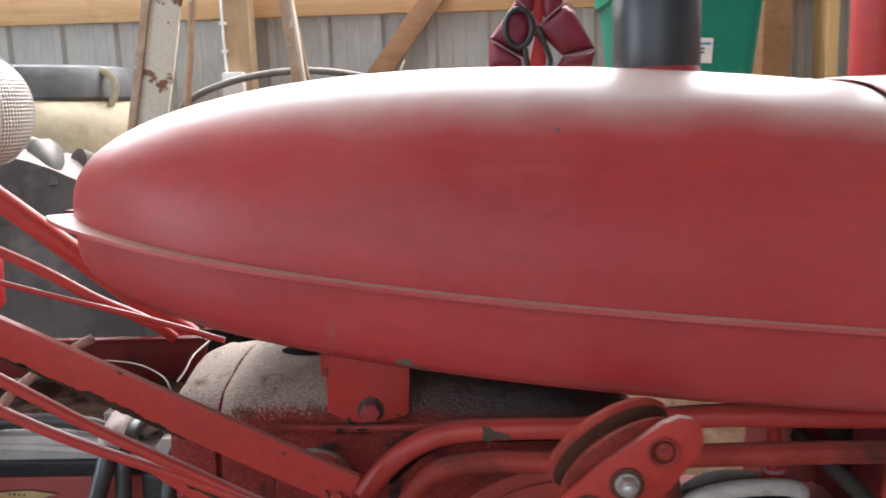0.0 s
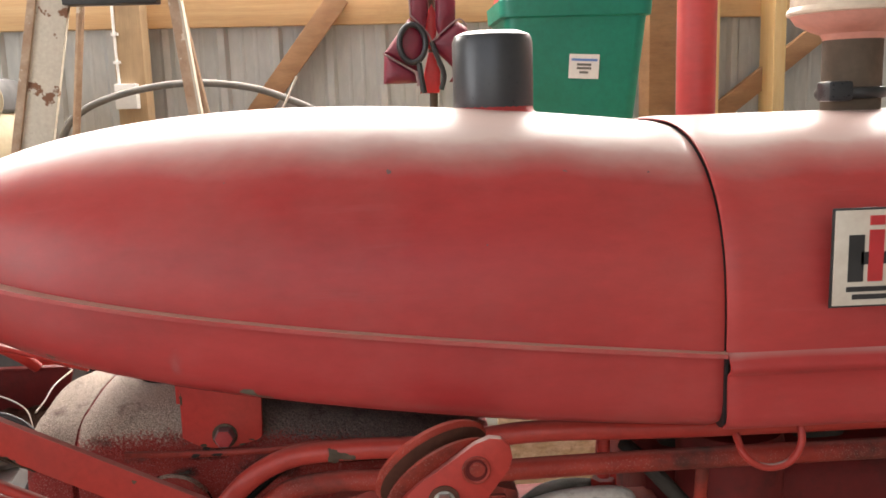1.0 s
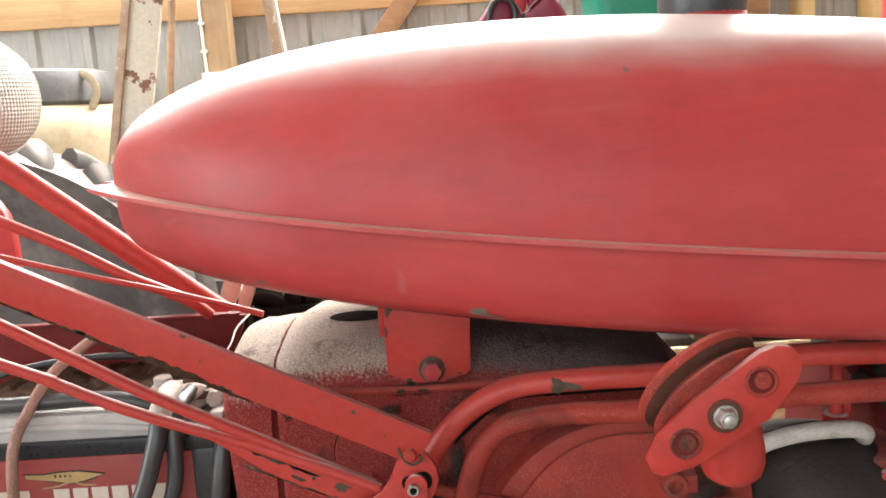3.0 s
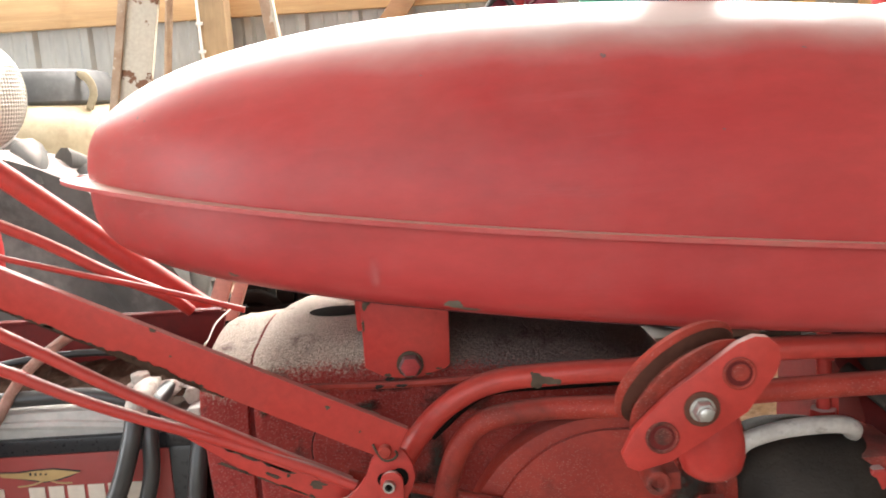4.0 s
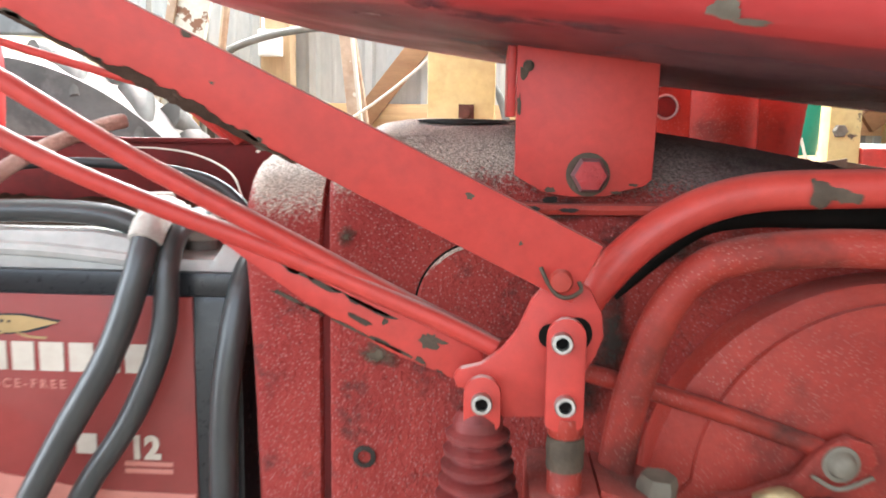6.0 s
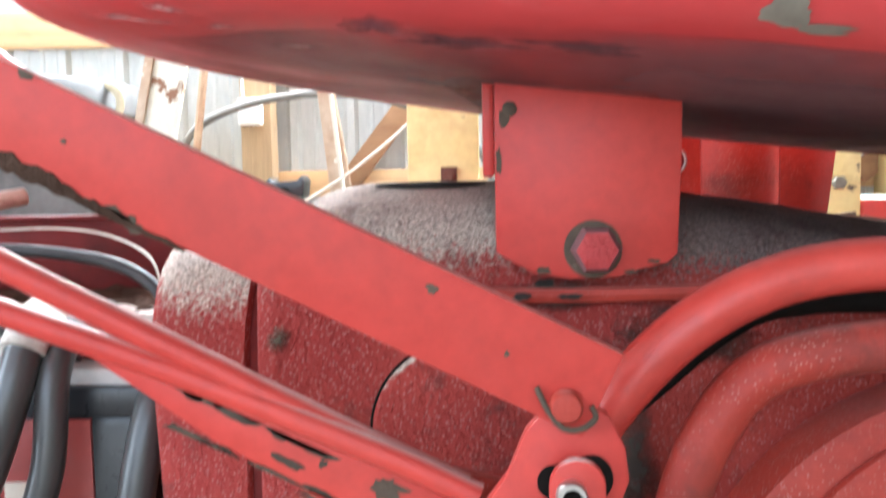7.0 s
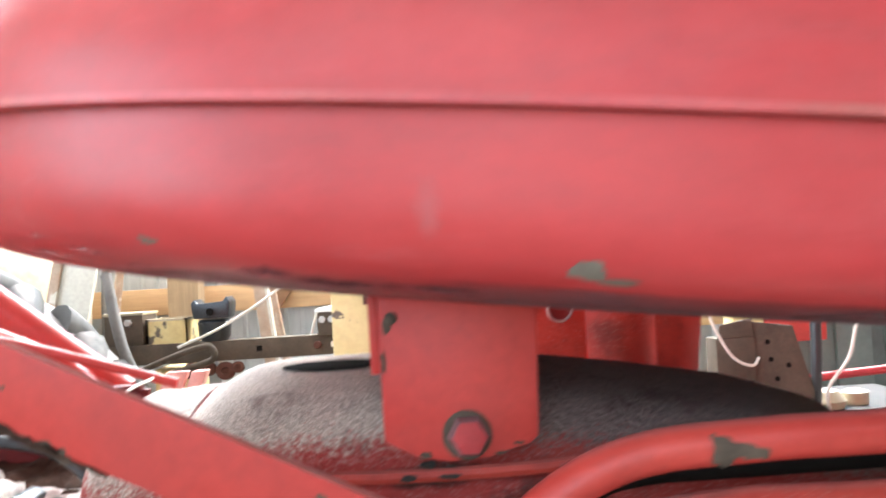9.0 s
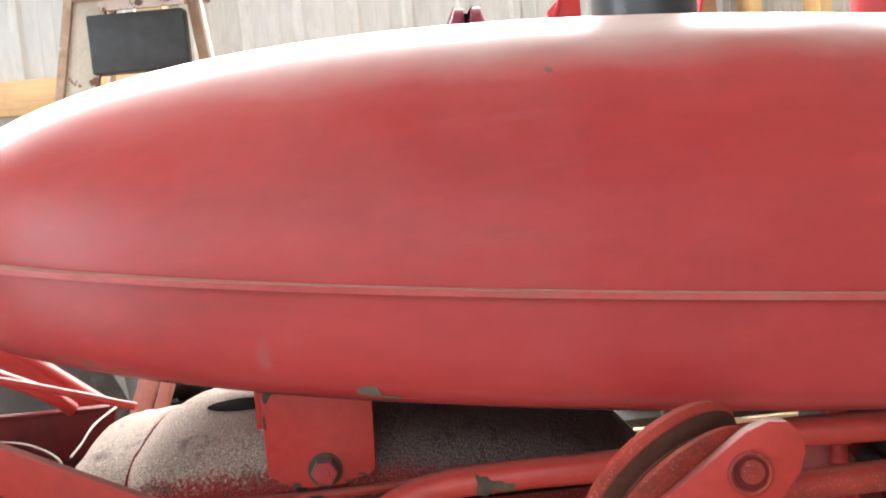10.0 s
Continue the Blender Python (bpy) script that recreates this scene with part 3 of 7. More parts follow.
# ---- the tractor ----
tractor = thing("tractor", (0.1, 0.69, 0.0), "old red farm tractor with faded paint and greasy castings", "tractor")
YC = 0.69
XN, XF = -0.2794, 0.304


def tank_at(x):
    s = max(0.0, min(1.0, (x - XN) / (XF - XN)))
    w = 0.1733 * (1 - (1 - s) ** 3.5878) ** 0.72
    ht = 0.146 * (1 - (1 - s) ** 3.0225) ** 0.4559 * (1 - 0.1272 * (1 - s)) * (1 + 0.22 * s * (1 - s))
    hb = 0.0575 * (1 - (1 - s) ** 12.7) ** 0.2644 * (1 - 0.0184 * (1 - s)) * (1 + 0.2172 * s * (1 - s))
    return s, w, 1.1384 - 0.1097 * x + 0.0305 * x * x, ht, hb


def tank_point(x, a, lower=False, off=0.0):
    """A point of the tank's skin: a runs from 0 at the near seam over (or under) to 180 at the far one."""
    s, w, zf, ht, hb = tank_at(x)
    k = min(1.0, s / 0.8)
    e = 3.1705 + 4.4475 * k if lower else 2.3296 + 0.4211 * k - 1.55 * s * (1 - s)
    c, sn = math.cos(radians(a)), math.sin(radians(a))
    cy = math.copysign(abs(c) ** (2 / e), c)
    sz = abs(sn) ** (2 / e)
    return Vector((x, YC - (w + off) * cy, zf + (-1 if lower else 1) * (0.0015 + (hb if lower else ht) * sz + off * sz)))


def tank_shell(lower):
    bm = bmesh.new()
    rows = []
    n, m = 72, 48
    for i in range(1, n + 1):
        x = XN + (XF - XN) * (1 - (1 - i / n) ** 1.4 if i > n // 2 else (i / n) ** 2 * (1 - 0.5 ** 1.4) / 0.25)
        rows.append([bm.verts.new(tank_point(x, 180 * k / m, lower, -0.0016 * max(0.0, (x - XF + 0.009) / 0.009) ** 2.2)) for k in range(m + 1)])
    tip = bm.verts.new((XN, YC, tank_at(XN)[2]))
    for k in range(m):
        bm.faces.new((tip, rows[0][k], rows[0][k + 1]))
    for a, b in zip(rows, rows[1:]):
        for k in range(m):
            bm.faces.new((a[k], a[k + 1], b[k + 1], b[k]))
    bm.faces.new(rows[-1])
    return bm


tank = part("fuel_tank", tank_shell(False), RED, tractor, "teardrop fuel tank in faded red paint", angle=60)
part("lower_shell", tank_shell(True), RED, tank, angle=60)
bm = bmesh.new()
outer, inner = [], []
n = 64
for i in range(n + 1):
    x = XN + (XF - XN) * (i / n) ** 2
    s, w, zf, _, _ = tank_at(x)
    for lst, off in ((outer, 0.0055 + 0.009 * (1 - s) ** 3), (inner, -0.02)):
        lst.append((x - (0.016 * (1 - s) ** 12 if off > 0 else -0.01), max(w + off, 0.0), zf))
for sg in (-1, 1):
    for a, b, c, d in zip(outer, outer[1:], inner[1:], inner):
        v = [bm.verts.new((p[0], YC + sg * p[1], p[2] + dz)) for p in (a, b, c, d) for dz in (0.0016, -0.0014)]
        for q in ((0, 2, 4, 6), (1, 7, 5, 3), (0, 1, 3, 2), (6, 4, 5, 7)):
            bm.faces.new([v[i] for i in q])
bmesh.ops.remove_doubles(bm, verts=bm.verts, dist=0.0001)
part("seam_flange", bm, FLANGE, tank, "welded seam flange with worn edge")

# filler neck and cap
bm = bmesh.new()
turned(bm, [(0.036, -0.02), (0.036, 0.002), (0.0325, 0.006), (0.032, 0.02)], (0.177, 0.70, 1.2615))
part("filler_neck", bm, RED, tank)
bm = bmesh.new()
turned(bm, [(0.0318, 0.0), (0.0326, 0.004), (0.0326, 0.054), (0.0305, 0.0595), (0.023, 0.0625), (0, 0.064)], (0.177, 0.70, 1.2675), sides=40)
part("filler_cap", bm, CAP_PLASTIC, tank, "tall black plastic filler cap")


def patch(x0, x1, a0, a1, lower, seed, mat, name, ragged=0.35, n=40, lift=0.0004):
    """A thin ragged flake that follows the tank's skin."""
    rnd = random.Random(seed)
    waves = [(j, rnd.uniform(0, 6.28), rnd.uniform(0.3, 1.0) / j ** 0.6) for j in (2, 3, 5, 7, 11)]
    top = sum(w for _, _, w in waves)
    bm = bmesh.new()
    fade = bm.verts.layers.float.new("fade")
    rows = []
    for u in (0.3, 0.55, 0.8, 1.0):
        ring = []
        for i in range(n):
            t = 2 * math.pi * i / n
            k = u * (1 - ragged * (0.5 + 0.9 * sum(w * math.sin(j * t + p) for j, p, w in waves) / top))
            ring.append(bm.verts.new(tank_point(0.5 * (x0 + x1) + 0.5 * (x1 - x0) * k * math.cos(t), 0.5 * (a0 + a1) + 0.5 * (a1 - a0) * k * math.sin(t), lower, lift)))
            ring[-1][fade] = 1 - u
        rows.append(ring)
    mid = bm.verts.new(tank_point(0.5 * (x0 + x1), 0.5 * (a0 + a1), lower, lift))
    mid[fade] = 1.0
    for i in range(n):
        bm.faces.new((mid, rows[0][i], rows[0][(i + 1) % n]))
        for p, q in zip(rows, rows[1:]):
            bm.faces.new((p[i], q[i], q[(i + 1) % n], p[(i + 1) % n]))
    return part(name, bm, mat, tank)


# hood ahead of the tank: the same section carried on, a bead pressed along its side, a gap at the joint
SW, SZ, SH, SE = 0.1733, 1.1079, 0.1475, 2.7507


def hood_ring(grow, flare):
    """The hood's section from the near hem over the top to the far hem."""
    wide = SW + grow
    arch = []
    for k in range(49):
        c, sn = math.cos(radians(180 * k / 48)), math.sin(radians(180 * k / 48))
        arch.append((YC - wide * math.copysign(abs(c) ** (2 / SE), c), SZ + 0.0015 + (SH + grow) * abs(sn) ** (2 / SE)))
    side = [(0.004, 1.0555), (-0.0025, 1.0605), (-0.0035, 1.066), (-0.0030, 1.082), (-0.0030, 1.0935), (-0.0042, 1.0955), (-0.0076 - flare, 1.0985), (-0.0078 - flare, 1.1020), (-0.0060, 1.1050), (-0.0025, 1.1078), (-0.0006, 1.1090)]
    return [(YC - wide + d, z) for d, z in side] + arch + [(YC + wide - d, z) for d, z in side[::-1]]


bm = bmesh.new()
rows = []
for x, grow, flare in ((0.3050, -0.0006, 0.0004), (0.3052, 0.0003, 0.0010), (0.3066, 0.0010, 0.0008), (0.316, 0.0018, 0.0), (0.5, 0.0022, 0.0), (0.9, 0.002, 0.0), (1.25, 0.002, 0.0)):
    rows.append([bm.verts.new((x, y, z)) for y, z in hood_ring(grow, flare)])
for a, b in zip(rows, rows[1:]):
    for k in range(len(a) - 1):
        bm.faces.new((a[k], a[k + 1], b[k + 1], b[k]))
bm.faces.new(rows[-1])
hood = part("hood", bm, RED, tractor, "faded red sheet-metal engine hood", angle=50)
# Black ring added in the open joint to paint its shade.
bm = bmesh.new()
rows = []
for x in (0.3042, 0.3060):
    rows.append([bm.verts.new((x, y, z)) for y, z in hood_ring(-0.0030, -0.004)])
for k in range(len(rows[0])):
    j = (k + 1) % len(rows[0])
    bm.faces.new((rows[0][k], rows[0][j], rows[1][j], rows[1][k]))
bm.faces.new(rows[0])
bm.faces.new(rows[1][::-1])
part("seam_gap_ring", bm, BLACK_RUBBER, hood)

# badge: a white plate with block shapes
bm = bmesh.new()
block(bm, (0.366, 0.5045, 1.139), (0.446, 0.5062, 1.203))
badge = part("badge", bm, INK_BLACK, hood, "white enamel maker's plate with black edge", bevel=0.0008)
bm = bmesh.new()
block(bm, (0.3675, 0.5035, 1.1405), (0.4445, 0.5047, 1.2015))
part("badge_face", bm, INK_WHITE, badge, bevel=0.0004)
for x0, x1, z0, z1, mat in ((0.3765, 0.3865, 1.156, 1.186, INK_BLACK), (0.3845, 0.4205, 1.167, 1.175, INK_BLACK), (0.4185, 0.4285, 1.156, 1.186, INK_BLACK), (0.3895, 0.399, 1.156, 1.189, INK_RED), (0.3895, 0.399, 1.192, 1.198, INK_RED)):
    bm = bmesh.new()
    block(bm, (x0, 0.5026 if mat is INK_RED else 0.5029, z0), (x1, 0.5037, z1))
    part("badge_bar", bm, mat, badge)
for x0, x1, z in ((0.376, 0.429, 1.1495), (0.380, 0.425, 1.1445)):
    bm = bmesh.new()
    block(bm, (x0, 0.5029, z), (x1, 0.5037, z + 0.0032))
    part("badge_lettering_bar", bm, INK_BLACK, badge)

# upright red pipe and the air intake with its glass bowl
bm = bmesh.new()
turned(bm, [(0.0182, -0.05), (0.0182, 0.75)], (0.381, 0.80, 1.26), sides=28)
part("exhaust_pipe", bm, RED, tractor, "upright red exhaust pipe")
bm = bmesh.new()
turned(bm, [(0.0235, -0.05), (0.0235, 0.06)], (0.478, 0.70, 1.26), sides=28)
intake = part("intake_pipe", bm, BROWN_STEEL, tractor, "dark air intake pipe")
bm = bmesh.new()
turned(bm, [(0.0235, 0.056), (0.026, 0.061), (0.034, 0.064), (0.0455, 0.070), (0.0500, 0.0765)], (0.478, 0.70, 1.26), sides=40)
part("bowl_base", bm, ORANGE, intake, "dusty reddish underside of the bowl")
bm = bmesh.new()
turned(bm, [(0.0500, 0.0765), (0.0525, 0.0775), (0.0530, 0.0795), (0.0515, 0.082), (0.0500, 0.0835), (0.0490, 0.14), (0.04, 0.15), (0, 0.152)], (0.478, 0.70, 1.26), sides=40)
part("precleaner_bowl", bm, TAN, intake, "tan precleaner bowl on the intake")
bm = bmesh.new()
turned(bm, [(0.0238, 0), (0.0268, 0.0005), (0.0285, 0.003), (0.0285, 0.006), (0.0268, 0.009), (0.0238, 0.0095)], (0.478, 0.70, 1.268), sides=36)
clamp_band = part("hose_clamp", bm, BLACK_RUBBER, intake, "black band clamp")
bm = bmesh.new()
block(bm, (0.4400, 0.662, 1.2665), (0.4605, 0.684, 1.2825))
part("clamp_screw", bm, BLACK_PLASTIC, clamp_band, bevel=0.003)

# castings under the tank
def hull(bm, stations):
    """A closed body through cross-sections (x, list of (y, z)) with as many points each."""
    rows = [[bm.verts.new((x, y, z)) for y, z in ring] for x, ring in stations]
    n = len(rows[0])
    for a, b in zip(rows, rows[1:]):
        for k in range(n):
            bm.faces.new((a[k], a[(k + 1) % n], b[(k + 1) % n], b[k]))
    bm.faces.new(rows[0][::-1])
    bm.faces.new(rows[-1])


def case_ring(near, top, low, shoulder=0.035, crown=0.012):
    """A housing's section: upright near side, rounded shoulder, slightly crowned top."""
    far = 0.84
    out = [(near + 0.004, low), (near, low + 0.03), (near, 0.5 * (low + top)), (near, top - crown - shoulder)]
    for i in range(1, 8):
        a = radians(90 * i / 8)
        out.append((near + shoulder * (1 - math.cos(a)), top - crown - shoulder + crown * 0 + shoulder * math.sin(a)))
    for i in range(0, 9):
        t = i / 8
        y = near + shoulder + (far - near - 2 * shoulder) * t
        out.append((y, top - crown + crown * math.sin(math.pi * t)))
    for i in range(7, 0, -1):
        a = radians(90 * i / 8)
        out.append((far - shoulder * (1 - math.cos(a)), top - crown - shoulder + shoulder * math.sin(a)))
    return out + [(far, top - crown - shoulder), (far, 0.5 * (low + top)), (far, low + 0.03), (far - 0.004, low)]


bm = bmesh.new()
hull(bm, [(x, case_ring(near, top, 0.55, 0.043, 0.007)) for x, near, top in (
    (-0.1616, 0.6285, 1.0422), (-0.1608, 0.6265, 1.0432), (-0.157, 0.626, 1.0448), (-0.151, 0.626, 1.0482), (-0.144, 0.626, 1.0512), (-0.132, 0.626, 1.0532), (-0.115, 0.626, 1.0538), (-0.06, 0.627, 1.0535),
    (0.0, 0.628, 1.0485), (0.05, 0.629, 1.041), (0.10, 0.630, 1.032), (0.14, 0.632, 1.019), (0.17, 0.636, 0.985))])
for v in bm.verts:
    if v.co.x < -0.158 and v.co.z < 1.035:
        v.co.x += 0.0032 * min(1.0, (1.035 - v.co.z) / 0.03)
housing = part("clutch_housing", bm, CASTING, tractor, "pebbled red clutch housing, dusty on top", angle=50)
bm = bmesh.new()
hull(bm, [(x, case_ring(near, top, 0.55, 0.052, 0.007)) for x, near, top in ((-0.2042, 0.642, 1.026), (-0.2036, 0.636, 1.034), (-0.201, 0.633, 1.039), (-0.195, 0.6315, 1.0415), (-0.188, 0.6305, 1.0408), (-0.174, 0.6302, 1.0425), (-0.1640, 0.630, 1.0430), (-0.1628, 0.632, 1.0418))])
hull(bm, [(-0.7, case_ring(0.655, 0.72, 0.45)), (-0.4, case_ring(0.655, 0.72, 0.45)), (-0.22, case_ring(0.65, 0.75, 0.5))])
for v in bm.verts:
    if -0.25 < v.co.x < -0.18 and v.co.z < 1.02:
        v.co.x += min(0.013, (1.02 - v.co.z) * 0.11)
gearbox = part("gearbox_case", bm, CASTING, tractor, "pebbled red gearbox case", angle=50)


def grit(owner, count, seed, size, low=0.90):
    """Grains and paint beads stuck to a casting: many small lumps in one mesh."""
    rnd = random.Random(seed)
    me = owner.data
    faces = [p for p in me.polygons if p.center.y < 0.76 and p.center.z > low - 0.1 and p.normal.y < 0.5 and p.normal.z > -0.2]
    total, sums = 0.0, []
    for p in faces:
        total += p.area
        sums.append(total)
    verts, tris = [], []
    for q in np.sort(np.random.RandomState(seed).uniform(0, total, count)):
        p = faces[int(np.searchsorted(sums, q))]
        cs = [me.vertices[i].co for i in p.vertices]
        a, b = rnd.random(), rnd.random()
        i = rnd.randrange(1, len(cs) - 1)
        if a + b > 1:
            a, b = 1 - a, 1 - b
        at = cs[0] + (cs[i] - cs[0]) * a + (cs[i + 1] - cs[0]) * b
        if at.z < low or (p.normal.z < 0.25 and rnd.random() < 0.45):
            continue
        up = p.normal
        u = up.orthogonal().normalized()
        v = up.cross(u)
        r = size * (0.35 + 0.65 * rnd.random() ** 2)
        k = len(verts)
        turn = rnd.uniform(0, 1.5)
        for j in range(4):
            w = turn + j * math.pi / 2
            verts.append(at + (u * math.cos(w) + v * math.sin(w)) * r * rnd.uniform(0.75, 1.2) - up * r * 0.15)
        verts.append(at + up * r * rnd.uniform(0.5, 0.95))
        tris += [(k + j, k + (j + 1) % 4, k + 4) for j in range(4)]
    grains = bpy.data.meshes.new("grit")
    grains.from_pydata([tuple(c) for c in verts], [], tris)
    for f in grains.polygons:
        f.use_smooth = True
    grains.materials.append(CASTING)
    ob = new("grit", grains)
    ob.parent = owner
    ob.matrix_parent_inverse = parent_place(owner).inverted()
    return tagged(ob, kind="stuff")


grit(housing, 20000, 3, 0.0008)
grit(gearbox, 5000, 4, 0.0008)
bm = bmesh.new()
hull(bm, [(x, case_ring(0.6335, 1.0405, 0.55, 0.050, 0.007)) for x in (-0.1634, -0.1565)])
part("joint", bm, RED_DARK, housing)
# dark hand hole in the top: a flat black disc paints its inner shade
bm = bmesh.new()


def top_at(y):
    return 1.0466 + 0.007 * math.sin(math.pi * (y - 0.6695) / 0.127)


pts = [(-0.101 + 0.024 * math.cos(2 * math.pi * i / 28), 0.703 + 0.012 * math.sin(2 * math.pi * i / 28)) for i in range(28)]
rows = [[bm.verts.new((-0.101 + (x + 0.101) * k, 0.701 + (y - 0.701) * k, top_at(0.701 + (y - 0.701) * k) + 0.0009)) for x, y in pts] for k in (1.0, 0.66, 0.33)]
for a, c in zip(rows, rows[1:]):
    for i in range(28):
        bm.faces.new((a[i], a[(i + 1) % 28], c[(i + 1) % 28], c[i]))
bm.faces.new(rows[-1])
part("hand_hole", bm, FLAT_BLACK, housing)
bm = bmesh.new()
pipe(bm, [(-0.12, 0.6255, 1.0165), (-0.06, 0.625, 1.0145), (0.0, 0.6255, 1.0155), (0.03, 0.627, 1.019)], 0.0028, 8, 6)
part("casting_rib", bm, RED_OIL, housing)
bm = bmesh.new()
turned(bm, [(0.031, -0.01), (0.031, 0.0), (0.0295, 0.0018), (0.018, 0.003), (0, 0.0034)], (-0.087, 0.624, 0.968), (0, -1, 0), 40)
part("shaft_boss", bm, CASTING, housing)
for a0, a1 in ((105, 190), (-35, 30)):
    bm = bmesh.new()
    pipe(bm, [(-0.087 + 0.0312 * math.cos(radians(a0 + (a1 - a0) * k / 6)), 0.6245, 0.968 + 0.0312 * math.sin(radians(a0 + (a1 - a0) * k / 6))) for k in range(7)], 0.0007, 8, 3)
    part("crack_line", bm, FLAT_BLACK, housing)
bm = bmesh.new()
turned(bm, [(0.0055, 0), (0.0055, 0.0025), (0.0032, 0.003), (0.003, -0.001), (0, -0.001)], (-0.142, 0.6275, 0.895), (0, -1, 0), 20)
part("drain_plug", bm, GREASE, housing)
bm = bmesh.new()
pipe(bm, [(-0.2035, 0.76, 1.046), (-0.2065, 0.725, 1.0435), (-0.2045, 0.695, 1.039), (-0.2050, 0.678, 1.036)], 0.0008, 6, 5)
part("edge_wire", bm, CORD, gearbox, "thin pale wire along the edge")
# dished side cover
bm = bmesh.new()
outer = [(-0.016, 0.884)] + arc(0.090, 0.884, 0.105, 176, 92, 16, 1.0) + [(0.15, 0.988), (0.180, 0.98), (0.186, 0.884)]
slab(bm, outer, 0.606, 0.632)
cover = part("side_cover", bm, RED_OIL, housing, "oily red side cover", bevel=0.006)
bm = bmesh.new()
slab(bm, [(0.0, 0.892)] + arc(0.093, 0.892, 0.088, 176, 92, 16) + [(0.17, 0.978), (0.175, 0.892)], 0.602, 0.607)
part("cover_panel", bm, RED_OIL, cover, bevel=0.003)

# tank bracket with its bolt
bm = bmesh.new()
slab(bm, [(-0.0745, 1.10), (-0.013, 1.10), (-0.0132, 1.062), (-0.0145, 1.0285), (-0.018, 1.0255), (-0.027, 1.0235), (-0.034, 1.021), (-0.050, 1.0205), (-0.062, 1.0225), (-0.0745, 1.0295)], 0.6195, 0.6245)
block(bm, (-0.0785, 0.6245, 1.055), (-0.0745, 0.72, 1.10))
bracket = part("tank_bracket", bm, RED_BAR, tractor, "red steel tank bracket", bevel=0.0012)
bm = bmesh.new()
turned(bm, [(0.0096, 0), (0.0096, 0.0009), (0.0085, 0.0011)], (-0.0425, 0.6195, 1.0305), (0, -1, 0), 28)
part("washer", bm, BROWN_CHIP, bracket)
bm = bmesh.new()
hexagon(bm, (-0.042, 0.6185, 1.0305), (0, -1, 0), 0.0142, 0.007, 0.25)
bolt = part("bolt", bm, WORN, bracket, "hexagon bolt with paint worn off its edges")
bm = bmesh.new()
hexagon(bm, (-0.042, 0.6185, 1.0305), (0, -1, 0), 0.0118, 0.0076, 0.05)
part("bolt_face", bm, RED_CAST, bolt)
bm = bmesh.new()
turned(bm, [(0.0024, 0), (0.0025, 0.0008), (0.0015, 0.0012), (0, 0.0012)], (-0.0695, 0.6195, 1.077), (0, -1, 0), 14)
part("bolt_stub", bm, BROWN_CHIP, bracket, "worn brown stub")

def curved_sheet(bm, low, high, bulge, y):
    """A bowed sheet between two slanting ends, 3 mm thick."""
    rows = []
    for i in range(13):
        t = i / 12
        dy = -bulge * math.sin(math.pi * t) + 0.01 * t
        xl, xh = low[0] + (low[1] - low[0]) * t, high[0] + (high[1] - high[0]) * t
        rows.append([bm.verts.new(v) for v in ((xl, y + dy, low[2]), (xh, y + dy, high[2]), (xh, y + dy + 0.003, high[2]), (xl, y + dy + 0.003, low[2]))])
    for a, c in zip(rows, rows[1:]):
        for k in range(4):
            bm.faces.new((a[k], a[(k + 1) % 4], c[(k + 1) % 4], c[k]))
    bm.faces.new(rows[0])
    bm.faces.new(rows[-1][::-1])


# the far bracket: an eared plate outside the far side of the tank
bm = bmesh.new()
slab(bm, [(0.012, 0.94), (0.072, 0.94), (0.066, 1.02), (0.062, 1.045), (0.066, 1.10), (0.012, 1.10)], 0.893, 0.899)
far_bracket = part("far_bracket", bm, RED_OIL, tractor, "red far-side tank bracket with an eye", bevel=0.0012)
bm = bmesh.new()
curved_sheet(bm, (0.060, 0.112, 0.94), (0.058, 0.112, 1.10), 0.016, 0.889)
part("bowed_web", bm, RED_OIL, far_bracket)
bm = bmesh.new()
curved_sheet(bm, (0.106, 0.128, 0.94), (0.106, 0.146, 1.09), 0.004, 0.884)
part("bowed_web", bm, RED_OIL, far_bracket)
bm = bmesh.new()
ring = [(0.041 + 0.0085 * math.cos(2 * math.pi * i / 16), 0.892, 1.064 + 0.0085 * math.sin(2 * math.pi * i / 16)) for i in range(17)]
pipe(bm, ring, 0.0010, 8, 2)
part("eye_rim", bm, STEEL, far_bracket, "bright worn rim of the eye")
bm = bmesh.new()
turned(bm, [(0.0075, 0.0), (0.0075, 0.0008), (0, 0.0008)], (0.041, 0.893, 1.064), (0, -1, 0), 20)
part("eye", bm, RED_DARK, far_bracket)
bm = bmesh.new()
pipe(bm, [(0.016, 0.890, 1.060), (0.022, 0.888, 1.071), (0.033, 0.888, 1.079), (0.046, 0.889, 1.081)], 0.0018, 8, 4)
part("lip", bm, CORD, far_bracket, "bright worn lip")

# hydraulic tubes
bm = bmesh.new()
pipe(bm, [(-0.056, 0.592, 0.960), (-0.040, 0.587, 0.988), (-0.016, 0.585, 1.012), (0.015, 0.585, 1.0255), (0.06, 0.583, 1.029), (0.12, 0.578, 1.031), (0.19, 0.572, 1.040), (0.33, 0.57, 1.038), (0.7, 0.57, 1.038), (1.1, 0.57, 1.035)], 0.0078, 18, 8)
part("hydraulic_tube", bm, TUBE, tractor, "bent red hydraulic tube")
bm = bmesh.new()
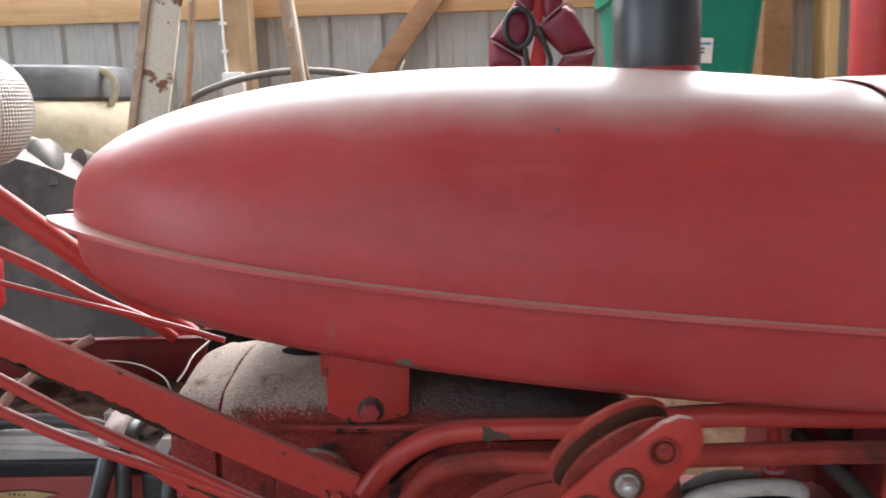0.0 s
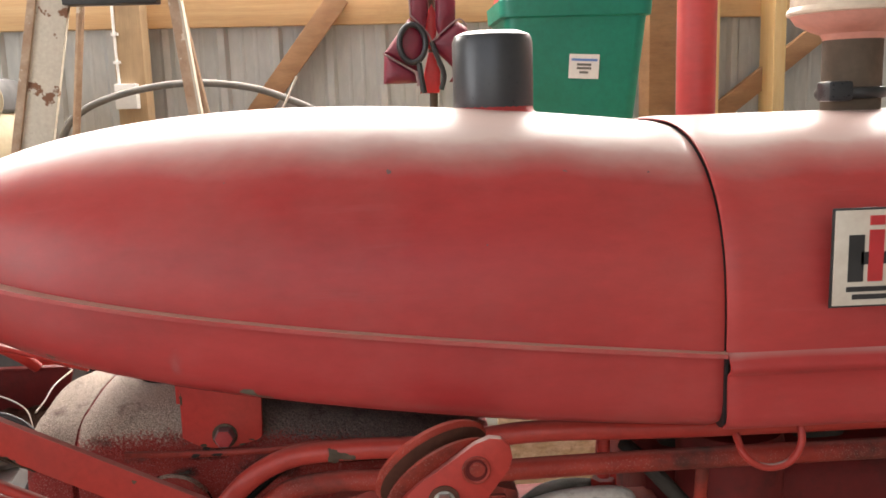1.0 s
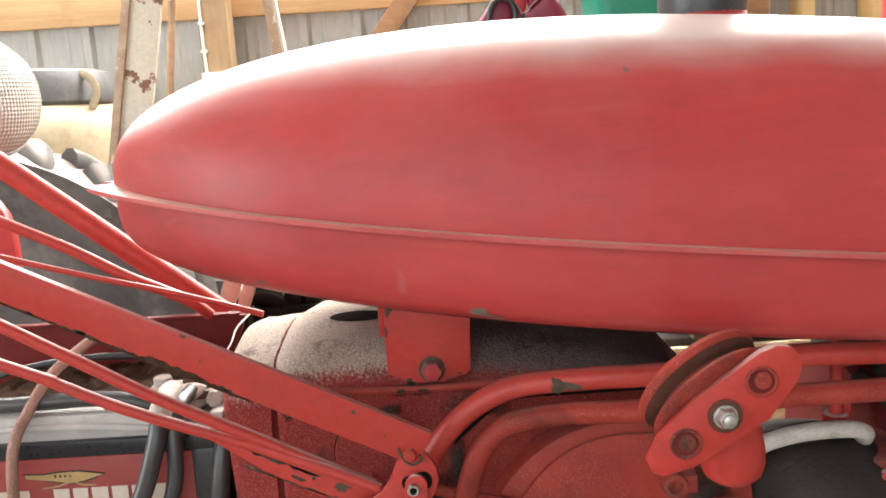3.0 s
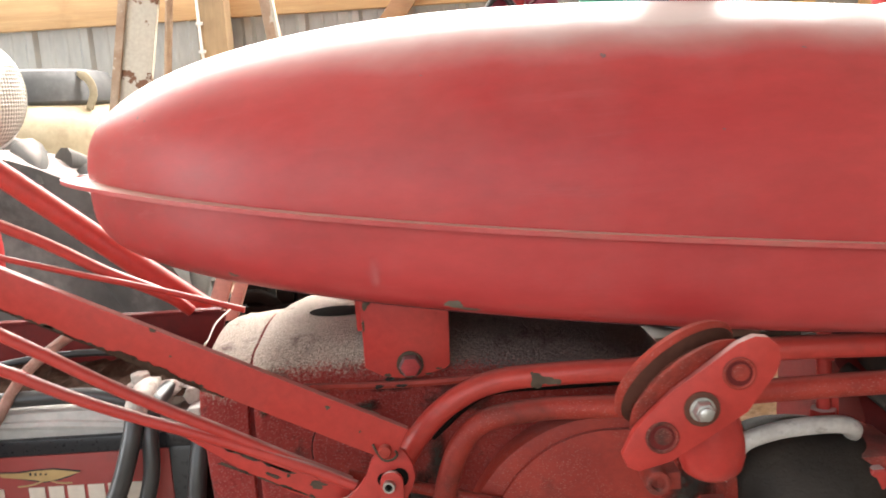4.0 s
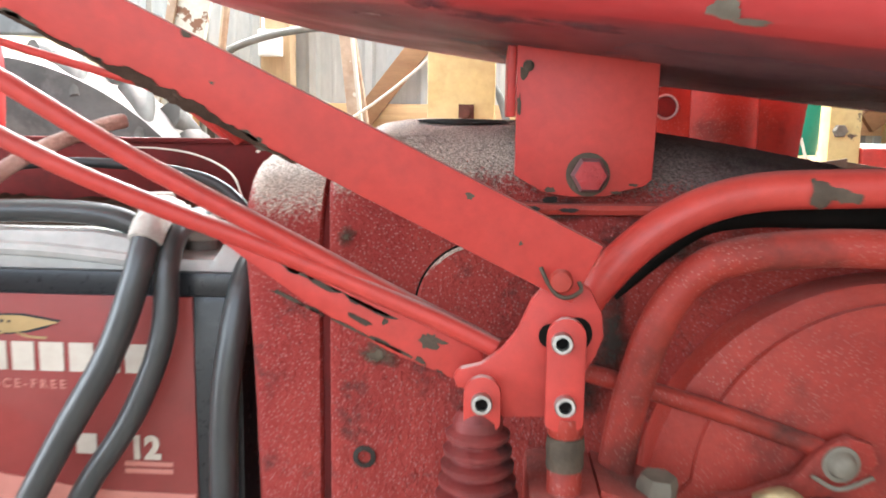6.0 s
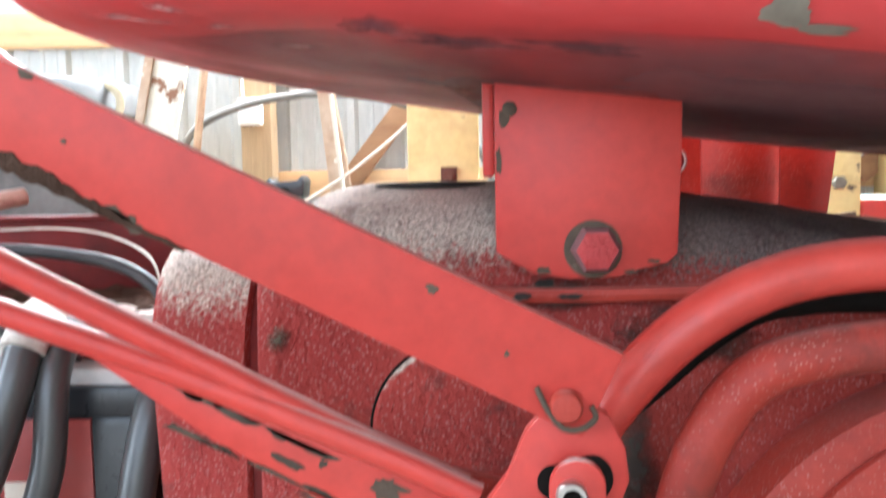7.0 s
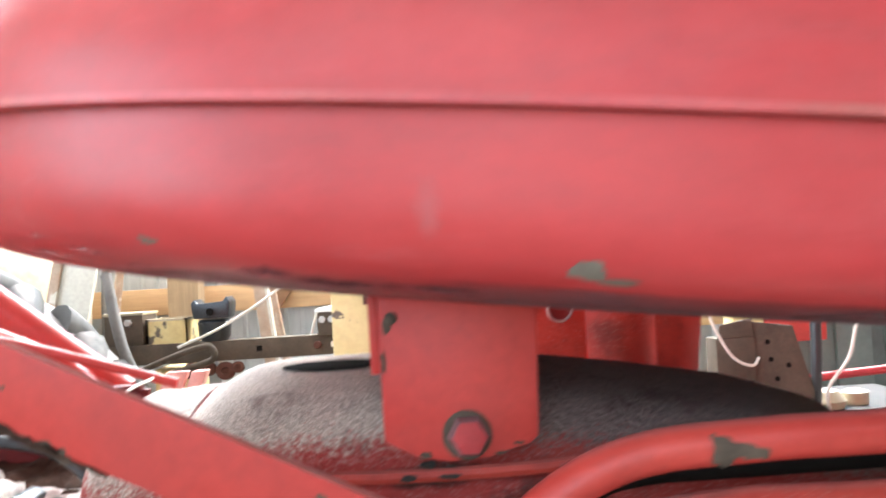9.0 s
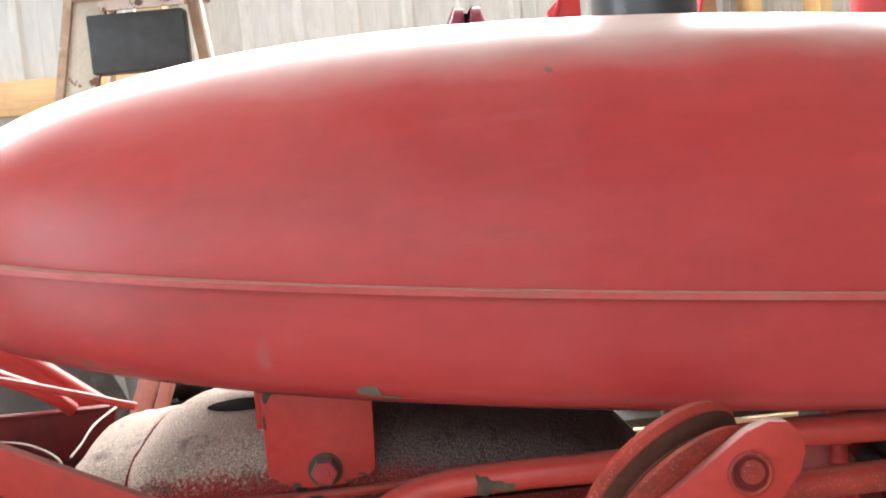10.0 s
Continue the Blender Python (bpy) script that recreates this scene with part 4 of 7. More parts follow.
pipe(bm, [(-0.031, 0.592, 0.86), (-0.030, 0.588, 0.906), (-0.024, 0.586, 0.944), (-0.013, 0.585, 0.978), (0.006, 0.585, 0.998), (0.045, 0.583, 1.005), (0.10, 0.578, 1.006), (0.18, 0.572, 1.012), (0.33, 0.57, 1.014), (0.7, 0.57, 1.014), (1.1, 0.57, 1.01)], 0.0078, 18, 8)
part("hydraulic_tube", bm, RED_OIL, tractor, "grimy red hydraulic tube")

# Black bar stands in for the shade between the tubes.
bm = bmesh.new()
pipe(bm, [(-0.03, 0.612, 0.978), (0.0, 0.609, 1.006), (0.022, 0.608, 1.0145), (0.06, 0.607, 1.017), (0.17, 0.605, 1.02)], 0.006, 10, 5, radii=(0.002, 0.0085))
part("tube_gap_shade", bm, FLAT_BLACK, housing)
bm = bmesh.new()
rnd = random.Random(4)
rows = []
for i in range(13):
    x = 0.0385 + 0.0016 * i
    mid, half = (8 - 1.5 * i, 58 if i < 5 else 26)
    lo, hi = mid - half * rnd.uniform(0.6, 1.0), mid + half * rnd.uniform(0.6, 1.0)
    rows.append([bm.verts.new((x + rnd.uniform(-0.0005, 0.0005), 0.5838 - 0.0082 * math.cos(radians(a)), 1.0272 + 0.0082 * math.sin(radians(a)))) for a in (lo + (hi - lo) * q / 8 for q in range(9))])
for a, c in zip(rows, rows[1:]):
    for q in range(8):
        bm.faces.new((a[q], a[q + 1], c[q + 1], c[q]))
part("paint_chip", bm, BROWN_CHIP, tractor, "olive-brown bare patch")
# Black block fills the area below the side cover.
bm = bmesh.new()
block(bm, (0.078, 0.598, 0.78), (0.26, 0.645, 0.8835))
part("dark_under_block", bm, GREASE, tractor, "black block below the side cover", bevel=0.004)

# belt tightener: plate, grooved sheave, knob
bm = bmesh.new()
slab(bm, [(0.0735, 1.027), (0.076, 1.020), (0.082, 1.0175), (0.099, 1.022), (0.119, 1.034), (0.138, 1.046), (0.147, 1.0585), (0.1525, 1.0655), (0.1548, 1.073), (0.1535, 1.080), (0.1485, 1.0848), (0.1415, 1.0858), (0.133, 1.0825), (0.118, 1.072), (0.100, 1.060), (0.080, 1.040)], 0.4505, 0.4565)
tight = part("tightener_plate", bm, RED_BAR, tractor, "red tightener plate with three holes", bevel=0.0012)
bm = bmesh.new()
turned(bm, [(0.016, -0.004), (0.0365, -0.003), (0.0385, 0.000), (0.0365, 0.003), (0.029, 0.007), (0.0365, 0.011), (0.0385, 0.0135), (0.036, 0.016), (0.018, 0.018)], (0.1095, 0.485, 1.058), (0.43, -0.72, -0.57), 48)
sheave = part("sheave", bm, RED_OIL, tight, "grooved sheave with a worn brown groove")
bm = bmesh.new()
turned(bm, [(0.0368, 0.0032), (0.0295, 0.0068), (0.0295, 0.0074), (0.0368, 0.0108)], (0.1095, 0.485, 1.058), (0.43, -0.72, -0.57), 48)
part("groove", bm, GROOVE, sheave, "worn brown groove")
for x, z, mat, ro in ((0.094, 1.0355, RED_OIL, 0.0085), (0.1335, 1.067, RED_OIL, 0.0085)):
    bm = bmesh.new()
    turned(bm, [(ro, 0.0), (ro, 0.0008), (ro * 0.9, 0.0012), (ro * 0.8, 0.0008), (ro * 0.78, 0.0002), (0, 0.0002)], (x, 0.4503, z), (0, -1, 0), 28)
    bush = part("bush", bm, mat, tight)
    # darker disc paints the shade of the bush's recess
    bm = bmesh.new()
    turned(bm, [(ro * 0.76, 0.0), (ro * 0.76, 0.0005), (0, 0.0005)], (x, 0.4503, z), (0, -1, 0), 24)
    part("bush_recess_shade", bm, RED_DARK, bush)
    bm = bmesh.new()
    turned(bm, [(ro * 0.55, 0.0), (ro * 0.52, 0.0012), (ro * 0.2, 0.0014), (0, 0.0014)], (x + 0.0006, 0.4503, z + 0.0006), (0, -1, 0), 20)
    part("bush_core", bm, RED_OIL, bush)
bm = bmesh.new()
turned(bm, [(0.0092, 0), (0.0092, 0.0008), (0.006, 0.001)], (0.1145, 0.4503, 1.0495), (0, -1, 0), 24)
part("nut_washer", bm, GROOVE, tight)
bm = bmesh.new()
turned(bm, [(0.0064, 0), (0.0064, 0.0012)], (0.1145, 0.4499, 1.0495), (0, -1, 0), 24)
hexagon(bm, (0.1145, 0.4495, 1.0495), (0, -1, 0), 0.0098, 0.006, 0.3)
turned(bm, [(0.0035, 0.006), (0.0035, 0.0085), (0.0028, 0.009), (0, 0.009)], (0.1145, 0.4495, 1.0495), (0, -1, 0), 16)
part("nut", bm, STEEL, tight, "bright steel nut")
bm = bmesh.new()
turned(bm, [(0.010, 0.03), (0.0140, 0.022), (0.0165, 0.010), (0.0178, 0.0), (0.0178, -0.008), (0.0160, -0.0145), (0.0115, -0.0185), (0.004, -0.020)], (0.1265, 0.478, 1.020), (-0.06, -0.1, 1), 28)
part("spring_cup", bm, RED_BAR, tight)
bm = bmesh.new()
turned(bm, [(0.007, 0.0), (0.007, 0.045)], (0.1145, 0.4565, 1.0495), (0, 1, -0.5), 16)
part("pivot_stud", bm, RED_OIL, tight)

# engine side ahead of the clutch housing
bm = bmesh.new()
hull(bm, [(0.165, case_ring(0.665, 0.90, 0.45)), (0.292, case_ring(0.66, 0.90, 0.45)), (0.296, case_ring(0.66, 0.985, 0.45)), (0.7, case_ring(0.65, 0.99, 0.45)), (1.25, case_ring(0.65, 0.99, 0.45))])
engine = part("engine_block", bm, RED_DARK, tractor, "oily dark red engine block", angle=50)
bm = bmesh.new()
turned(bm, [(0.055, -0.12), (0.064, -0.06), (0.066, 0.0), (0.060, 0.022), (0.045, 0.036), (0.02, 0.043), (0, 0.044)], (0.236, 0.642, 0.914), (0, 0, 1), 36)
filt = part("oil_filter", bm, GREASE, engine, "black greasy filter canister")
bm = bmesh.new()
pipe(bm, [(0.172, 0.612, 0.935), (0.1812, 0.612, 0.9516), (0.1876, 0.612, 0.9600), (0.2002, 0.612, 0.9650), (0.2172, 0.612, 0.9685), (0.2384, 0.612, 0.9700), (0.2563, 0.613, 0.9690), (0.2663, 0.617, 0.9640), (0.272, 0.63, 0.955)], 0.0064, 14, 6)
part("wrapped_pipe", bm, ASH, engine, "pale crusted wrapped pipe")
# Made-up block: keeps the back light off the engine's top.
bm = bmesh.new()
block(bm, (0.300, 0.72, 0.94), (0.62, 0.80, 1.035))
for x in (0.34, 0.46, 0.56):
    turned(bm, [(0.026, 0), (0.026, 0.03), (0.018, 0.034)], (x, 0.722, 0.985), (0, -1, 0), 20)
part("back_light_block", bm, GREASE, engine, "made-up black block that stops back light over the engine", bevel=0.006)
bm = bmesh.new()
turned(bm, [(0.0425, 0.0), (0.0425, 0.40), (0.040, 0.41), (0.020, 0.414)], (0.358, 0.640, 0.60), (0, 0, 1), 44)
part("governor_housing", bm, RED_DARK, engine, "round dull red governor housing")
bm = bmesh.new()
block(bm, (0.252, 0.604, 0.895), (0.302, 0.67, 0.948))
valve = part("valve_body", bm, RED_OIL, engine, "oily dark red valve body", bevel=0.005)
for x, z in ((0.275, 0.934), (0.291, 0.917)):
    bm = bmesh.new()
    hexagon(bm, (x, 0.604, z), (0, -1, 0), 0.015, 0.009)
    part("cap_screw", bm, RED_BAR, valve)
bm = bmesh.new()
pipe(bm, [(0.270, 0.640, 1.000), (0.284, 0.620, 0.988), (0.300, 0.606, 0.972), (0.312, 0.600, 0.957), (0.314, 0.602, 0.940)], 0.0062, 12, 5)
part("black_hose", bm, GREASE, engine, "short black hose")
bm = bmesh.new()
pipe(bm, [(0.3135, 0.578, 1.010), (0.3135, 0.580, 0.992), (0.314, 0.584, 0.975)], 0.0048, 12, 3)
part("drop_peg", bm, RED_OIL, engine)
bm = bmesh.new()
pipe(bm, [(0.252, 0.632, 0.966), (0.252, 0.632, 1.03), (0.252, 0.632, 1.09)], 0.0052, 12, 3)
hexagon(bm, (0.252, 0.632, 0.968), (0, 0, 1), 0.017, 0.007)
hexagon(bm, (0.252, 0.632, 1.012), (0, 0, 1), 0.015, 0.006)
block(bm, (0.257, 0.630, 0.962), (0.262, 0.645, 0.986))
part("stud", bm, RED_BAR, engine)
bm = bmesh.new()
pipe(bm, [(0.3275, 0.553, 1.038), (0.329, 0.542, 1.028), (0.338, 0.540, 1.020), (0.350, 0.540, 1.0175), (0.362, 0.540, 1.0215), (0.3695, 0.541, 1.033), (0.3705, 0.545, 1.046), (0.3705, 0.555, 1.066)], 0.0027, 10, 8)
part("hook", bm, RED_BAR, hood, "small red rod hook")


# brake and clutch linkage
def flat_bar(name, a, b, wide, y0, y1, mat, parent, label="", bevel=0.0012, hump=0.0):
    a, b = Vector((a[0], 0, a[1])), Vector((b[0], 0, b[1]))
    d = (b - a).normalized()
    s = Vector((-d.z, 0, d.x)) * wide / 2
    bm = bmesh.new()
    slab(bm, [((a + s).x, (a + s).z), ((a - s).x, (a - s).z), ((b - s).x, (b - s).z), ((b + s).x, (b + s).z)], y0, y1)
    return part(name, bm, mat, parent, label, bevel=bevel)


linkage = flat_bar("pedal_lever", (-0.75, 1.344), (-0.048, 0.9975), 0.0245, 0.5525, 0.5590, RED_BAR, tractor, "long flat red pedal lever with chipped edges", 0.001)


def edge_chips(owner, a, b, wide, y, count, seed, low=0.7, mat=BROWN_CHIP):
    """Bare flakes along a bar's edges, a hair proud of the paint."""
    rnd = random.Random(seed)
    a, b = Vector((a[0], 0, a[1])), Vector((b[0], 0, b[1]))
    d = (b - a).normalized()
    s = Vector((-d.z, 0, d.x))
    if s.z < 0:
        s = -s
    for _ in range(count):
        c = a.lerp(b, rnd.random()) + s * wide / 2 * (-1 if rnd.random() < low else 1)
        long, deep = rnd.uniform(0.002, 0.011), rnd.uniform(0.0008, 0.0028)
        ring = []
        for i in range(11):
            t = 2 * math.pi * i / 11
            k = rnd.uniform(0.6, 1.0)
            q = c + d * long * k * math.cos(t) + s * deep * k * math.sin(t)
            off = (q - a).dot(s)
            q = q - s * (off - max(-wide / 2, min(wide / 2, off)))
            ring.append((q.x, q.z))
        bm = bmesh.new()
        slab(bm, ring, y - 0.00025, y + 0.0008)
        part("paint_chip", bm, mat, owner, smooth=False)


edge_chips(linkage, (-0.40, 1.1712), (-0.165, 1.0553), 0.0243, 0.5525, 26, 5, 1.0)
edge_chips(linkage, (-0.33, 1.1367), (-0.052, 0.9995), 0.0243, 0.5525, 3, 9, 0.3)


def flake(x, z, rx, rz, y, seed, owner, mat=BROWN_CHIP, turn=-26):
    """A small bare patch on an upright face."""
    rnd = random.Random(seed)
    ring = []
    c, s = math.cos(radians(turn)), math.sin(radians(turn))
    for i in range(14):
        t = 2 * math.pi * i / 14
        k = rnd.uniform(0.55, 1.0)
        u, v = rx * k * math.cos(t), rz * k * math.sin(t)
        ring.append((x + u * c - v * s, z + u * s + v * c))
    bm = bmesh.new()
    slab(bm, ring, y - 0.0003, y + 0.0006)
    return part("paint_chip", bm, mat, owner, smooth=False)


for x, z, rx, rz, seed in ((-0.092, 1.0262, 0.0022, 0.0016, 1), (-0.073, 1.009, 0.0008, 0.0012, 2), (-0.187, 1.066, 0.0012, 0.0008, 3), (-0.169, 1.043, 0.0035, 0.0022, 4)):
    flake(x, z, rx, rz, 0.5525, seed, linkage)
rnd = random.Random(41)
low_edge, ragged, high = [], [], 0.0
for i in range(86):
    x = -0.335 + 0.0021 * i
    z = 0.9975 - 0.4936 * (x + 0.048) - 0.0137
    swell = 0.0026 * math.exp(-((x + 0.205) / 0.034) ** 2) + 0.0006
    high = 0.55 * high + 0.45 * swell * rnd.uniform(0.0, 2.1)
    ragged.append((x, z + max(0.0002, high - 0.0004)))
    low_edge.append((x, z - 0.0006 - 0.5 * swell * rnd.random()))
bm = bmesh.new()
slab(bm, low_edge + ragged[::-1], 0.5519, 0.5600)
part("caked_dirt", bm, MUD, linkage, "dark brown caked dirt along the edge", smooth=False, bevel=0.0003)
for x, z, rx, rz, seed in ((-0.066, 1.0145, 0.004, 0.0016, 5), (-0.050, 1.0145, 0.005, 0.0013, 6), (-0.058, 1.0185, 0.004, 0.0025, 12)):
    flake(x, z, rx, rz, 0.6215 if z < 1.018 else 0.6262, seed, housing, GREASE, 0)
for x, z, rx, rz, seed in ((-0.059, 1.0235, 0.0035, 0.0018, 7), (-0.030, 1.0228, 0.003, 0.0009, 8), (-0.0732, 1.06, 0.0012, 0.006, 9), (-0.0715, 1.0735, 0.0024, 0.004, 19), (-0.0225, 1.0262, 0.003, 0.0008, 10), (-0.034, 1.094, 0.003, 0.001, 11)):
    flake(x, z, rx, rz, 0.6195, seed, bracket, BROWN_CHIP, 0)
bm = bmesh.new()
turned(bm, [(0.0044, -0.012), (0.0044, 0.003), (0.0036, 0.0042), (0, 0.0046)], (-0.058, 0.5525, 0.9955), (0, -1, 0), 20)
pin_head = part("clevis_pin", bm, RED_OIL, linkage)
bm = bmesh.new()
pipe(bm, [(-0.0655, 0.5515, 1.0005), (-0.0625, 0.5495, 0.9945), (-0.0590, 0.5488, 0.9905), (-0.0545, 0.5492, 0.9900), (-0.0505, 0.5505, 0.9925), (-0.0515, 0.5510, 0.9955)], 0.0008, 8, 5)
part("cotter", bm, BROWN_CHIP, pin_head, "rusty split pin")


def rod(name, pts, r, mat=RED_BAR, label="", steps=4):
    bm = bmesh.new()
    pipe(bm, pts, r, 10, steps)
    return part(name, bm, mat, tractor, label)


rod("control_rod", [(-0.70, 0.575, 1.312), (-0.3067, 0.575, 1.083), (-0.2783, 0.575, 1.0667), (-0.2379, 0.575, 1.0428), (-0.204, 0.575, 1.0248), (-0.1607, 0.576, 1.0025), (-0.125, 0.5755, 0.9845), (-0.085, 0.574, 0.9655)], 0.0043, label="thin red control rod")
rod("control_rod", [(-0.70, 0.577, 1.218), (-0.3262, 0.577, 1.0645), (-0.2989, 0.577, 1.0527), (-0.2579, 0.576, 1.0335), (-0.2163, 0.575, 1.0173), (-0.1714, 0.575, 1.0012), (-0.1081, 0.572, 0.9765), (-0.081, 0.570, 0.9645)], 0.0040, label="thin red control rod")
bm = bmesh.new()
slab(bm, [(-0.200, 1.0095), (-0.1714, 0.9985), (-0.1081, 0.9745), (-0.086, 0.9650), (-0.086, 0.9485), (-0.098, 0.9500), (-0.125, 0.9610), (-0.158, 0.9800)], 0.574, 0.579)
link = part("link_bar", bm, RED_BAR, tractor, "flat red link bar with bare patches", bevel=0.0012)
edge_chips(link, (-0.168, 0.9895), (-0.1, 0.9580), 0.0125, 0.574, 22, 11, 0.6)
for x, z, rx, rz, seed in ((-0.136, 0.9735, 0.007, 0.0018, 21), (-0.108, 0.9655, 0.005, 0.004, 22), (-0.126, 0.973, 0.0015, 0.002, 23)):
    flake(x, z, rx, rz, 0.574, seed, link)
rod("control_rod", [(-0.09, 0.598, 0.960), (-0.046, 0.600, 0.948), (0.012, 0.600, 0.932), (0.058, 0.598, 0.917)], 0.0042, RED_OIL, "thin red control rod")
bm = bmesh.new()
slab(bm, [(0.013, 0.897), (0.025, 0.898), (0.045, 0.906), (0.054, 0.918), (0.066, 0.925), (0.076, 0.922), (0.079, 0.914), (0.072, 0.905), (0.055, 0.899), (0.035, 0.892)], 0.590, 0.596)
arm = part("cross_arm", bm, RED_OIL, tractor, bevel=0.001)
bm = bmesh.new()
turned(bm, [(0.0078, 0.0), (0.0078, 0.0012), (0.0060, 0.0016), (0.0052, 0.0045), (0.0034, 0.006), (0, 0.0064)], (0.0635, 0.590, 0.9135), (0, -1, 0), 24)
pipe(bm, [(0.051, 0.587, 0.909), (0.062, 0.586, 0.904), (0.076, 0.587, 0.909)], 0.0010, 6, 5)
part("cap_nut", bm, CHIP, arm, "grey cap nut with a split pin")
# bell crank
bm = bmesh.new()
slab(bm, [(-0.0625, 0.993), (-0.054, 0.996), (-0.046, 0.991), (-0.0415, 0.982), (-0.0405, 0.973), (-0.0435, 0.965), (-0.0475, 0.958), (-0.0485, 0.941), (-0.079, 0.940), (-0.0815, 0.949), (-0.096, 0.9515), (-0.0975, 0.956), (-0.095, 0.959), (-0.087, 0.961), (-0.079, 0.967), (-0.073, 0.975), (-0.068, 0.987)], 0.5585, 0.5635)
crank = part("bell_crank", bm, RED_BAR, tractor, "red bell crank plate", bevel=0.001)

# flat black shape paints the dark inside of the plate's slot holes
bm = bmesh.new()
slab(bm, arc(-0.0505, 0.974, 0.0056, -100, 100, 14, 1.15) + arc(-0.061, 0.973, 0.0042, 90, 270, 10, 1.1), 0.5581, 0.5586)
part("slot_shade", bm, FLAT_BLACK, crank)


def clevis(x0, x1, z0, z1, pins, y):
    bm = bmesh.new()
    r = (x1 - x0) / 2
    cx = (x0 + x1) / 2
    slab(bm, arc(cx, z1 - r, r, 0, 180, 10) + arc(cx, z0 + r * 0.5, r, 180, 360, 10, 0.5), y, y + 0.0035)
    ob = part("clevis", bm, RED_BAR, crank, bevel=0.0007)
    for px, pz in pins:
        bm = bmesh.new()
        turned(bm, [(0.0040, 0), (0.0040, 0.003), (0.0036, 0.0036), (0.0025, 0.0036), (0.0023, -0.003), (0, -0.003)], (px, y, pz), (0, -1, 0), 20)
        pin = part("pin", bm, STEEL, ob, "hollow steel pin")
        # a black disc paints the shade inside the bore
        bm = bmesh.new()
        turned(bm, [(0.0023, 0.0), (0.0023, 0.0012), (0, 0.0012)], (px, y, pz), (0, -1, 0), 16)
        part("pin_bore", bm, FLAT_BLACK, pin)
    return ob


clevis(-0.0625, -0.0480, 0.938, 0.982, ((-0.0570, 0.973), (-0.0552, 0.949)), 0.549)
clevis(-0.0930, -0.0790, 0.937, 0.959, ((-0.0862, 0.949),), 0.549)
bm = bmesh.new()
turned(bm, [(0.0068, -0.03), (0.0068, 0.012), (0.0058, 0.0135), (0.0070, 0.015), (0.0058, 0.0165), (0.0070, 0.018), (0.0058, 0.0195), (0.0070, 0.021), (0.0068, 0.028)], (-0.0540, 0.555, 0.915), (0, 0, 1), 18)
screw = part("threaded_rod", bm, RED_OIL, crank, "grease-caked threaded rod")
bm = bmesh.new()
turned(bm, [(0.0070, 0), (0.0074, 0.002), (0.0071, 0.005), (0.0076, 0.009), (0.0070, 0.013)], (-0.0540, 0.555, 0.922), (0, 0, 1), 18)
part("grease_collar", bm, BROWN_CHIP, screw, "grey caked grease")
bm = bmesh.new()
prof = []
for i in range(6):
    z = 0.0062 * i
    prof += [(0.0168 - 0.0009 * i, z), (0.0170 - 0.0009 * i, z + 0.002), (0.0122 - 0.0005 * i, z + 0.0038), (0.0122 - 0.0005 * i, z + 0.0048)]
turned(bm, prof + [(0.0095, 0.0385), (0.007, 0.042)], (-0.0875, 0.556, 0.902), (0, 0, 1), 32)
part("bellows_boot", bm, BOOT, crank, "ribbed rubber boot overpainted red", angle=25)
# brake cylinder under the boot
bm = bmesh.new()
turned(bm, [(0.0185, -0.11), (0.0185, -0.012), (0.0205, -0.008), (0.0205, 0.0), (0.016, 0.004)], (-0.0875, 0.556, 0.9015), (0, 0, 1), 32)
cyl = part("brake_cylinder", bm, DUST, tractor, "weathered grey brake cylinder")
bm = bmesh.new()
block(bm, (-0.0680, 0.544, 0.80), (-0.0400, 0.60, 0.913))
body = part("cylinder_bracket", bm, RED_OIL, cyl, bevel=0.003)
bm = bmesh.new()
turned(bm, [(0.0045, 0), (0.0045, 0.003), (0.0041, 0.0036), (0.0027, 0.0036), (0.0025, -0.002), (0, -0.002)], (-0.0515, 0.544, 0.8985), (0, -1, 0), 20)
part("pin", bm, STEEL, body, "hollow steel pin")
bm = bmesh.new()
turned(bm, [(0.0025, 0.0), (0.0025, 0.0012), (0, 0.0012)], (-0.0515, 0.544, 0.8985), (0, -1, 0), 16)
part("pin_bore", bm, FLAT_BLACK, body)
bm = bmesh.new()
slab(bm, [(-0.040, 0.913), (-0.013, 0.905), (-0.0075, 0.897), (-0.012, 0.885), (-0.018, 0.876), (-0.040, 0.872)], 0.556, 0.60)
part("mounting_lug", bm, RED_OIL, body, bevel=0.002)
bm = bmesh.new()
hexagon(bm, (-0.0165, 0.572, 0.898), (0.1, -0.1, 1), 0.0145, 0.016, 0.2)
part("cap_screw", bm, CHIP, body, "grey cap screw")
bm = bmesh.new()
ringpts = [(-0.108 + 0.011 * math.cos(a), 0.548, 0.884 + 0.011 * math.sin(a)) for a in (2 * math.pi * i / 16 for i in range(17))]
pipe(bm, ringpts, 0.0035, 10, 3)
part("pull_ring", bm, RED_OIL, cyl)
# brass drain fitting
bm = bmesh.new()
pipe(bm, [(0.026, 0.575, 0.900), (0.036, 0.572, 0.904), (0.045, 0.572, 0.893), (0.052, 0.574, 0.872), (0.055, 0.576, 0.85)], 0.0058, 14, 5)
cock = part("drain_cock", bm, BRASS, cover, "dirty brass drain cock")
for place, axis, across, high in (((0.022, 0.578, 0.880), (-0.4, -0.6, 0.6), 0.017, 0.014), ((0.040, 0.568, 0.884), (0.3, -0.9, 0.3), 0.013, 0.010), ((0.064, 0.574, 0.887), (0.6, -0.6, 0.3), 0.014, 0.012), ((0.012, 0.576, 0.868), (-0.2, -0.8, 0.4), 0.012, 0.012)):
    bm = bmesh.new()
    hexagon(bm, place, axis, across, high)
    part("union_nut", bm, BRASS, cock)
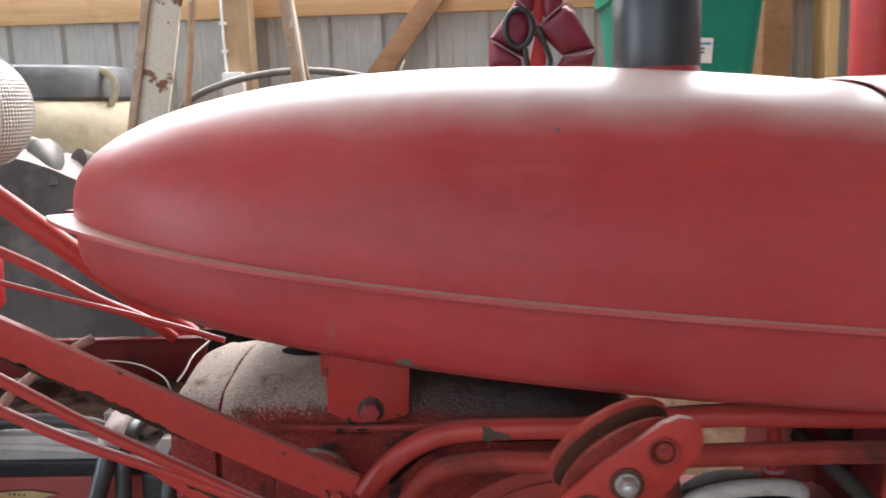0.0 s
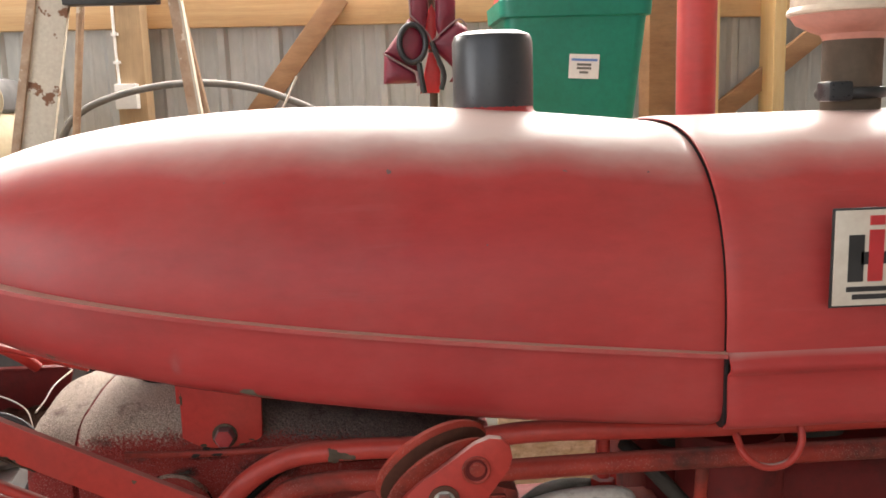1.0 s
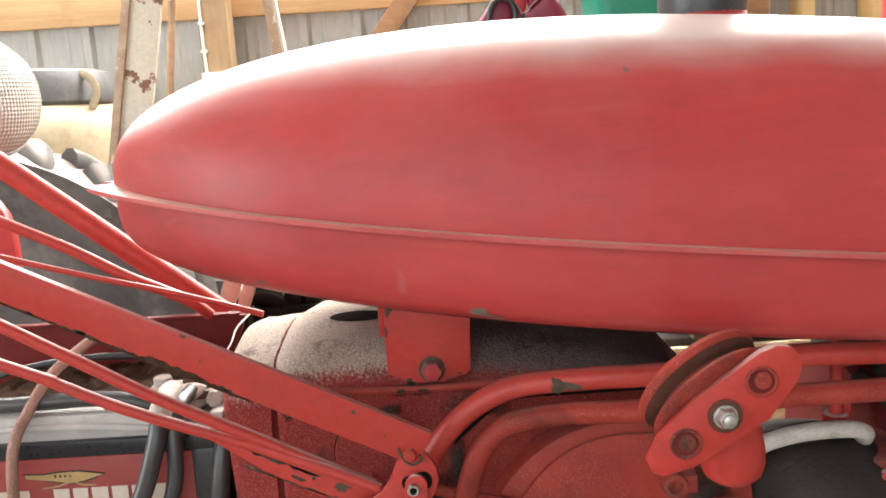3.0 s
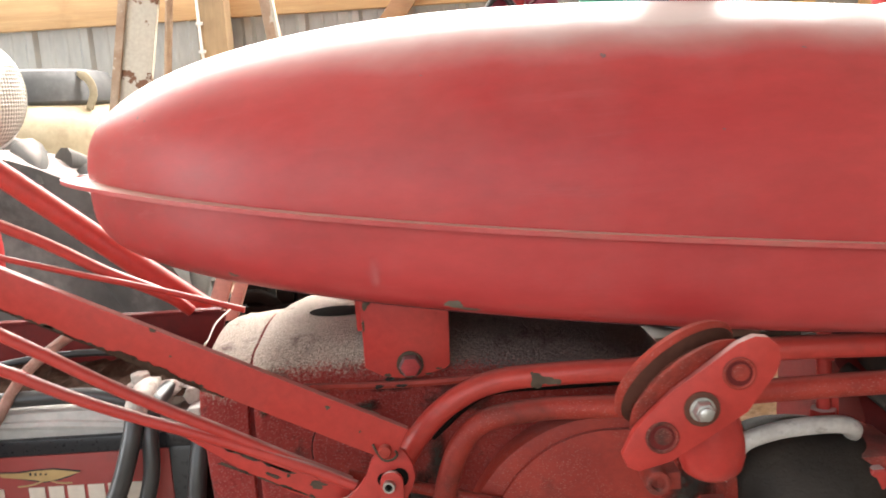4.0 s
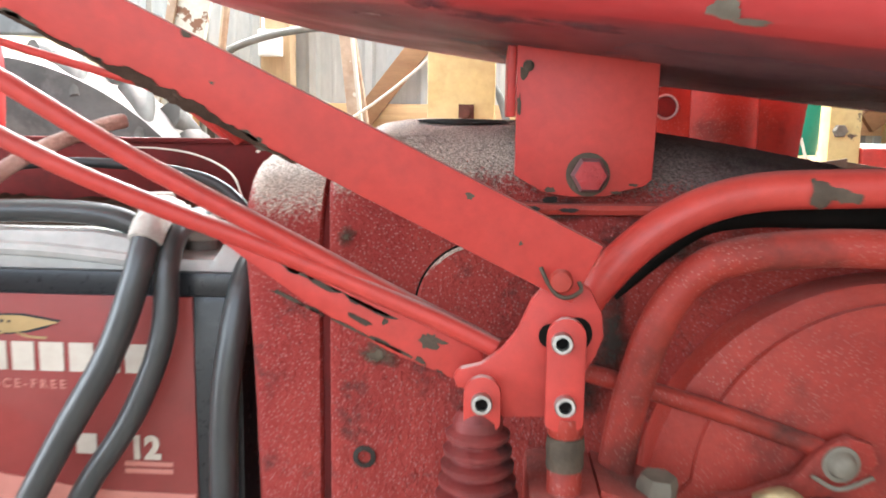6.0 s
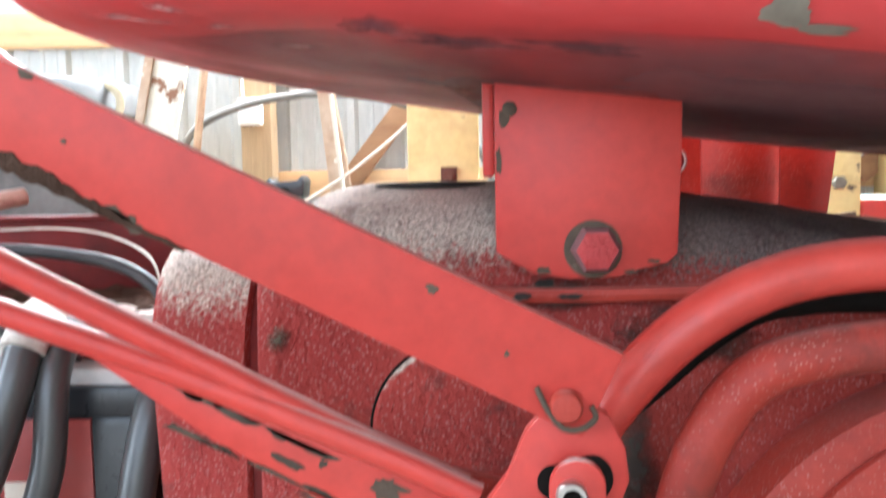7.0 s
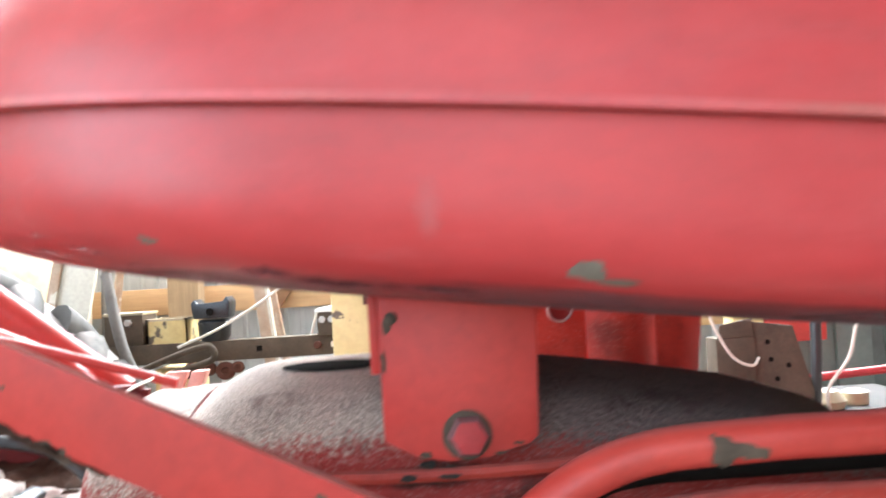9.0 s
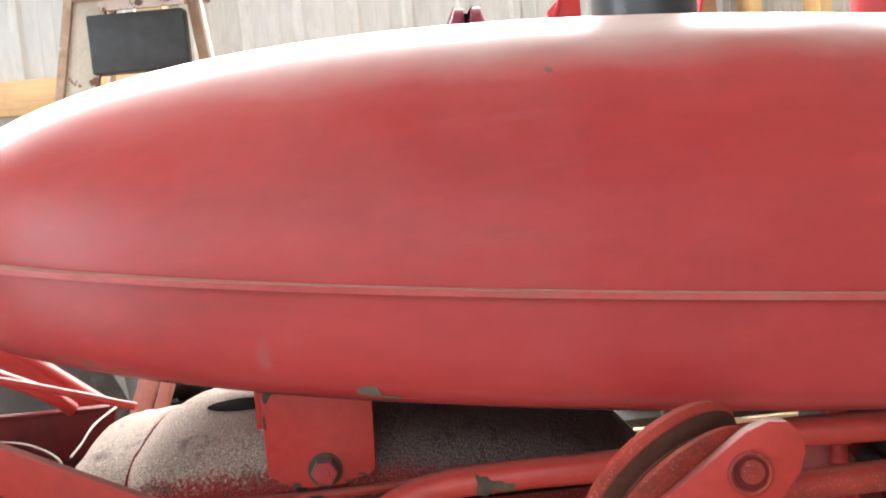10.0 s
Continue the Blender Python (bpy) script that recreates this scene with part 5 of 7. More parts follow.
bm = bmesh.new()
pipe(bm, [(0.03, 0.570, 0.896), (0.018, 0.566, 0.899), (0.006, 0.566, 0.893)], 0.0032, 8, 4)
part("cock_lever", bm, BRASS, cock)
bm = bmesh.new()
turned(bm, [(0.018, 0), (0.017, 0.012), (0.01, 0.018), (0, 0.019)], (0.042, 0.602, 0.874), (0, -1, 0), 20)
part("grease_cake", bm, FLAT_BLACK, cover)
# lug, big nut at the front of the cover
bm = bmesh.new()
turned(bm, [(0.0085, -0.02), (0.0085, 0.002), (0.0076, 0.003), (0.0046, 0.003), (0.0043, -0.001), (0, -0.001)], (0.117, 0.5665, 0.956), (0, -1, 0), 28)
block(bm, (0.117, 0.567, 0.950), (0.132, 0.60, 0.962))
part("adjuster_lug", bm, RED_OIL, cover, bevel=0.001)
bm = bmesh.new()
hexagon(bm, (0.158, 0.590, 0.920), (0, -1, 0), 0.028, 0.010)
turned(bm, [(0.010, 0.010), (0.010, 0.015), (0.004, 0.016), (0.0035, 0.013), (0, 0.013)], (0.158, 0.590, 0.920), (0, -1, 0), 28)
part("packing_nut", bm, RED_OIL, cover)


def smear(cx, cz, rx, rz, y, seed, owner, mat=GREASE, name="grease_smear"):
    """A caked smear on an upright face, ragged at the rim and thick in the middle."""
    rnd = random.Random(seed)
    waves = [(j, rnd.uniform(0, 6.28), rnd.uniform(0.4, 1.0) / j ** 0.5) for j in (2, 3, 5, 8, 13)]
    top = sum(w for _, _, w in waves)
    bm = bmesh.new()
    fade = bm.verts.layers.float.new("fade")
    rings = []
    for u in (0.3, 0.6, 0.85, 1.0):
        ring = []
        for i in range(44):
            t = 2 * math.pi * i / 44
            k = u * (1 - 0.4 * (0.5 + 0.9 * sum(w * math.sin(j * t + p) for j, p, w in waves) / top))
            ring.append(bm.verts.new((cx + rx * k * math.cos(t), y - 0.0005 - 0.0016 * (1 - u * u), cz + rz * k * math.sin(t))))
            ring[-1][fade] = 1 - u
        rings.append(ring)
    mid = bm.verts.new((cx, y - 0.0022, cz))
    mid[fade] = 1.0
    for i in range(44):
        bm.faces.new((mid, rings[0][i], rings[0][(i + 1) % 44]))
        for p, q in zip(rings, rings[1:]):
            bm.faces.new((p[i], q[i], q[(i + 1) % 44], p[(i + 1) % 44]))
    return part(name, bm, mat, owner)


SMUT = surface("caked_black_smut", (0.02, 0.016, 0.013), (0.055, 0.04, 0.03), 0.7, big=40, small=260, bump=0.6, spec=0.25, patchy=True)
OLIVE = surface("olive_brown_scab", (0.085, 0.066, 0.045), (0.13, 0.10, 0.07), 0.8, big=50, small=300, bump=0.6, spec=0.15, patchy=True)
for cx, cz, rx, rz, seed in ((0.143, 0.928, 0.020, 0.026, 61), (0.152, 0.948, 0.016, 0.030, 62), (0.105, 0.889, 0.03, 0.006, 64), (0.045, 0.889, 0.03, 0.012, 65)):
    smear(cx, cz, rx, rz, 0.602, seed, cover, SMUT)
for cx, cz, rx, rz, seed, mat in ((-0.028, 0.955, 0.012, 0.03, 71, SMUT), (-0.01, 1.000, 0.03, 0.012, 72, SMUT), (-0.055, 1.0145, 0.03, 0.006, 73, SMUT), (-0.135, 0.945, 0.012, 0.008, 74, OLIVE), (-0.045, 0.93, 0.02, 0.02, 75, SMUT), (-0.150, 1.000, 0.006, 0.006, 76, OLIVE), (-0.075, 1.0, 0.012, 0.006, 77, SMUT)):
    smear(cx, cz, rx, rz, 0.6262, seed, housing, mat)

# braces and rods behind the levers
rod("steering_brace", [(-0.62, 0.832, 1.327), (-0.437, 0.832, 1.184), (-0.345, 0.832, 1.1105), (-0.2435, 0.832, 1.0295)], 0.0112, label="thick red brace tube")
rod("control_rod", [(-0.60, 0.79, 1.224), (-0.428, 0.79, 1.139), (-0.365, 0.79, 1.108), (-0.319, 0.79, 1.081), (-0.286, 0.79, 1.0655), (-0.268, 0.79, 1.0565), (-0.257, 0.792, 1.0485), (-0.249, 0.798, 1.0385)], 0.0052, label="thin red control rod")
rod("control_rod", [(-0.60, 0.78, 1.162), (-0.4325, 0.78, 1.1095), (-0.354, 0.78, 1.0865), (-0.286, 0.78, 1.068), (-0.239, 0.78, 1.054), (-0.196, 0.78, 1.0405)], 0.0028, label="thin red control rod")
bm = bmesh.new()
slab(bm, [(-0.75, 1.036), (-0.218, 1.036), (-0.222, 1.022), (-0.236, 0.995), (-0.75, 0.975)], 0.800, 0.806)
block(bm, (-0.75, 0.796, 1.036), (-0.222, 0.806, 1.039))
part("platform_rail", bm, RED_DARK, tractor, "dull dark red platform rail", bevel=0.001)
bm = bmesh.new()
slab(bm, [(-0.6510, 1.03), (-0.5030, 1.03), (-0.4920, 1.042), (-0.4895, 1.086), (-0.4910, 1.109), (-0.4950, 1.129), (-0.5055, 1.1465), (-0.5200, 1.158), (-0.5410, 1.166), (-0.5710, 1.169), (-0.6110, 1.162), (-0.6510, 1.14)], 0.935, 0.95)
part("round_cover", bm, INK_RED, tractor, "red sheet-metal cover with a rounded top", bevel=0.004)

# headlight on its stalk
HL, HA = Vector((-0.575, 1.10, 1.256)), Vector((0.93, -0.30, 0.03)).normalized()
bm = bmesh.new()
turned(bm, [(0.0, -0.085), (0.025, -0.082), (0.05, -0.06), (0.064, -0.025), (0.066, -0.004), (0.060, 0.002)], HL, HA, 40)
lamp_body = part("headlight", bm, RED_BAR, tractor, "round red tractor headlight")
bm = bmesh.new()
turned(bm, [(0.064, -0.006), (0.0715, -0.004), (0.0725, 0.002), (0.070, 0.006), (0.064, 0.006)], HL, HA, 48)
part("rim", bm, LEAD, lamp_body, "dull bright rim")
bm = bmesh.new()
turned(bm, [(0.069, 0.004), (0.060, 0.020), (0.045, 0.029), (0.025, 0.034), (0, 0.0355)], HL, HA, 48)
part("lens", bm, LENS, lamp_body, "waffled pale glass lens")
bm = bmesh.new()
pipe(bm, [HL + Vector((-0.03, 0, -0.06)), HL + Vector((-0.04, 0.0, -0.13)), HL + Vector((-0.05, -0.05, -0.22))], 0.009, 12, 4)
part("stalk", bm, STEEL, lamp_body, "steel stalk")
bm = bmesh.new()
hexagon(bm, HL + Vector((0.0, 0.0, 0.070)), (0, 0, 1), 0.02, 0.015)
part("top_nut", bm, STEEL, lamp_body)

# paint chips and scuffs on the lower shell
# The last two patches paint underside shade together with dirt.
lift = 0.0002
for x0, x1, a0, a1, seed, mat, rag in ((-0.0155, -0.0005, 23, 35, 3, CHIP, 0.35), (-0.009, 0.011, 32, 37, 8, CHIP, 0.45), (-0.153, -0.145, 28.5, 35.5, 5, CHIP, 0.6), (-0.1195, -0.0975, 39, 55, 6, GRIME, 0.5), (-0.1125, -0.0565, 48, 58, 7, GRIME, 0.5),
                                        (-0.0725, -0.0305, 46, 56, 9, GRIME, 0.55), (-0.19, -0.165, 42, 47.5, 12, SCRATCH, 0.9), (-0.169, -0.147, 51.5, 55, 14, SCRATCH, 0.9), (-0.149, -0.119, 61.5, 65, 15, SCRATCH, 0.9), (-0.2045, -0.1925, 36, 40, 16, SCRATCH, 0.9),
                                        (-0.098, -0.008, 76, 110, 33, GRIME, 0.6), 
                                        (-0.060, -0.048, 2, 19, 51, PALE_STREAK, 0.3), (-0.22, -0.17, 50, 56, 58, SCRATCH, 0.95), (0.03, 0.302, 28, 118, 59, DIRT_SHADE, 0.25), (-0.24, 0.26, 38, 124, 60, DIRT_SHADE, 0.2)):
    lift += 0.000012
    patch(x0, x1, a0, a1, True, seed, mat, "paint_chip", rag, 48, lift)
for x0, x1, a0, a1, seed in ((0.0872, 0.0925, 41.0, 42.8, 21), (0.205, 0.209, 43, 43.8, 43), (0.262, 0.265, 44, 44.8, 44), (-0.215, -0.213, 36, 38, 45), (-0.208, -0.2065, 33, 34.5, 46), (0.15, 0.152, 20, 20.6, 47), (-0.02, -0.018, 38, 38.6, 48)):
    patch(x0, x1, a0, a1, False, seed, WORN, "paint_chip", 0.5)


# wheels and axles that carry the tractor
def rear_wheel(y0, wide):
    cx, cz, r = -1.126, 0.602, 0.60
    bm = bmesh.new()
    n = 0.5 * wide
    prof = [(0.40, -n * 0.55), (0.41, -n * 0.7), (0.47, -n * 0.98), (0.53, -n), (0.565, -n * 0.86), (0.575, 0), (0.565, n * 0.86), (0.53, n), (0.47, n * 0.98), (0.41, n * 0.7), (0.40, n * 0.55)]
    turned(bm, prof, (cx, y0 + n, cz), (0, 1, 0), 64)
    wheel = part("rear_wheel", bm, TYRE, tractor, "big dusty rear tyre")
    bm = bmesh.new()
    hub = Vector((cx, y0 + n, cz))
    for k in range(46):
        sg = 1 if k % 2 else -1
        line = []
        for q in range(6):
            u = q / 5
            a = 2 * math.pi * k / 46 + 0.17 * u
            rr = 0.566 - 0.035 * u ** 3
            line.append(hub + Vector((rr * math.sin(a), sg * n * (0.02 + 0.93 * u), rr * math.cos(a))))
        pipe(bm, line, 0.03, 10, 2, radii=(0.042, 0.012))
    tagged(part("tread", bm, TYRE, wheel), kind="stuff")
    bm = bmesh.new()
    turned(bm, [(0.41, -0.06), (0.40, -0.05), (0.34, -0.02), (0.12, 0.02), (0.1, 0.05), (0, 0.05)], (cx, y0 + n, cz), (0, 1, 0), 48)
    part("rim", bm, RED_DARK, wheel)


rear_wheel(1.90, 0.26)
rear_wheel(-0.78, 0.26)
bm = bmesh.new()
pipe(bm, [(-1.126, -0.6, 0.602), (-1.126, 0.69, 0.602), (-1.126, 2.0, 0.602)], 0.06, 16, 3)
block(bm, (-1.3, 0.55, 0.42), (-0.6, 0.83, 0.76))
part("rear_axle", bm, RED_OIL, tractor, bevel=0.01)
for y in (0.58, 0.80):
    bm = bmesh.new()
    turned(bm, [(0.15, -0.05), (0.2, -0.06), (0.24, -0.04), (0.25, 0), (0.24, 0.04), (0.2, 0.06), (0.15, 0.05)], (1.2, y, 0.252), (0, 1, 0), 40)
    part("front_wheel", bm, TYRE, tractor, "small front tyre")
bm = bmesh.new()
pipe(bm, [(1.2, 0.69, 0.26), (1.2, 0.69, 0.6)], 0.05, 14, 2)
pipe(bm, [(1.2, 0.55, 0.252), (1.2, 0.83, 0.252)], 0.025, 12, 2)
part("front_column", bm, RED_DARK, tractor)

# ---- battery beside the gearbox ----
bm = bmesh.new()
block(bm, (-0.445, 0.66, 0.776), (-0.20, 0.86, 0.784))
block(bm, (-0.445, 0.66, 0.784), (-0.441, 0.86, 0.80))
block(bm, (-0.40, 0.70, 0.70), (-0.24, 0.84, 0.776))
part("battery_tray", bm, BLACK_RUBBER, tractor, "black steel battery tray", bevel=0.0015)
battery = thing("battery", (-0.32, 0.75, 0.784), "black car battery with a faded red label in the tray", "battery")
bm = bmesh.new()
block(bm, (-0.432, 0.668, 0.784), (-0.212, 0.842, 0.962))
case = part("case", bm, BLACK_PLASTIC, battery, "black plastic case", bevel=0.004)
bm = bmesh.new()
slab(bm, [(-0.434, 0.960), (-0.210, 0.960), (-0.210, 0.973), (-0.222, 0.980), (-0.250, 0.981), (-0.268, 0.990), (-0.290, 0.994), (-0.432, 0.994), (-0.434, 0.988)], 0.672, 0.838)
lid = part("lid", bm, BATTERY_GREY, battery, "dusty grey lid", bevel=0.003)
bm = bmesh.new()
block(bm, (-0.434, 0.6665, 0.9615), (-0.210, 0.674, 0.974))
part("lid_band", bm, BLACK_PLASTIC, lid, bevel=0.002)
bm = bmesh.new()
slab(bm, [(-0.239, 0.964), (-0.221, 0.990), (-0.211, 0.990), (-0.213, 0.964)], 0.6715, 0.70)
part("corner_tab", bm, BATTERY_GREY, lid, bevel=0.002)
rnd = random.Random(17)
bm = bmesh.new()
cake = [[bm.verts.new((-0.432 + 0.0056 * i, 0.690 + 0.0134 * j, 0.9946 + rnd.uniform(0.0, 0.007) * (1 if 0 < j < 11 and 0 < i < 38 else 0))) for i in range(39)] for j in range(12)]
for p, q in zip(cake, cake[1:]):
    for i in range(38):
        bm.faces.new((p[i], p[i + 1], q[i + 1], q[i]))
part("caked_dirt", bm, MUD, lid, "brown crumbled dirt lying on the lid", smooth=False)
bm = bmesh.new()
pipe(bm, [(-0.43, 0.676, 0.984), (-0.33, 0.672, 0.984), (-0.27, 0.673, 0.979), (-0.25, 0.674, 0.976)], 0.004, 8, 5)
part("lid_lip", bm, BATTERY_GREY, lid)
bm = bmesh.new()
block(bm, (-0.4310, 0.6664, 0.841), (-0.2375, 0.6684, 0.961))
sticker = part("label", bm, LABEL_RED, battery, "faded red printed label", bevel=0.0003)
bm = bmesh.new()
slab(bm, [(-0.4350, 0.842), (-0.2385, 0.842), (-0.2385, 0.854), (-0.2940, 0.855), (-0.3440, 0.862), (-0.3900, 0.876), (-0.4350, 0.886), (-0.4350, 0.880), (-0.3940, 0.868), (-0.3640, 0.858), (-0.4350, 0.853)], 0.6657, 0.6666)
part("label_band", bm, LABEL_PINK, sticker)
bm = bmesh.new()
turned(bm, [(0.022, 0), (0.022, 0.0005)], (-0.4090, 0.6664, 0.866), (0, -1, 0), 28)
part("label_emblem", bm, LABEL_GOLD, sticker)
# emblem: a plain running-bird shape, gold inside a dark outline
bird = [(-0.3717, 0.9487), (-0.3565, 0.9480), (-0.3440, 0.9492), (-0.3290, 0.9495), (-0.3180, 0.9478), (-0.3085, 0.9462), (-0.3170, 0.9440), (-0.3260, 0.9415), (-0.3360, 0.9400), (-0.3490, 0.9425), (-0.3705, 0.9455)]
for grow, mat, y0 in ((0.0011, INK_BLACK, 0.6659), (0.0, LABEL_GOLD, 0.6656)):
    bm = bmesh.new()
    slab(bm, [(x + grow * (1 if x > -0.336 else -1), z + grow * (0.9 if z > 0.9447 else -0.9)) for x, z in bird], y0, 0.6666)
    part("label_emblem", bm, mat, sticker)
for leg in ([(-0.3380, 0.9405), (-0.3480, 0.9375), (-0.3585, 0.9368)], [(-0.3320, 0.9405), (-0.3260, 0.9382), (-0.3160, 0.9376)]):
    bm = bmesh.new()
    pipe(bm, [(x, 0.6662, z) for x, z in leg], 0.0007, 6, 3)
    part("label_emblem", bm, LABEL_GOLD, sticker)
for k in range(4):
    bm = bmesh.new()
    block(bm, (-0.3480 + 0.004 * k, 0.6653, 0.9455), (-0.3465 + 0.004 * k, 0.6660, 0.9480 - 0.0004 * k))
    part("label_emblem", bm, INK_BLACK, sticker)
for x0, x1 in ((-0.4300, -0.4160), (-0.4130, -0.4010), (-0.3980, -0.3860), (-0.3830, -0.3700), (-0.3505, -0.3380), (-0.3350, -0.3230), (-0.3200, -0.3070), (-0.3040, -0.2910), (-0.2880, -0.2770), (-0.2740, -0.2610)):
    bm = bmesh.new()
    block(bm, (x0, 0.6657, 0.920), (x1, 0.6666, 0.9355))
    part("lettering_bar", bm, INK_WHITE, sticker)
letters("MAINTENANCE-FREE", (-0.3960, 0.6662, 0.9105), 0.0066, LABEL_PINK, sticker, "printed_line", apart=1.55)
letters("12", (-0.2740, 0.6662, 0.8735), 0.0170, INK_WHITE, sticker, "printed_figure", bold=0.05)
letters("26R60", (-0.2740, 0.6656, 0.8445), 0.0085, INK_BLACK, sticker, "printed_code")
for z, w in ((0.869, 0.026), (0.865, 0.026)):
    bm = bmesh.new()
    block(bm, (-0.2765, 0.6657, z), (-0.2765 + w, 0.6666, z + 0.0026))
    part("lettering_bar", bm, LABEL_PINK, sticker)
bm = bmesh.new()
block(bm, (-0.3025, 0.6657, 0.875), (-0.2915, 0.6666, 0.886))
part("lettering_bar", bm, INK_WHITE, sticker)
for x in (-0.246, -0.410):
    bm = bmesh.new()
    turned(bm, [(0.0095, 0), (0.0085, 0.017), (0, 0.018)], (x, 0.705, 0.980), (0, 0, 1), 20)
    part("terminal_post", bm, LEAD, battery, "dull lead post")
bm = bmesh.new()
turned(bm, [(0.0105, 0), (0.0160, 0.001), (0.0165, 0.012), (0.0105, 0.015)], (-0.246, 0.705, 0.986), (0, 0, 1), 24)
block(bm, (-0.236, 0.698, 0.988), (-0.214, 0.712, 1.000))
block(bm, (-0.276, 0.694, 0.989), (-0.254, 0.716, 1.004))
hexagon(bm, (-0.222, 0.698, 0.994), (0, -1, 0), 0.013, 0.009)
hexagon(bm, (-0.266, 0.703, 1.003), (0, 0, 1), 0.014, 0.009)
pipe(bm, [(-0.258, 0.700, 1.000), (-0.254, 0.674, 1.004), (-0.253, 0.656, 1.000), (-0.254, 0.649, 0.992)], 0.0088, 14, 5)
clamp = whole("battery_clamp", bm, CLAMP, "corroded pale lead clamp bolted on the battery post", "clamp", bevel=0.0012)
for pts, r in (([(-0.2535, 0.651, 0.995), (-0.257, 0.643, 0.974), (-0.270, 0.640, 0.938), (-0.295, 0.640, 0.896), (-0.322, 0.640, 0.846), (-0.335, 0.65, 0.81), (-0.35, 0.655, 0.7875)], 0.0072),
               ([(-0.243, 0.700, 0.999), (-0.243, 0.668, 0.997), (-0.244, 0.652, 0.982), (-0.246, 0.646, 0.945), (-0.262, 0.645, 0.905), (-0.289, 0.646, 0.864), (-0.307, 0.65, 0.828), (-0.318, 0.655, 0.7865)], 0.0062),
               ([(-0.206, 0.700, 0.985), (-0.2085, 0.668, 0.975), (-0.213, 0.655, 0.945), (-0.2175, 0.652, 0.905), (-0.219, 0.652, 0.85), (-0.222, 0.656, 0.7915)], 0.0072),
               ([(-0.44, 0.70, 1.000), (-0.389, 0.685, 1.001), (-0.317, 0.682, 1.003), (-0.282, 0.680, 1.000), (-0.262, 0.684, 0.990), (-0.25, 0.69, 0.984)], 0.0062),
               ([(-0.47, 0.73, 0.99), (-0.411, 0.72, 1.015), (-0.353, 0.72, 1.025), (-0.296, 0.72, 1.026), (-0.248, 0.72, 1.019), (-0.224, 0.715, 1.004), (-0.225, 0.71, 0.992)], 0.0030)):
    bm = bmesh.new()
    pipe(bm, pts, r, 14, 8)
    whole("battery_cable", bm, GREY_CABLE if r > 0.004 else BLACK_RUBBER, "grey-black rubber battery cable hanging over the battery", "cable", "battery cables")
bm = bmesh.new()
pipe(bm, [(-0.3730, 0.658, 0.786), (-0.3760, 0.655, 0.84), (-0.3773, 0.655, 0.9196), (-0.3748, 0.655, 0.9586), (-0.3711, 0.66, 0.9811), (-0.3638, 0.67, 0.9983), (-0.3540, 0.69, 1.0190), (-0.3380, 0.715, 1.0345), (-0.3170, 0.745, 1.047), (-0.3100, 0.760, 1.050)], 0.0046, 12, 8, flat=0.8)
whole("hold_down_strap", bm, STRAP, "faded orange rubber strap stretched over the battery", "strap")

# ---- things along the wall ----
# stepladder
ladder = thing("stepladder", (-0.95, 2.9, 0.0), "old white and rusty stepladder standing before the wall", "ladder")


def rail(a, b, wide, y, mat_web, mat_edge, edge, name):
    bm = bmesh.new()
    d = Vector((b[0] - a[0], 0, b[1] - a[1])).normalized()
    s = Vector((d.z, 0, -d.x)) * wide / 2
    slab(bm, [(a[0] - s.x, a[1] - s.z), (a[0] + s.x, a[1] + s.z), (b[0] + s.x, b[1] + s.z), (b[0] - s.x, b[1] - s.z)], y, y + 0.02)
    web = part(name, bm, mat_web, ladder, bevel=0.002)
    for sg in edge:
        bm = bmesh.new()
        q = [(p[0] + sg * s.x * k, p[1] + sg * s.z * k) for p, k in ((a, 0.62), (a, 1.06), (b, 1.06), (b, 0.62))]
        slab(bm, q, y - 0.012, y + 0.022)
        part("rail_edge", bm, mat_edge, web, "rusty edge strip", bevel=0.002)


rail((-1.291, 0.0), (-0.888, 1.90), 0.118, 2.86, LADDER_WHITE, LADDER_RUST, (-1,), "front_rail")
rail((-0.40, 0.0), (-0.60, 1.90), 0.042, 2.88, LADDER_RUST, LADDER_WHITE, (1,), "front_rail")
for z in (0.30, 0.60, 0.90):
    t = z / 1.9
    bm = bmesh.new()
    block(bm, (-1.291 + 0.403 * t, 2.86, z), (-0.40 - 0.2 * t, 2.97, z + 0.03))
    part("step", bm, LADDER_RUST, ladder, bevel=0.003)
bm = bmesh.new()
block(bm, (-0.905, 2.84, 1.60), (-0.615, 2.90, 1.775))
part("tray", bm, BLACK_RUBBER, ladder, "dark paint tray panel", bevel=0.006)
bm = bmesh.new()
block(bm, (-0.86, 2.83, 1.782), (-0.61, 2.838, 1.812))
part("tray_lip", bm, LADDER_CAP, ladder)
bm = bmesh.new()
block(bm, (-0.945, 2.82, 1.82), (-0.565, 3.02, 1.91))
part("top_cap", bm, LADDER_CAP, ladder, "chipped white top cap", bevel=0.008)
for x0, x1 in ((-1.30, -0.87), (-0.42, -0.62)):
    bm = bmesh.new()
    pipe(bm, [(x0, 3.55, 0.0), (x1, 3.0, 1.84)], 0.014, 8, 2)
    part("back_leg", bm, LADDER_RUST, ladder)

# poly tank with a dark lid
drum = thing("poly_tank", (-1.58, 3.24, 0.0), "yellowed plastic tank with a dark grey lid", "tank")
bm = bmesh.new()
turned(bm, [(0.34, 0.0), (0.41, 0.03), (0.422, 0.1), (0.418, 0.50), (0.40, 0.565), (0.36, 0.61), (0.31, 0.63)], (-1.585, 3.24, 0.66), (0, 0, 1), 56)
part("tank_body", bm, CREAM, drum)
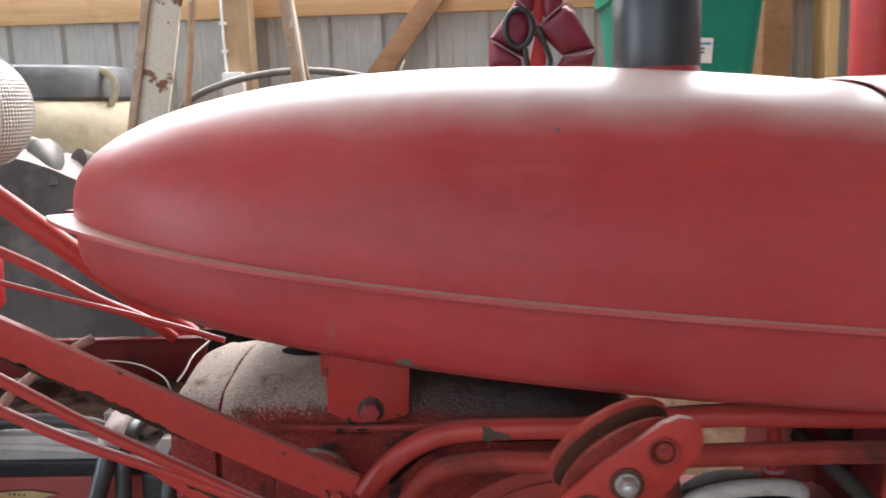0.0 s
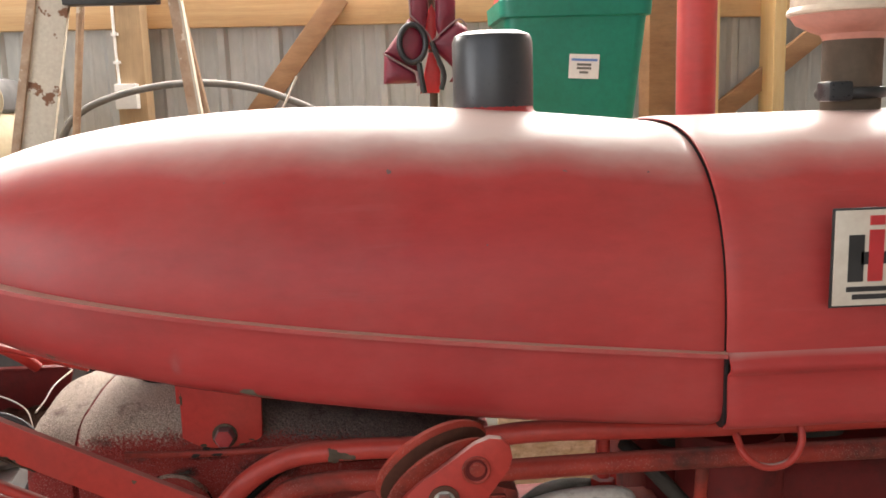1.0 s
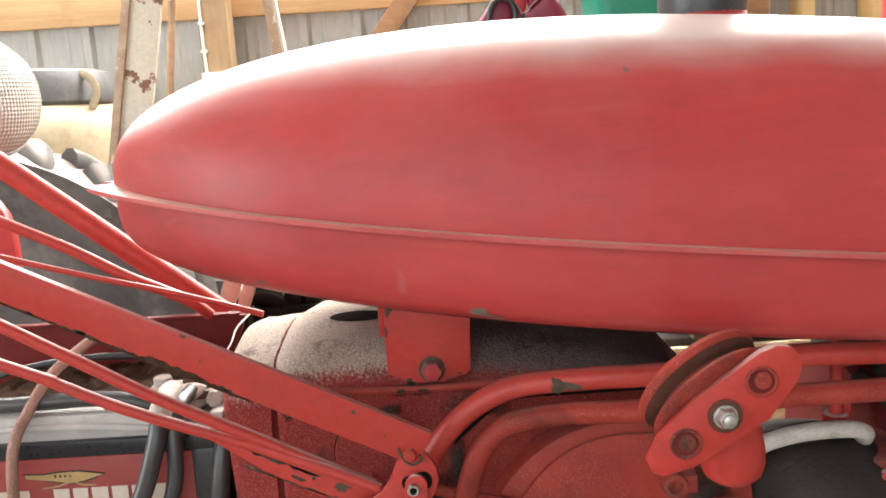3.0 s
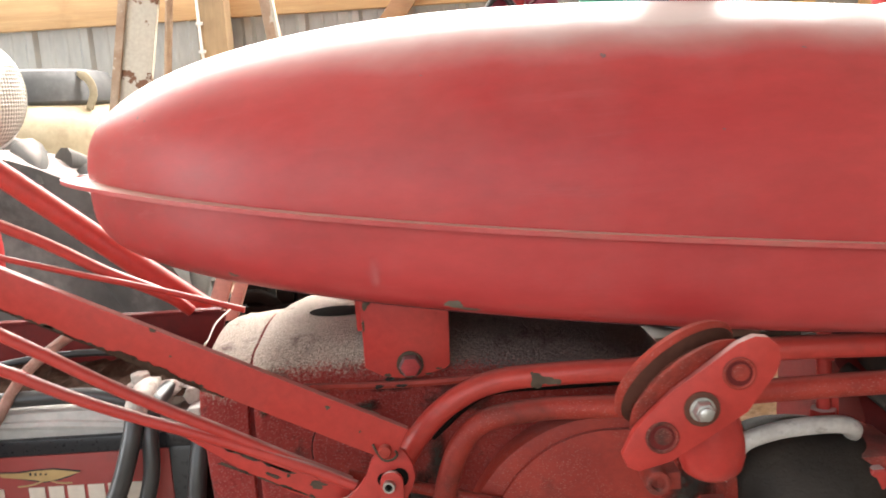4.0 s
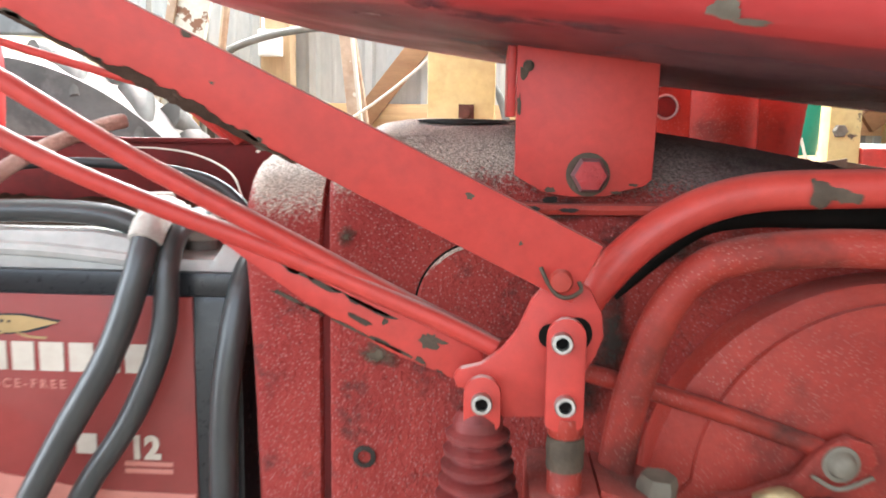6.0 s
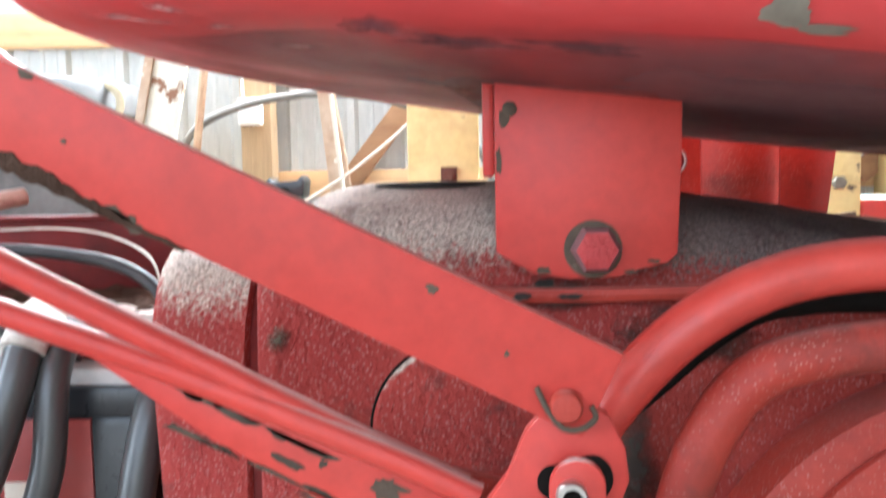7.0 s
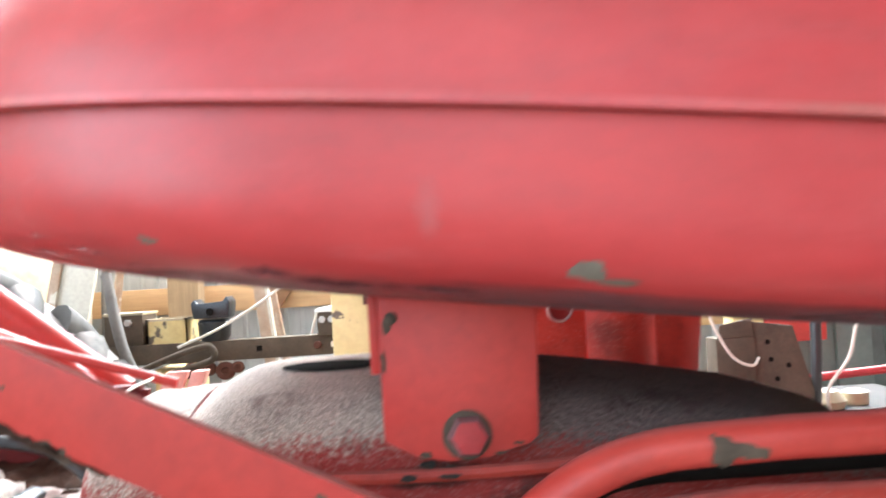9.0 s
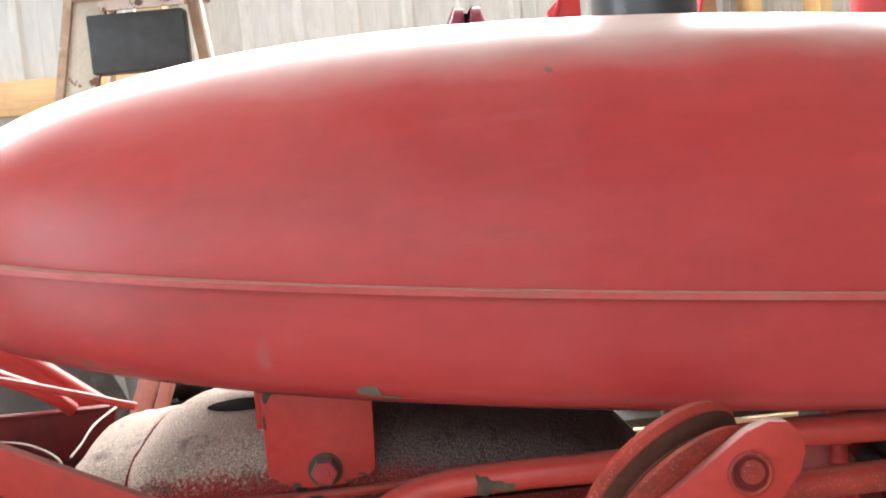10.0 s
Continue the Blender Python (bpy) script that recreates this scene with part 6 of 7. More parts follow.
for dx in (-0.28, 0.24):
    for dy in (-0.26, 0.22):
        bm = bmesh.new()
        block(bm, (-1.585 + dx, 3.24 + dy, 0.0), (-1.545 + dx, 3.28 + dy, 0.66))
        part("leg", bm, RED_DARK, drum)
bm = bmesh.new()
turned(bm, [(0.29, 0), (0.30, 0.012), (0.293, 0.08), (0.272, 0.113), (0.23, 0.122), (0, 0.128)], (-1.52, 3.23, 1.285), (0.03, 0, 1), 48)
part("tank_lid", bm, TARP, drum, "dark grey domed lid")
bm = bmesh.new()
pipe(bm, [(-1.247, 3.08, 1.26), (-1.225, 3.075, 1.305), (-1.227, 3.075, 1.34), (-1.247, 3.08, 1.368), (-1.276, 3.09, 1.38)], 0.015, 10, 5, flat=0.4)
part("lid_strap", bm, CREAM, drum, "yellowed strap over the lid")

# hose loop
bm = bmesh.new()
pipe(bm, [(-1.16, 3.4, 0.0), (-1.155, 3.4, 0.6), (-1.148, 3.4, 1.09), (-1.13, 3.4, 1.205), (-1.06, 3.4, 1.275), (-0.95, 3.4, 1.322), (-0.80, 3.4, 1.355), (-0.63, 3.4, 1.367), (-0.45, 3.4, 1.348), (-0.31, 3.4, 1.305), (-0.15, 3.4, 1.22), (-0.05, 3.4, 1.05), (-0.02, 3.4, 0.6), (0, 3.4, 0.0)], 0.014, 12, 8)
whole("hose_loop", bm, GREY_PIPE, "stiff grey hose arched before the wall", "hose")

# outlet box and conduit on the post
box_at = wall_m @ Vector((-0.967, -0.2, 1.327))
ebox = thing("outlet_box", box_at - Vector((0, 0, 0.05)), "pale outlet box on the post with its cable", "outlet box")
bm = bmesh.new()
block(bm, (box_at.x - 0.043, box_at.y - 0.05, box_at.z - 0.05), (box_at.x + 0.043, box_at.y + 0.004, box_at.z + 0.05))
part("box", bm, PAPER, ebox, bevel=0.006)
bm = bmesh.new()
pipe(bm, [(box_at.x - 0.03, box_at.y - 0.012, box_at.z + 0.04), (box_at.x - 0.035, box_at.y - 0.01, box_at.z + 0.3), (box_at.x - 0.03, box_at.y - 0.01, box_at.z + 1.2)], 0.006, 8, 4)
part("conduit", bm, PAPER, ebox)
for z in (0.13, 0.24):
    bm = bmesh.new()
    block(bm, (box_at.x - 0.046, box_at.y - 0.02, box_at.z + z), (box_at.x - 0.02, box_at.y + 0.002, box_at.z + z + 0.012))
    part("staple", bm, PAPER, ebox)

# bench with the green bin
bench = thing("workbench", (0.85, 3.05, 0.0), "rough steel and timber bench under the bin", "bench")
bm = bmesh.new()
block(bm, (0.08, 2.65, 0.915), (1.5, 3.45, 0.95))
part("bench_top", bm, LUMBER, bench, bevel=0.004)
for x in (0.12, 1.42):
    for y in (2.7, 3.36):
        bm = bmesh.new()
        block(bm, (x, y, 0.0), (x + 0.045, y + 0.045, 0.915))
        part("leg", bm, LUMBER_UP, bench)
bin_ = thing("plastic_bin", (0.735, 3.2, 0.95), "tall green plastic bin with a white sticker on the bench", "bin")
bm = bmesh.new()


def tub(bm, cx, cy, levels, r=0.05, n=6):
    rows = []
    for z, hx, hy in levels:
        ring = []
        for sx, sy, a0 in ((1, -1, -90), (1, 1, 0), (-1, 1, 90), (-1, -1, 180)):
            for i in range(n + 1):
                a = radians(a0 + 90 * i / n)
                ring.append(bm.verts.new((cx + sx * (hx - r) + r * math.cos(a), cy + sy * (hy - r) + r * math.sin(a), z)))
        rows.append(ring)
    k = len(rows[0])
    for a, b in zip(rows, rows[1:]):
        for i in range(k):
            bm.faces.new((a[i], a[(i + 1) % k], b[(i + 1) % k], b[i]))
    bm.faces.new(rows[0][::-1])
    bm.faces.new(rows[-1])


tub(bm, 0.742, 3.2, [(0.95, 0.185, 0.16), (1.54, 0.248, 0.205), (1.545, 0.262, 0.215), (1.60, 0.266, 0.22), (1.605, 0.26, 0.21), (1.60, 0.25, 0.2), (1.4, 0.225, 0.18)])
tubob = part("tub", bm, GREEN, bin_)
bm = bmesh.new()
block(bm, (-0.052, -0.002, -0.041), (0.052, 0.0, 0.041), Matrix.Translation((0.765, 3.003, 1.375)) @ pose(0, 0, 0, 4, 3, 0))
st = part("sticker", bm, PAPER, bin_, "white paper sticker")
for z, w, mat in ((0.022, 0.09, BLUE_INK), (0.006, 0.05, GREY_PIPE), (-0.006, 0.05, GREY_PIPE), (-0.02, 0.03, GREY_PIPE)):
    bm = bmesh.new()
    block(bm, (-w / 2, -0.0035, z - 0.004), (w / 2, -0.001, z + 0.004), Matrix.Translation((0.765, 3.003, 1.375)) @ pose(0, 0, 0, 4, 3, 0))
    part("sticker_bar", bm, mat, st)

for lo, hi in (((0.488, 1.585), (0.560, 1.742)), ((0.990, 1.585), (1.034, 1.742))):
    bm = bmesh.new()
    for k in range(2):
        y = 3.02 + 0.2 * k
        slab(bm, [(lo[0], lo[1]), (lo[0] + 0.006, lo[1]), (hi[0] + 0.004, hi[1] - 0.01), (hi[0], hi[1]), (hi[0] - 0.012, hi[1] - 0.006)], y, y + 0.196)
    part("lid_flap", bm, INK_RED, bin_, "red lid flap standing open", bevel=0.002)
bm = bmesh.new()
slab(bm, [(0.512, 1.66), (0.512, 1.70), (0.556, 1.742), (0.622, 1.742), (0.622, 1.66)], 3.03, 3.036)
part("lid_flap", bm, INK_RED, bin_, "red lid flap standing open", bevel=0.001)

# padded crimson harness with pale piping, hung on a stand by the bin
vest = thing("padded_harness", (0.25, 3.04, 0.95), "dark crimson padded harness with pale piping and a black ring", "harness")
CRIMSON_PAD = surface("dark_crimson_padding", (0.12, 0.008, 0.024), (0.19, 0.014, 0.034), 0.45, big=14, small=120, bump=0.2, dust=0.4)
PIPING = surface("pale_piping", (0.22, 0.14, 0.15), (0.32, 0.22, 0.22), 0.6, big=30, small=200, bump=0.1)


def pad(outline, y, puff, mat, name="pad"):
    """A padded panel: a flat back, a front that swells towards its middle, a rounded rim."""
    bm = bmesh.new()
    cx, cz = sum(p[0] for p in outline) / len(outline), sum(p[1] for p in outline) / len(outline)
    fine = []
    for p, q in zip(outline, outline[1:] + outline[:1]):
        fine += [(p[0] + (q[0] - p[0]) * k / 4, p[1] + (q[1] - p[1]) * k / 4) for k in range(4)]
    rings = []
    for u, dy in ((1.0, 0.03), (1.0, 0.008), (0.97, 0.0), (0.8, -0.6 * puff), (0.45, -puff)):
        rings.append([bm.verts.new((cx + (x - cx) * u, y + dy, cz + (z - cz) * u)) for x, z in fine])
    for a, c in zip(rings, rings[1:]):
        for k in range(len(a)):
            bm.faces.new((a[k], a[(k + 1) % len(a)], c[(k + 1) % len(a)], c[k]))
    bm.faces.new(rings[0][::-1])
    bm.faces.new(rings[-1])
    return part(name, bm, mat, vest, angle=50)


def piping(line, y, r=0.003):
    bm = bmesh.new()
    pipe(bm, [(x, y, z) for x, z in line], r, 8, 3)
    part("piping", bm, PIPING, vest, "pale piping")


pad([(0.078, 1.335), (0.084, 1.431), (0.187, 1.368), (0.192, 1.335)], 3.0, 0.02, CRIMSON_PAD)
pad([(0.084, 1.438), (0.172, 1.552), (0.233, 1.492), (0.194, 1.374)], 3.01, 0.012, CRIMSON_PAD)
pad([(0.176, 1.552), (0.176, 1.66), (0.206, 1.73), (0.238, 1.73), (0.236, 1.56), (0.222, 1.50)], 3.0, 0.015, CRIMSON_PAD)
pad([(0.262, 1.73), (0.292, 1.73), (0.33, 1.60), (0.328, 1.53), (0.275, 1.48), (0.262, 1.52)], 3.0, 0.015, CRIMSON_PAD)
pad([(0.244, 1.466), (0.334, 1.536), (0.364, 1.517), (0.433, 1.394), (0.328, 1.372), (0.263, 1.438)], 3.0, 0.02, CRIMSON_PAD)
pad([(0.302, 1.335), (0.326, 1.37), (0.433, 1.384), (0.421, 1.335)], 2.99, 0.02, CRIMSON_PAD)
pad([(0.203, 1.30), (0.236, 1.437), (0.25, 1.437), (0.275, 1.372), (0.27, 1.30)], 3.035, 0.004, INK_RED, "red_lining")
pad([(0.232, 1.45), (0.226, 1.55), (0.25, 1.60), (0.272, 1.55), (0.256, 1.45)], 3.035, 0.004, INK_RED, "red_lining")
for line in ([(0.080, 1.436), (0.13, 1.405), (0.189, 1.370)], [(0.178, 1.556), (0.205, 1.53), (0.238, 1.49), (0.246, 1.462)], [(0.242, 1.466), (0.29, 1.508), (0.340, 1.542), (0.366, 1.518)], [(0.433, 1.390), (0.38, 1.380), (0.328, 1.371)], [(0.176, 1.555), (0.176, 1.66), (0.206, 1.732)]):
    piping(line, 2.992)
piping([(0.19, 1.372), (0.196, 1.35), (0.196, 1.325)], 2.985, 0.006)
bm = bmesh.new()
pipe(bm, [(0.180 + 0.044 * math.cos(2 * math.pi * i / 18), 2.985, 1.465 + 0.062 * math.sin(2 * math.pi * i / 18)) for i in range(19)], 0.010, 10, 2)
part("ring", bm, BLACK_PLASTIC, vest, "black plastic ring")
bm = bmesh.new()
pipe(bm, [(0.244, 2.99, 1.47), (0.262, 2.985, 1.42), (0.283, 2.985, 1.36), (0.272, 2.985, 1.31)], 0.009, 8, 5)
pipe(bm, [(0.200, 2.985, 1.40), (0.206, 2.985, 1.35), (0.214, 2.985, 1.30)], 0.010, 8, 5)
part("strap", bm, BLACK_RUBBER, vest, "black webbing strap")
bm = bmesh.new()
pipe(bm, [(0.25, 3.06, 0.95), (0.25, 3.06, 1.4), (0.25, 3.05, 1.72)], 0.014, 10, 3)
turned(bm, [(0.10, 0.0), (0.10, 0.012), (0.03, 0.02), (0.014, 0.03)], (0.25, 3.06, 0.95), (0, 0, 1), 28)
part("stand", bm, BROWN_STEEL, vest, "dark steel stand")
bm = bmesh.new()
slab(bm, [(0.222, 1.66), (0.240, 1.66), (0.272, 1.742), (0.262, 1.735), (0.25, 1.715), (0.244, 1.72)], 3.03, 3.036)
part("loose_flap", bm, FLAT_BLACK, vest, "loose dark flap")

# yellow machine plate seen under the tank
yel = thing("yellow_machine", (-0.15, 1.85, 0.0), "worn yellow machine frame standing behind the tractor", "machine")
bm = bmesh.new()
block(bm, (-0.206, 1.80, 0.0), (-0.086, 1.86, 1.215))
part("panel", bm, YELLOW, yel, bevel=0.004)
bm = bmesh.new()
block(bm, (-0.150, 1.790, 1.05), (-0.123, 1.80, 1.077))
hexagon(bm, (-0.137, 1.790, 1.063), (0, -1, 0), 0.018, 0.010)
part("bolt", bm, GROOVE, yel)
yel2 = thing("yellow_post", (0.65, 2.2, 0.0), "worn yellow post with bolted red blocks", "machine")
bm = bmesh.new()
slab(bm, [(0.63, 0.0), (0.708, 0.0), (0.708, 1.16), (0.64, 1.16)], 2.2, 2.26)
part("upright", bm, YELLOW, yel2, bevel=0.004)
bm = bmesh.new()
block(bm, (0.71, 2.19, 0.955), (0.77, 2.25, 1.0))
block(bm, (0.71, 2.20, 0.90), (0.85, 2.26, 0.955))
part("side_block", bm, RED_BAR, yel2, bevel=0.006)
for x, z in ((0.66, 1.035),):
    bm = bmesh.new()
    hexagon(bm, (x, 2.2, z), (0, -1, 0), 0.026, 0.016)
    part("bolt", bm, CHIP, yel2)

# implement frame on the floor behind
imp = thing("implement_frame", (-0.5, 2.4, 0.0), "dark brown drilled steel implement frame with clutter on it", "implement")
bm = bmesh.new()
block(bm, (-0.95, 2.40, 0.919), (-0.205, 2.406, 0.967))
block(bm, (-0.95, 2.406, 0.919), (-0.205, 2.46, 0.925))
block(bm, (-0.95, 2.406, 0.961), (-0.205, 2.46, 0.967))
beam = part("beam", bm, BROWN_STEEL, imp, bevel=0.001)
# Hole fills: pale ones paint brightness seen through, black ones the shade inside.
for x, mat_hole in ((-0.262, CORD), (-0.222, CORD), (-0.80, FLAT_BLACK), (-0.44, FLAT_BLACK)):
    bm = bmesh.new()
    block(bm, (x - 0.0065, 2.3985, 0.937), (x + 0.0065, 2.4005, 0.950))
    part("square_hole", bm, mat_hole, beam)
bm = bmesh.new()
hexagon(bm, (-0.300, 2.40, 0.944), (0, -1, 0), 0.018, 0.012)
part("bolt", bm, GROOVE, beam)
for x in (-0.9, -0.26):
    bm = bmesh.new()
    block(bm, (x, 2.41, 0.0), (x + 0.05, 2.45, 0.92))
    part("leg", bm, RED_DARK, imp)
bm = bmesh.new()
block(bm, (-0.204, 2.398, 0.928), (-0.150, 2.404, 1.000))
slotted = part("slotted_plate", bm, BROWN_STEEL, imp, "brown slotted steel plate", bevel=0.001)
for k in range(3):
    bm = bmesh.new()
    block(bm, (-0.196 + 0.014 * k, 2.3965, 0.957), (-0.187 + 0.014 * k, 2.3985, 0.962))
    part("slot", bm, FLAT_BLACK, slotted)
bm = bmesh.new()
block(bm, (-0.194, 2.392, 1.001), (-0.158, 2.404, 1.075))
hexagon(bm, (-0.177, 2.392, 1.04), (0, -1, 0), 0.014, 0.006)
part("tan_plate", bm, TAN, imp, "tan plate with a bolt", bevel=0.002)
bm = bmesh.new()
block(bm, (-0.296, 2.37, 0.967), (-0.249, 2.44, 1.022))
bearing = part("bearing_block", bm, BROWN_STEEL, imp, "dark bearing block with two bright bolts", bevel=0.003)
bm = bmesh.new()
slab(bm, [(-0.300, 1.0225), (-0.300, 1.030), (-0.262, 1.036), (-0.246, 1.036), (-0.246, 1.0225)], 2.365, 2.44)
part("cover_strip", bm, PAPER, bearing, "pale cover strip", bevel=0.001)
for x in (-0.284, -0.262):
    bm = bmesh.new()
    hexagon(bm, (x, 2.37, 1.005), (0, -1, 0), 0.015, 0.009)
    part("bolt", bm, LEAD, bearing)
bm = bmesh.new()
pipe(bm, [(-0.312, 2.38, 0.97), (-0.303, 2.375, 1.0), (-0.292, 2.37, 1.03)], 0.003, 8, 3)
part("wire", bm, CORD, bearing)
# dark box and yellow crate lying across the beam
junction = thing("junction_box", (-0.755, 2.45, 0.967), "dark brown steel box with a pale lid edge on the frame", "box")
bm = bmesh.new()
block(bm, (-0.805, 2.40, 0.967), (-0.715, 2.52, 1.040))
part("body", bm, BROWN_STEEL, junction, bevel=0.002)
bm = bmesh.new()
block(bm, (-0.808, 2.397, 1.040), (-0.712, 2.523, 1.046))
part("lid", bm, CREAM, junction, bevel=0.001)
bm = bmesh.new()
hexagon(bm, (-0.748, 2.40, 1.022), (0, -1, 0), 0.016, 0.01)
part("bolt", bm, LEAD, junction)
crate = thing("yellow_crate", (-0.66, 2.46, 0.967), "worn yellow steel crate with a pale rim on the frame", "crate")
bm = bmesh.new()
tub_walls = ((-0.708, 2.41, -0.612, 2.414), (-0.708, 2.526, -0.612, 2.53), (-0.708, 2.41, -0.704, 2.53), (-0.616, 2.41, -0.612, 2.53))
for x0, y0, x1, y1 in tub_walls:
    block(bm, (x0, y0, 0.967), (x1, y1, 1.022))
part("wall", bm, YELLOW, crate)
bm = bmesh.new()
for x0, y0, x1, y1 in tub_walls:
    block(bm, (x0 - 0.002, y0 - 0.002, 1.022), (x1 + 0.002, y1 + 0.002, 1.027))
part("rim", bm, CREAM, crate)
bm = bmesh.new()
block(bm, (-0.704, 2.414, 0.967), (-0.616, 2.526, 0.972))
part("bottom", bm, YELLOW, crate)
bm = bmesh.new()
block(bm, (-0.70, 2.43, 0.80), (-0.60, 2.56, 0.905))
part("lower_box", bm, YELLOW, imp, "worn yellow box under the beam", bevel=0.004)
for x, z, r in ((-0.605, 0.897, 0.02), (-0.565, 0.90, 0.017), (-0.525, 0.893, 0.022), (-0.495, 0.90, 0.014)):
    bm = bmesh.new()
    turned(bm, [(r, 0), (r, 0.03), (r * 0.7, 0.034), (r * 0.4, 0.034), (r * 0.36, 0.028), (0, 0.028)], (x, 2.42, z), (0.1, -1, 0.1), 18)
    part("clamp_ring", bm, GROOVE, imp, "rusty clamp ring")
winch = thing("hand_winch", (-0.55, 2.43, 0.967), "small black winch with a forked top plate on the frame", "winch")
bm = bmesh.new()
turned(bm, [(0.030, 0.0), (0.038, 0.010), (0.040, 0.045), (0.034, 0.052)], (-0.55, 2.43, 0.967), (0, 0, 1), 24)
part("drum", bm, BLACK_PLASTIC, winch)
bm = bmesh.new()
slab(bm, [(-0.592, 1.022), (-0.508, 1.022), (-0.503, 1.060), (-0.512, 1.074), (-0.520, 1.062), (-0.580, 1.058), (-0.588, 1.070), (-0.597, 1.058)], 2.39, 2.47)
part("top_plate", bm, BLACK_PLASTIC, winch, "black forked top plate", bevel=0.004)
bm = bmesh.new()
turned(bm, [(0.009, 0), (0.009, 0.006), (0, 0.007)], (-0.55, 2.388, 1.038), (0, -1, 0), 16)
part("bolt", bm, FLAT_BLACK, winch)
for pts, r in (([(-0.62, 2.35, 0.96), (-0.52, 2.35, 1.0), (-0.40, 2.35, 1.07), (-0.27, 2.35, 1.17), (-0.2, 2.36, 1.25), (-0.15, 2.38, 1.35)], 0.0034),):
    bm = bmesh.new()
    pipe(bm, pts, r, 8, 6)
    whole("cord", bm, CORD, "pale cord slung between the machines", "cord", "loose cords")

# small engine and oddments standing between the machines
eng = thing("small_engine", (0.52, 1.8, 0.0), "greasy small engine with a finned cylinder on a skid", "engine")
bm = bmesh.new()
block(bm, (0.34, 1.64, 0.0), (0.84, 1.96, 0.74))
block(bm, (0.56, 1.66, 0.74), (0.82, 1.94, 0.84))
part("crankcase", bm, GREASE, eng, bevel=0.02)
bm = bmesh.new()
prof = []
for i in range(9):
    z = 0.012 * i
    prof += [(0.062, z), (0.062, z + 0.004), (0.046, z + 0.005), (0.046, z + 0.011)]
turned(bm, prof + [(0.04, 0.115), (0, 0.12)], (0.41, 1.74, 0.74), (0.25, 0, 1), 28)
part("finned_cylinder", bm, TARP, eng, "dusty finned cylinder")
bm = bmesh.new()
block(bm, (0.47, 1.65, 0.765), (0.545, 1.74, 0.805))
part("fuel_can", bm, GREEN, eng, "green fuel tank", bevel=0.012)
bm = bmesh.new()
turned(bm, [(0.03, 0), (0.034, 0.012), (0.022, 0.028), (0, 0.03)], (0.60, 1.70, 0.84), (0, 0, 1), 20)
turned(bm, [(0.022, 0), (0.022, 0.02), (0.01, 0.025)], (0.66, 1.72, 0.84), (0, 0, 1), 20)
part("cap", bm, CREAM, eng, "cream plastic cap")
# Added sheet, coloured like sunlit ground showing through the gap below the tubes.
bm = bmesh.new()
block(bm, (0.28, 1.584, 0.0), (0.74, 1.597, 0.735))
whole("ground_standin_sheet", bm, GROUND_TAN, "made-up tan sheet standing in for sunlit ground past the engine", "board", bevel=0.001)
brk = thing("drilled_bracket", (0.47, 1.60, 0.74), "rusty brown drilled steel bracket with a tan box", "bracket")
bm = bmesh.new()
slab(bm, [(0.452, 0.74), (0.545, 0.74), (0.542, 0.885), (0.515, 0.985), (0.448, 0.995)], 1.606, 1.612)
plate = part("plate", bm, BROWN_STEEL, brk, bevel=0.001)
for x, z in ((0.474, 0.962), (0.478, 0.935), (0.505, 0.925), (0.486, 0.905)):
    bm = bmesh.new()
    turned(bm, [(0.004, 0), (0.004, 0.0006)], (x, 1.6062, z), (0, -1, 0), 14)
    part("hole", bm, FLAT_BLACK, plate)
bm = bmesh.new()
block(bm, (0.392, 1.60, 0.905), (0.452, 1.65, 0.972))
block(bm, (0.415, 1.61, 0.74), (0.452, 1.64, 0.905))
part("box", bm, BROWN_STEEL, brk, bevel=0.004)
bm = bmesh.new()
slab(bm, [(0.396, 0.972), (0.45, 0.972), (0.45, 1.0), (0.40, 0.992)], 1.60, 1.606)
part("tab", bm, BROWN_STEEL, brk, bevel=0.001)
bm = bmesh.new()
pipe(bm, [(0.557, 1.62, 1.10), (0.552, 1.61, 0.98), (0.548, 1.61, 0.90), (0.552, 1.63, 0.843)], 0.0085, 12, 6)
whole("rubber_hose", bm, BLACK_RUBBER, "short black rubber hose standing on the engine", "hose")
bm = bmesh.new()
pipe(bm, [(0.63, 1.58, 1.10), (0.60, 1.58, 0.98), (0.586, 1.58, 0.934), (0.553, 1.58, 0.892), (0.56, 1.60, 0.86), (0.575, 1.62, 0.8435)], 0.0028, 8, 6)
whole("cord", bm, CORD, "pale cord hanging over the engine", "cord", "loose cords")
bm = bmesh.new()
pipe(bm, [(0.56, 2.1, 0.80), (0.80, 2.1, 0.835), (1.2, 2.1, 0.85)], 0.009, 10, 3)
cab = thing("steel_cabinet", (1.05, 2.45, 0.0), "grey-green steel cabinet with ribbed front", "cabinet")
part("rail", bm, INK_RED, cab, "thin red rail")
bm = bmesh.new()
block(bm, (0.78, 2.32, 0.0), (1.55, 2.60, 1.0))
part("carcass", bm, CABINET, cab, bevel=0.006)
for k in range(6):
    bm = bmesh.new()
    block(bm, (0.80 + 0.12 * k, 2.305, 0.05), (0.80 + 0.12 * k + (0.085 if k % 2 else 0.05), 2.32, 0.97))
    part("rib", bm, CABINET, cab, bevel=0.004)
# odds and ends behind the levers
bm = bmesh.new()
pipe(bm, [(-0.705, 2.3, 0.91), (-0.615, 2.3, 0.944), (-0.55, 2.3, 0.962), (-0.530, 2.3, 0.958), (-0.525, 2.3, 0.940), (-0.545, 2.32, 0.925), (-0.64, 2.36, 0.90)], 0.0075, 10, 6)
part("bent_handle", bm, BROWN_STEEL, imp, "brown bent bar handle")
bm = bmesh.new()
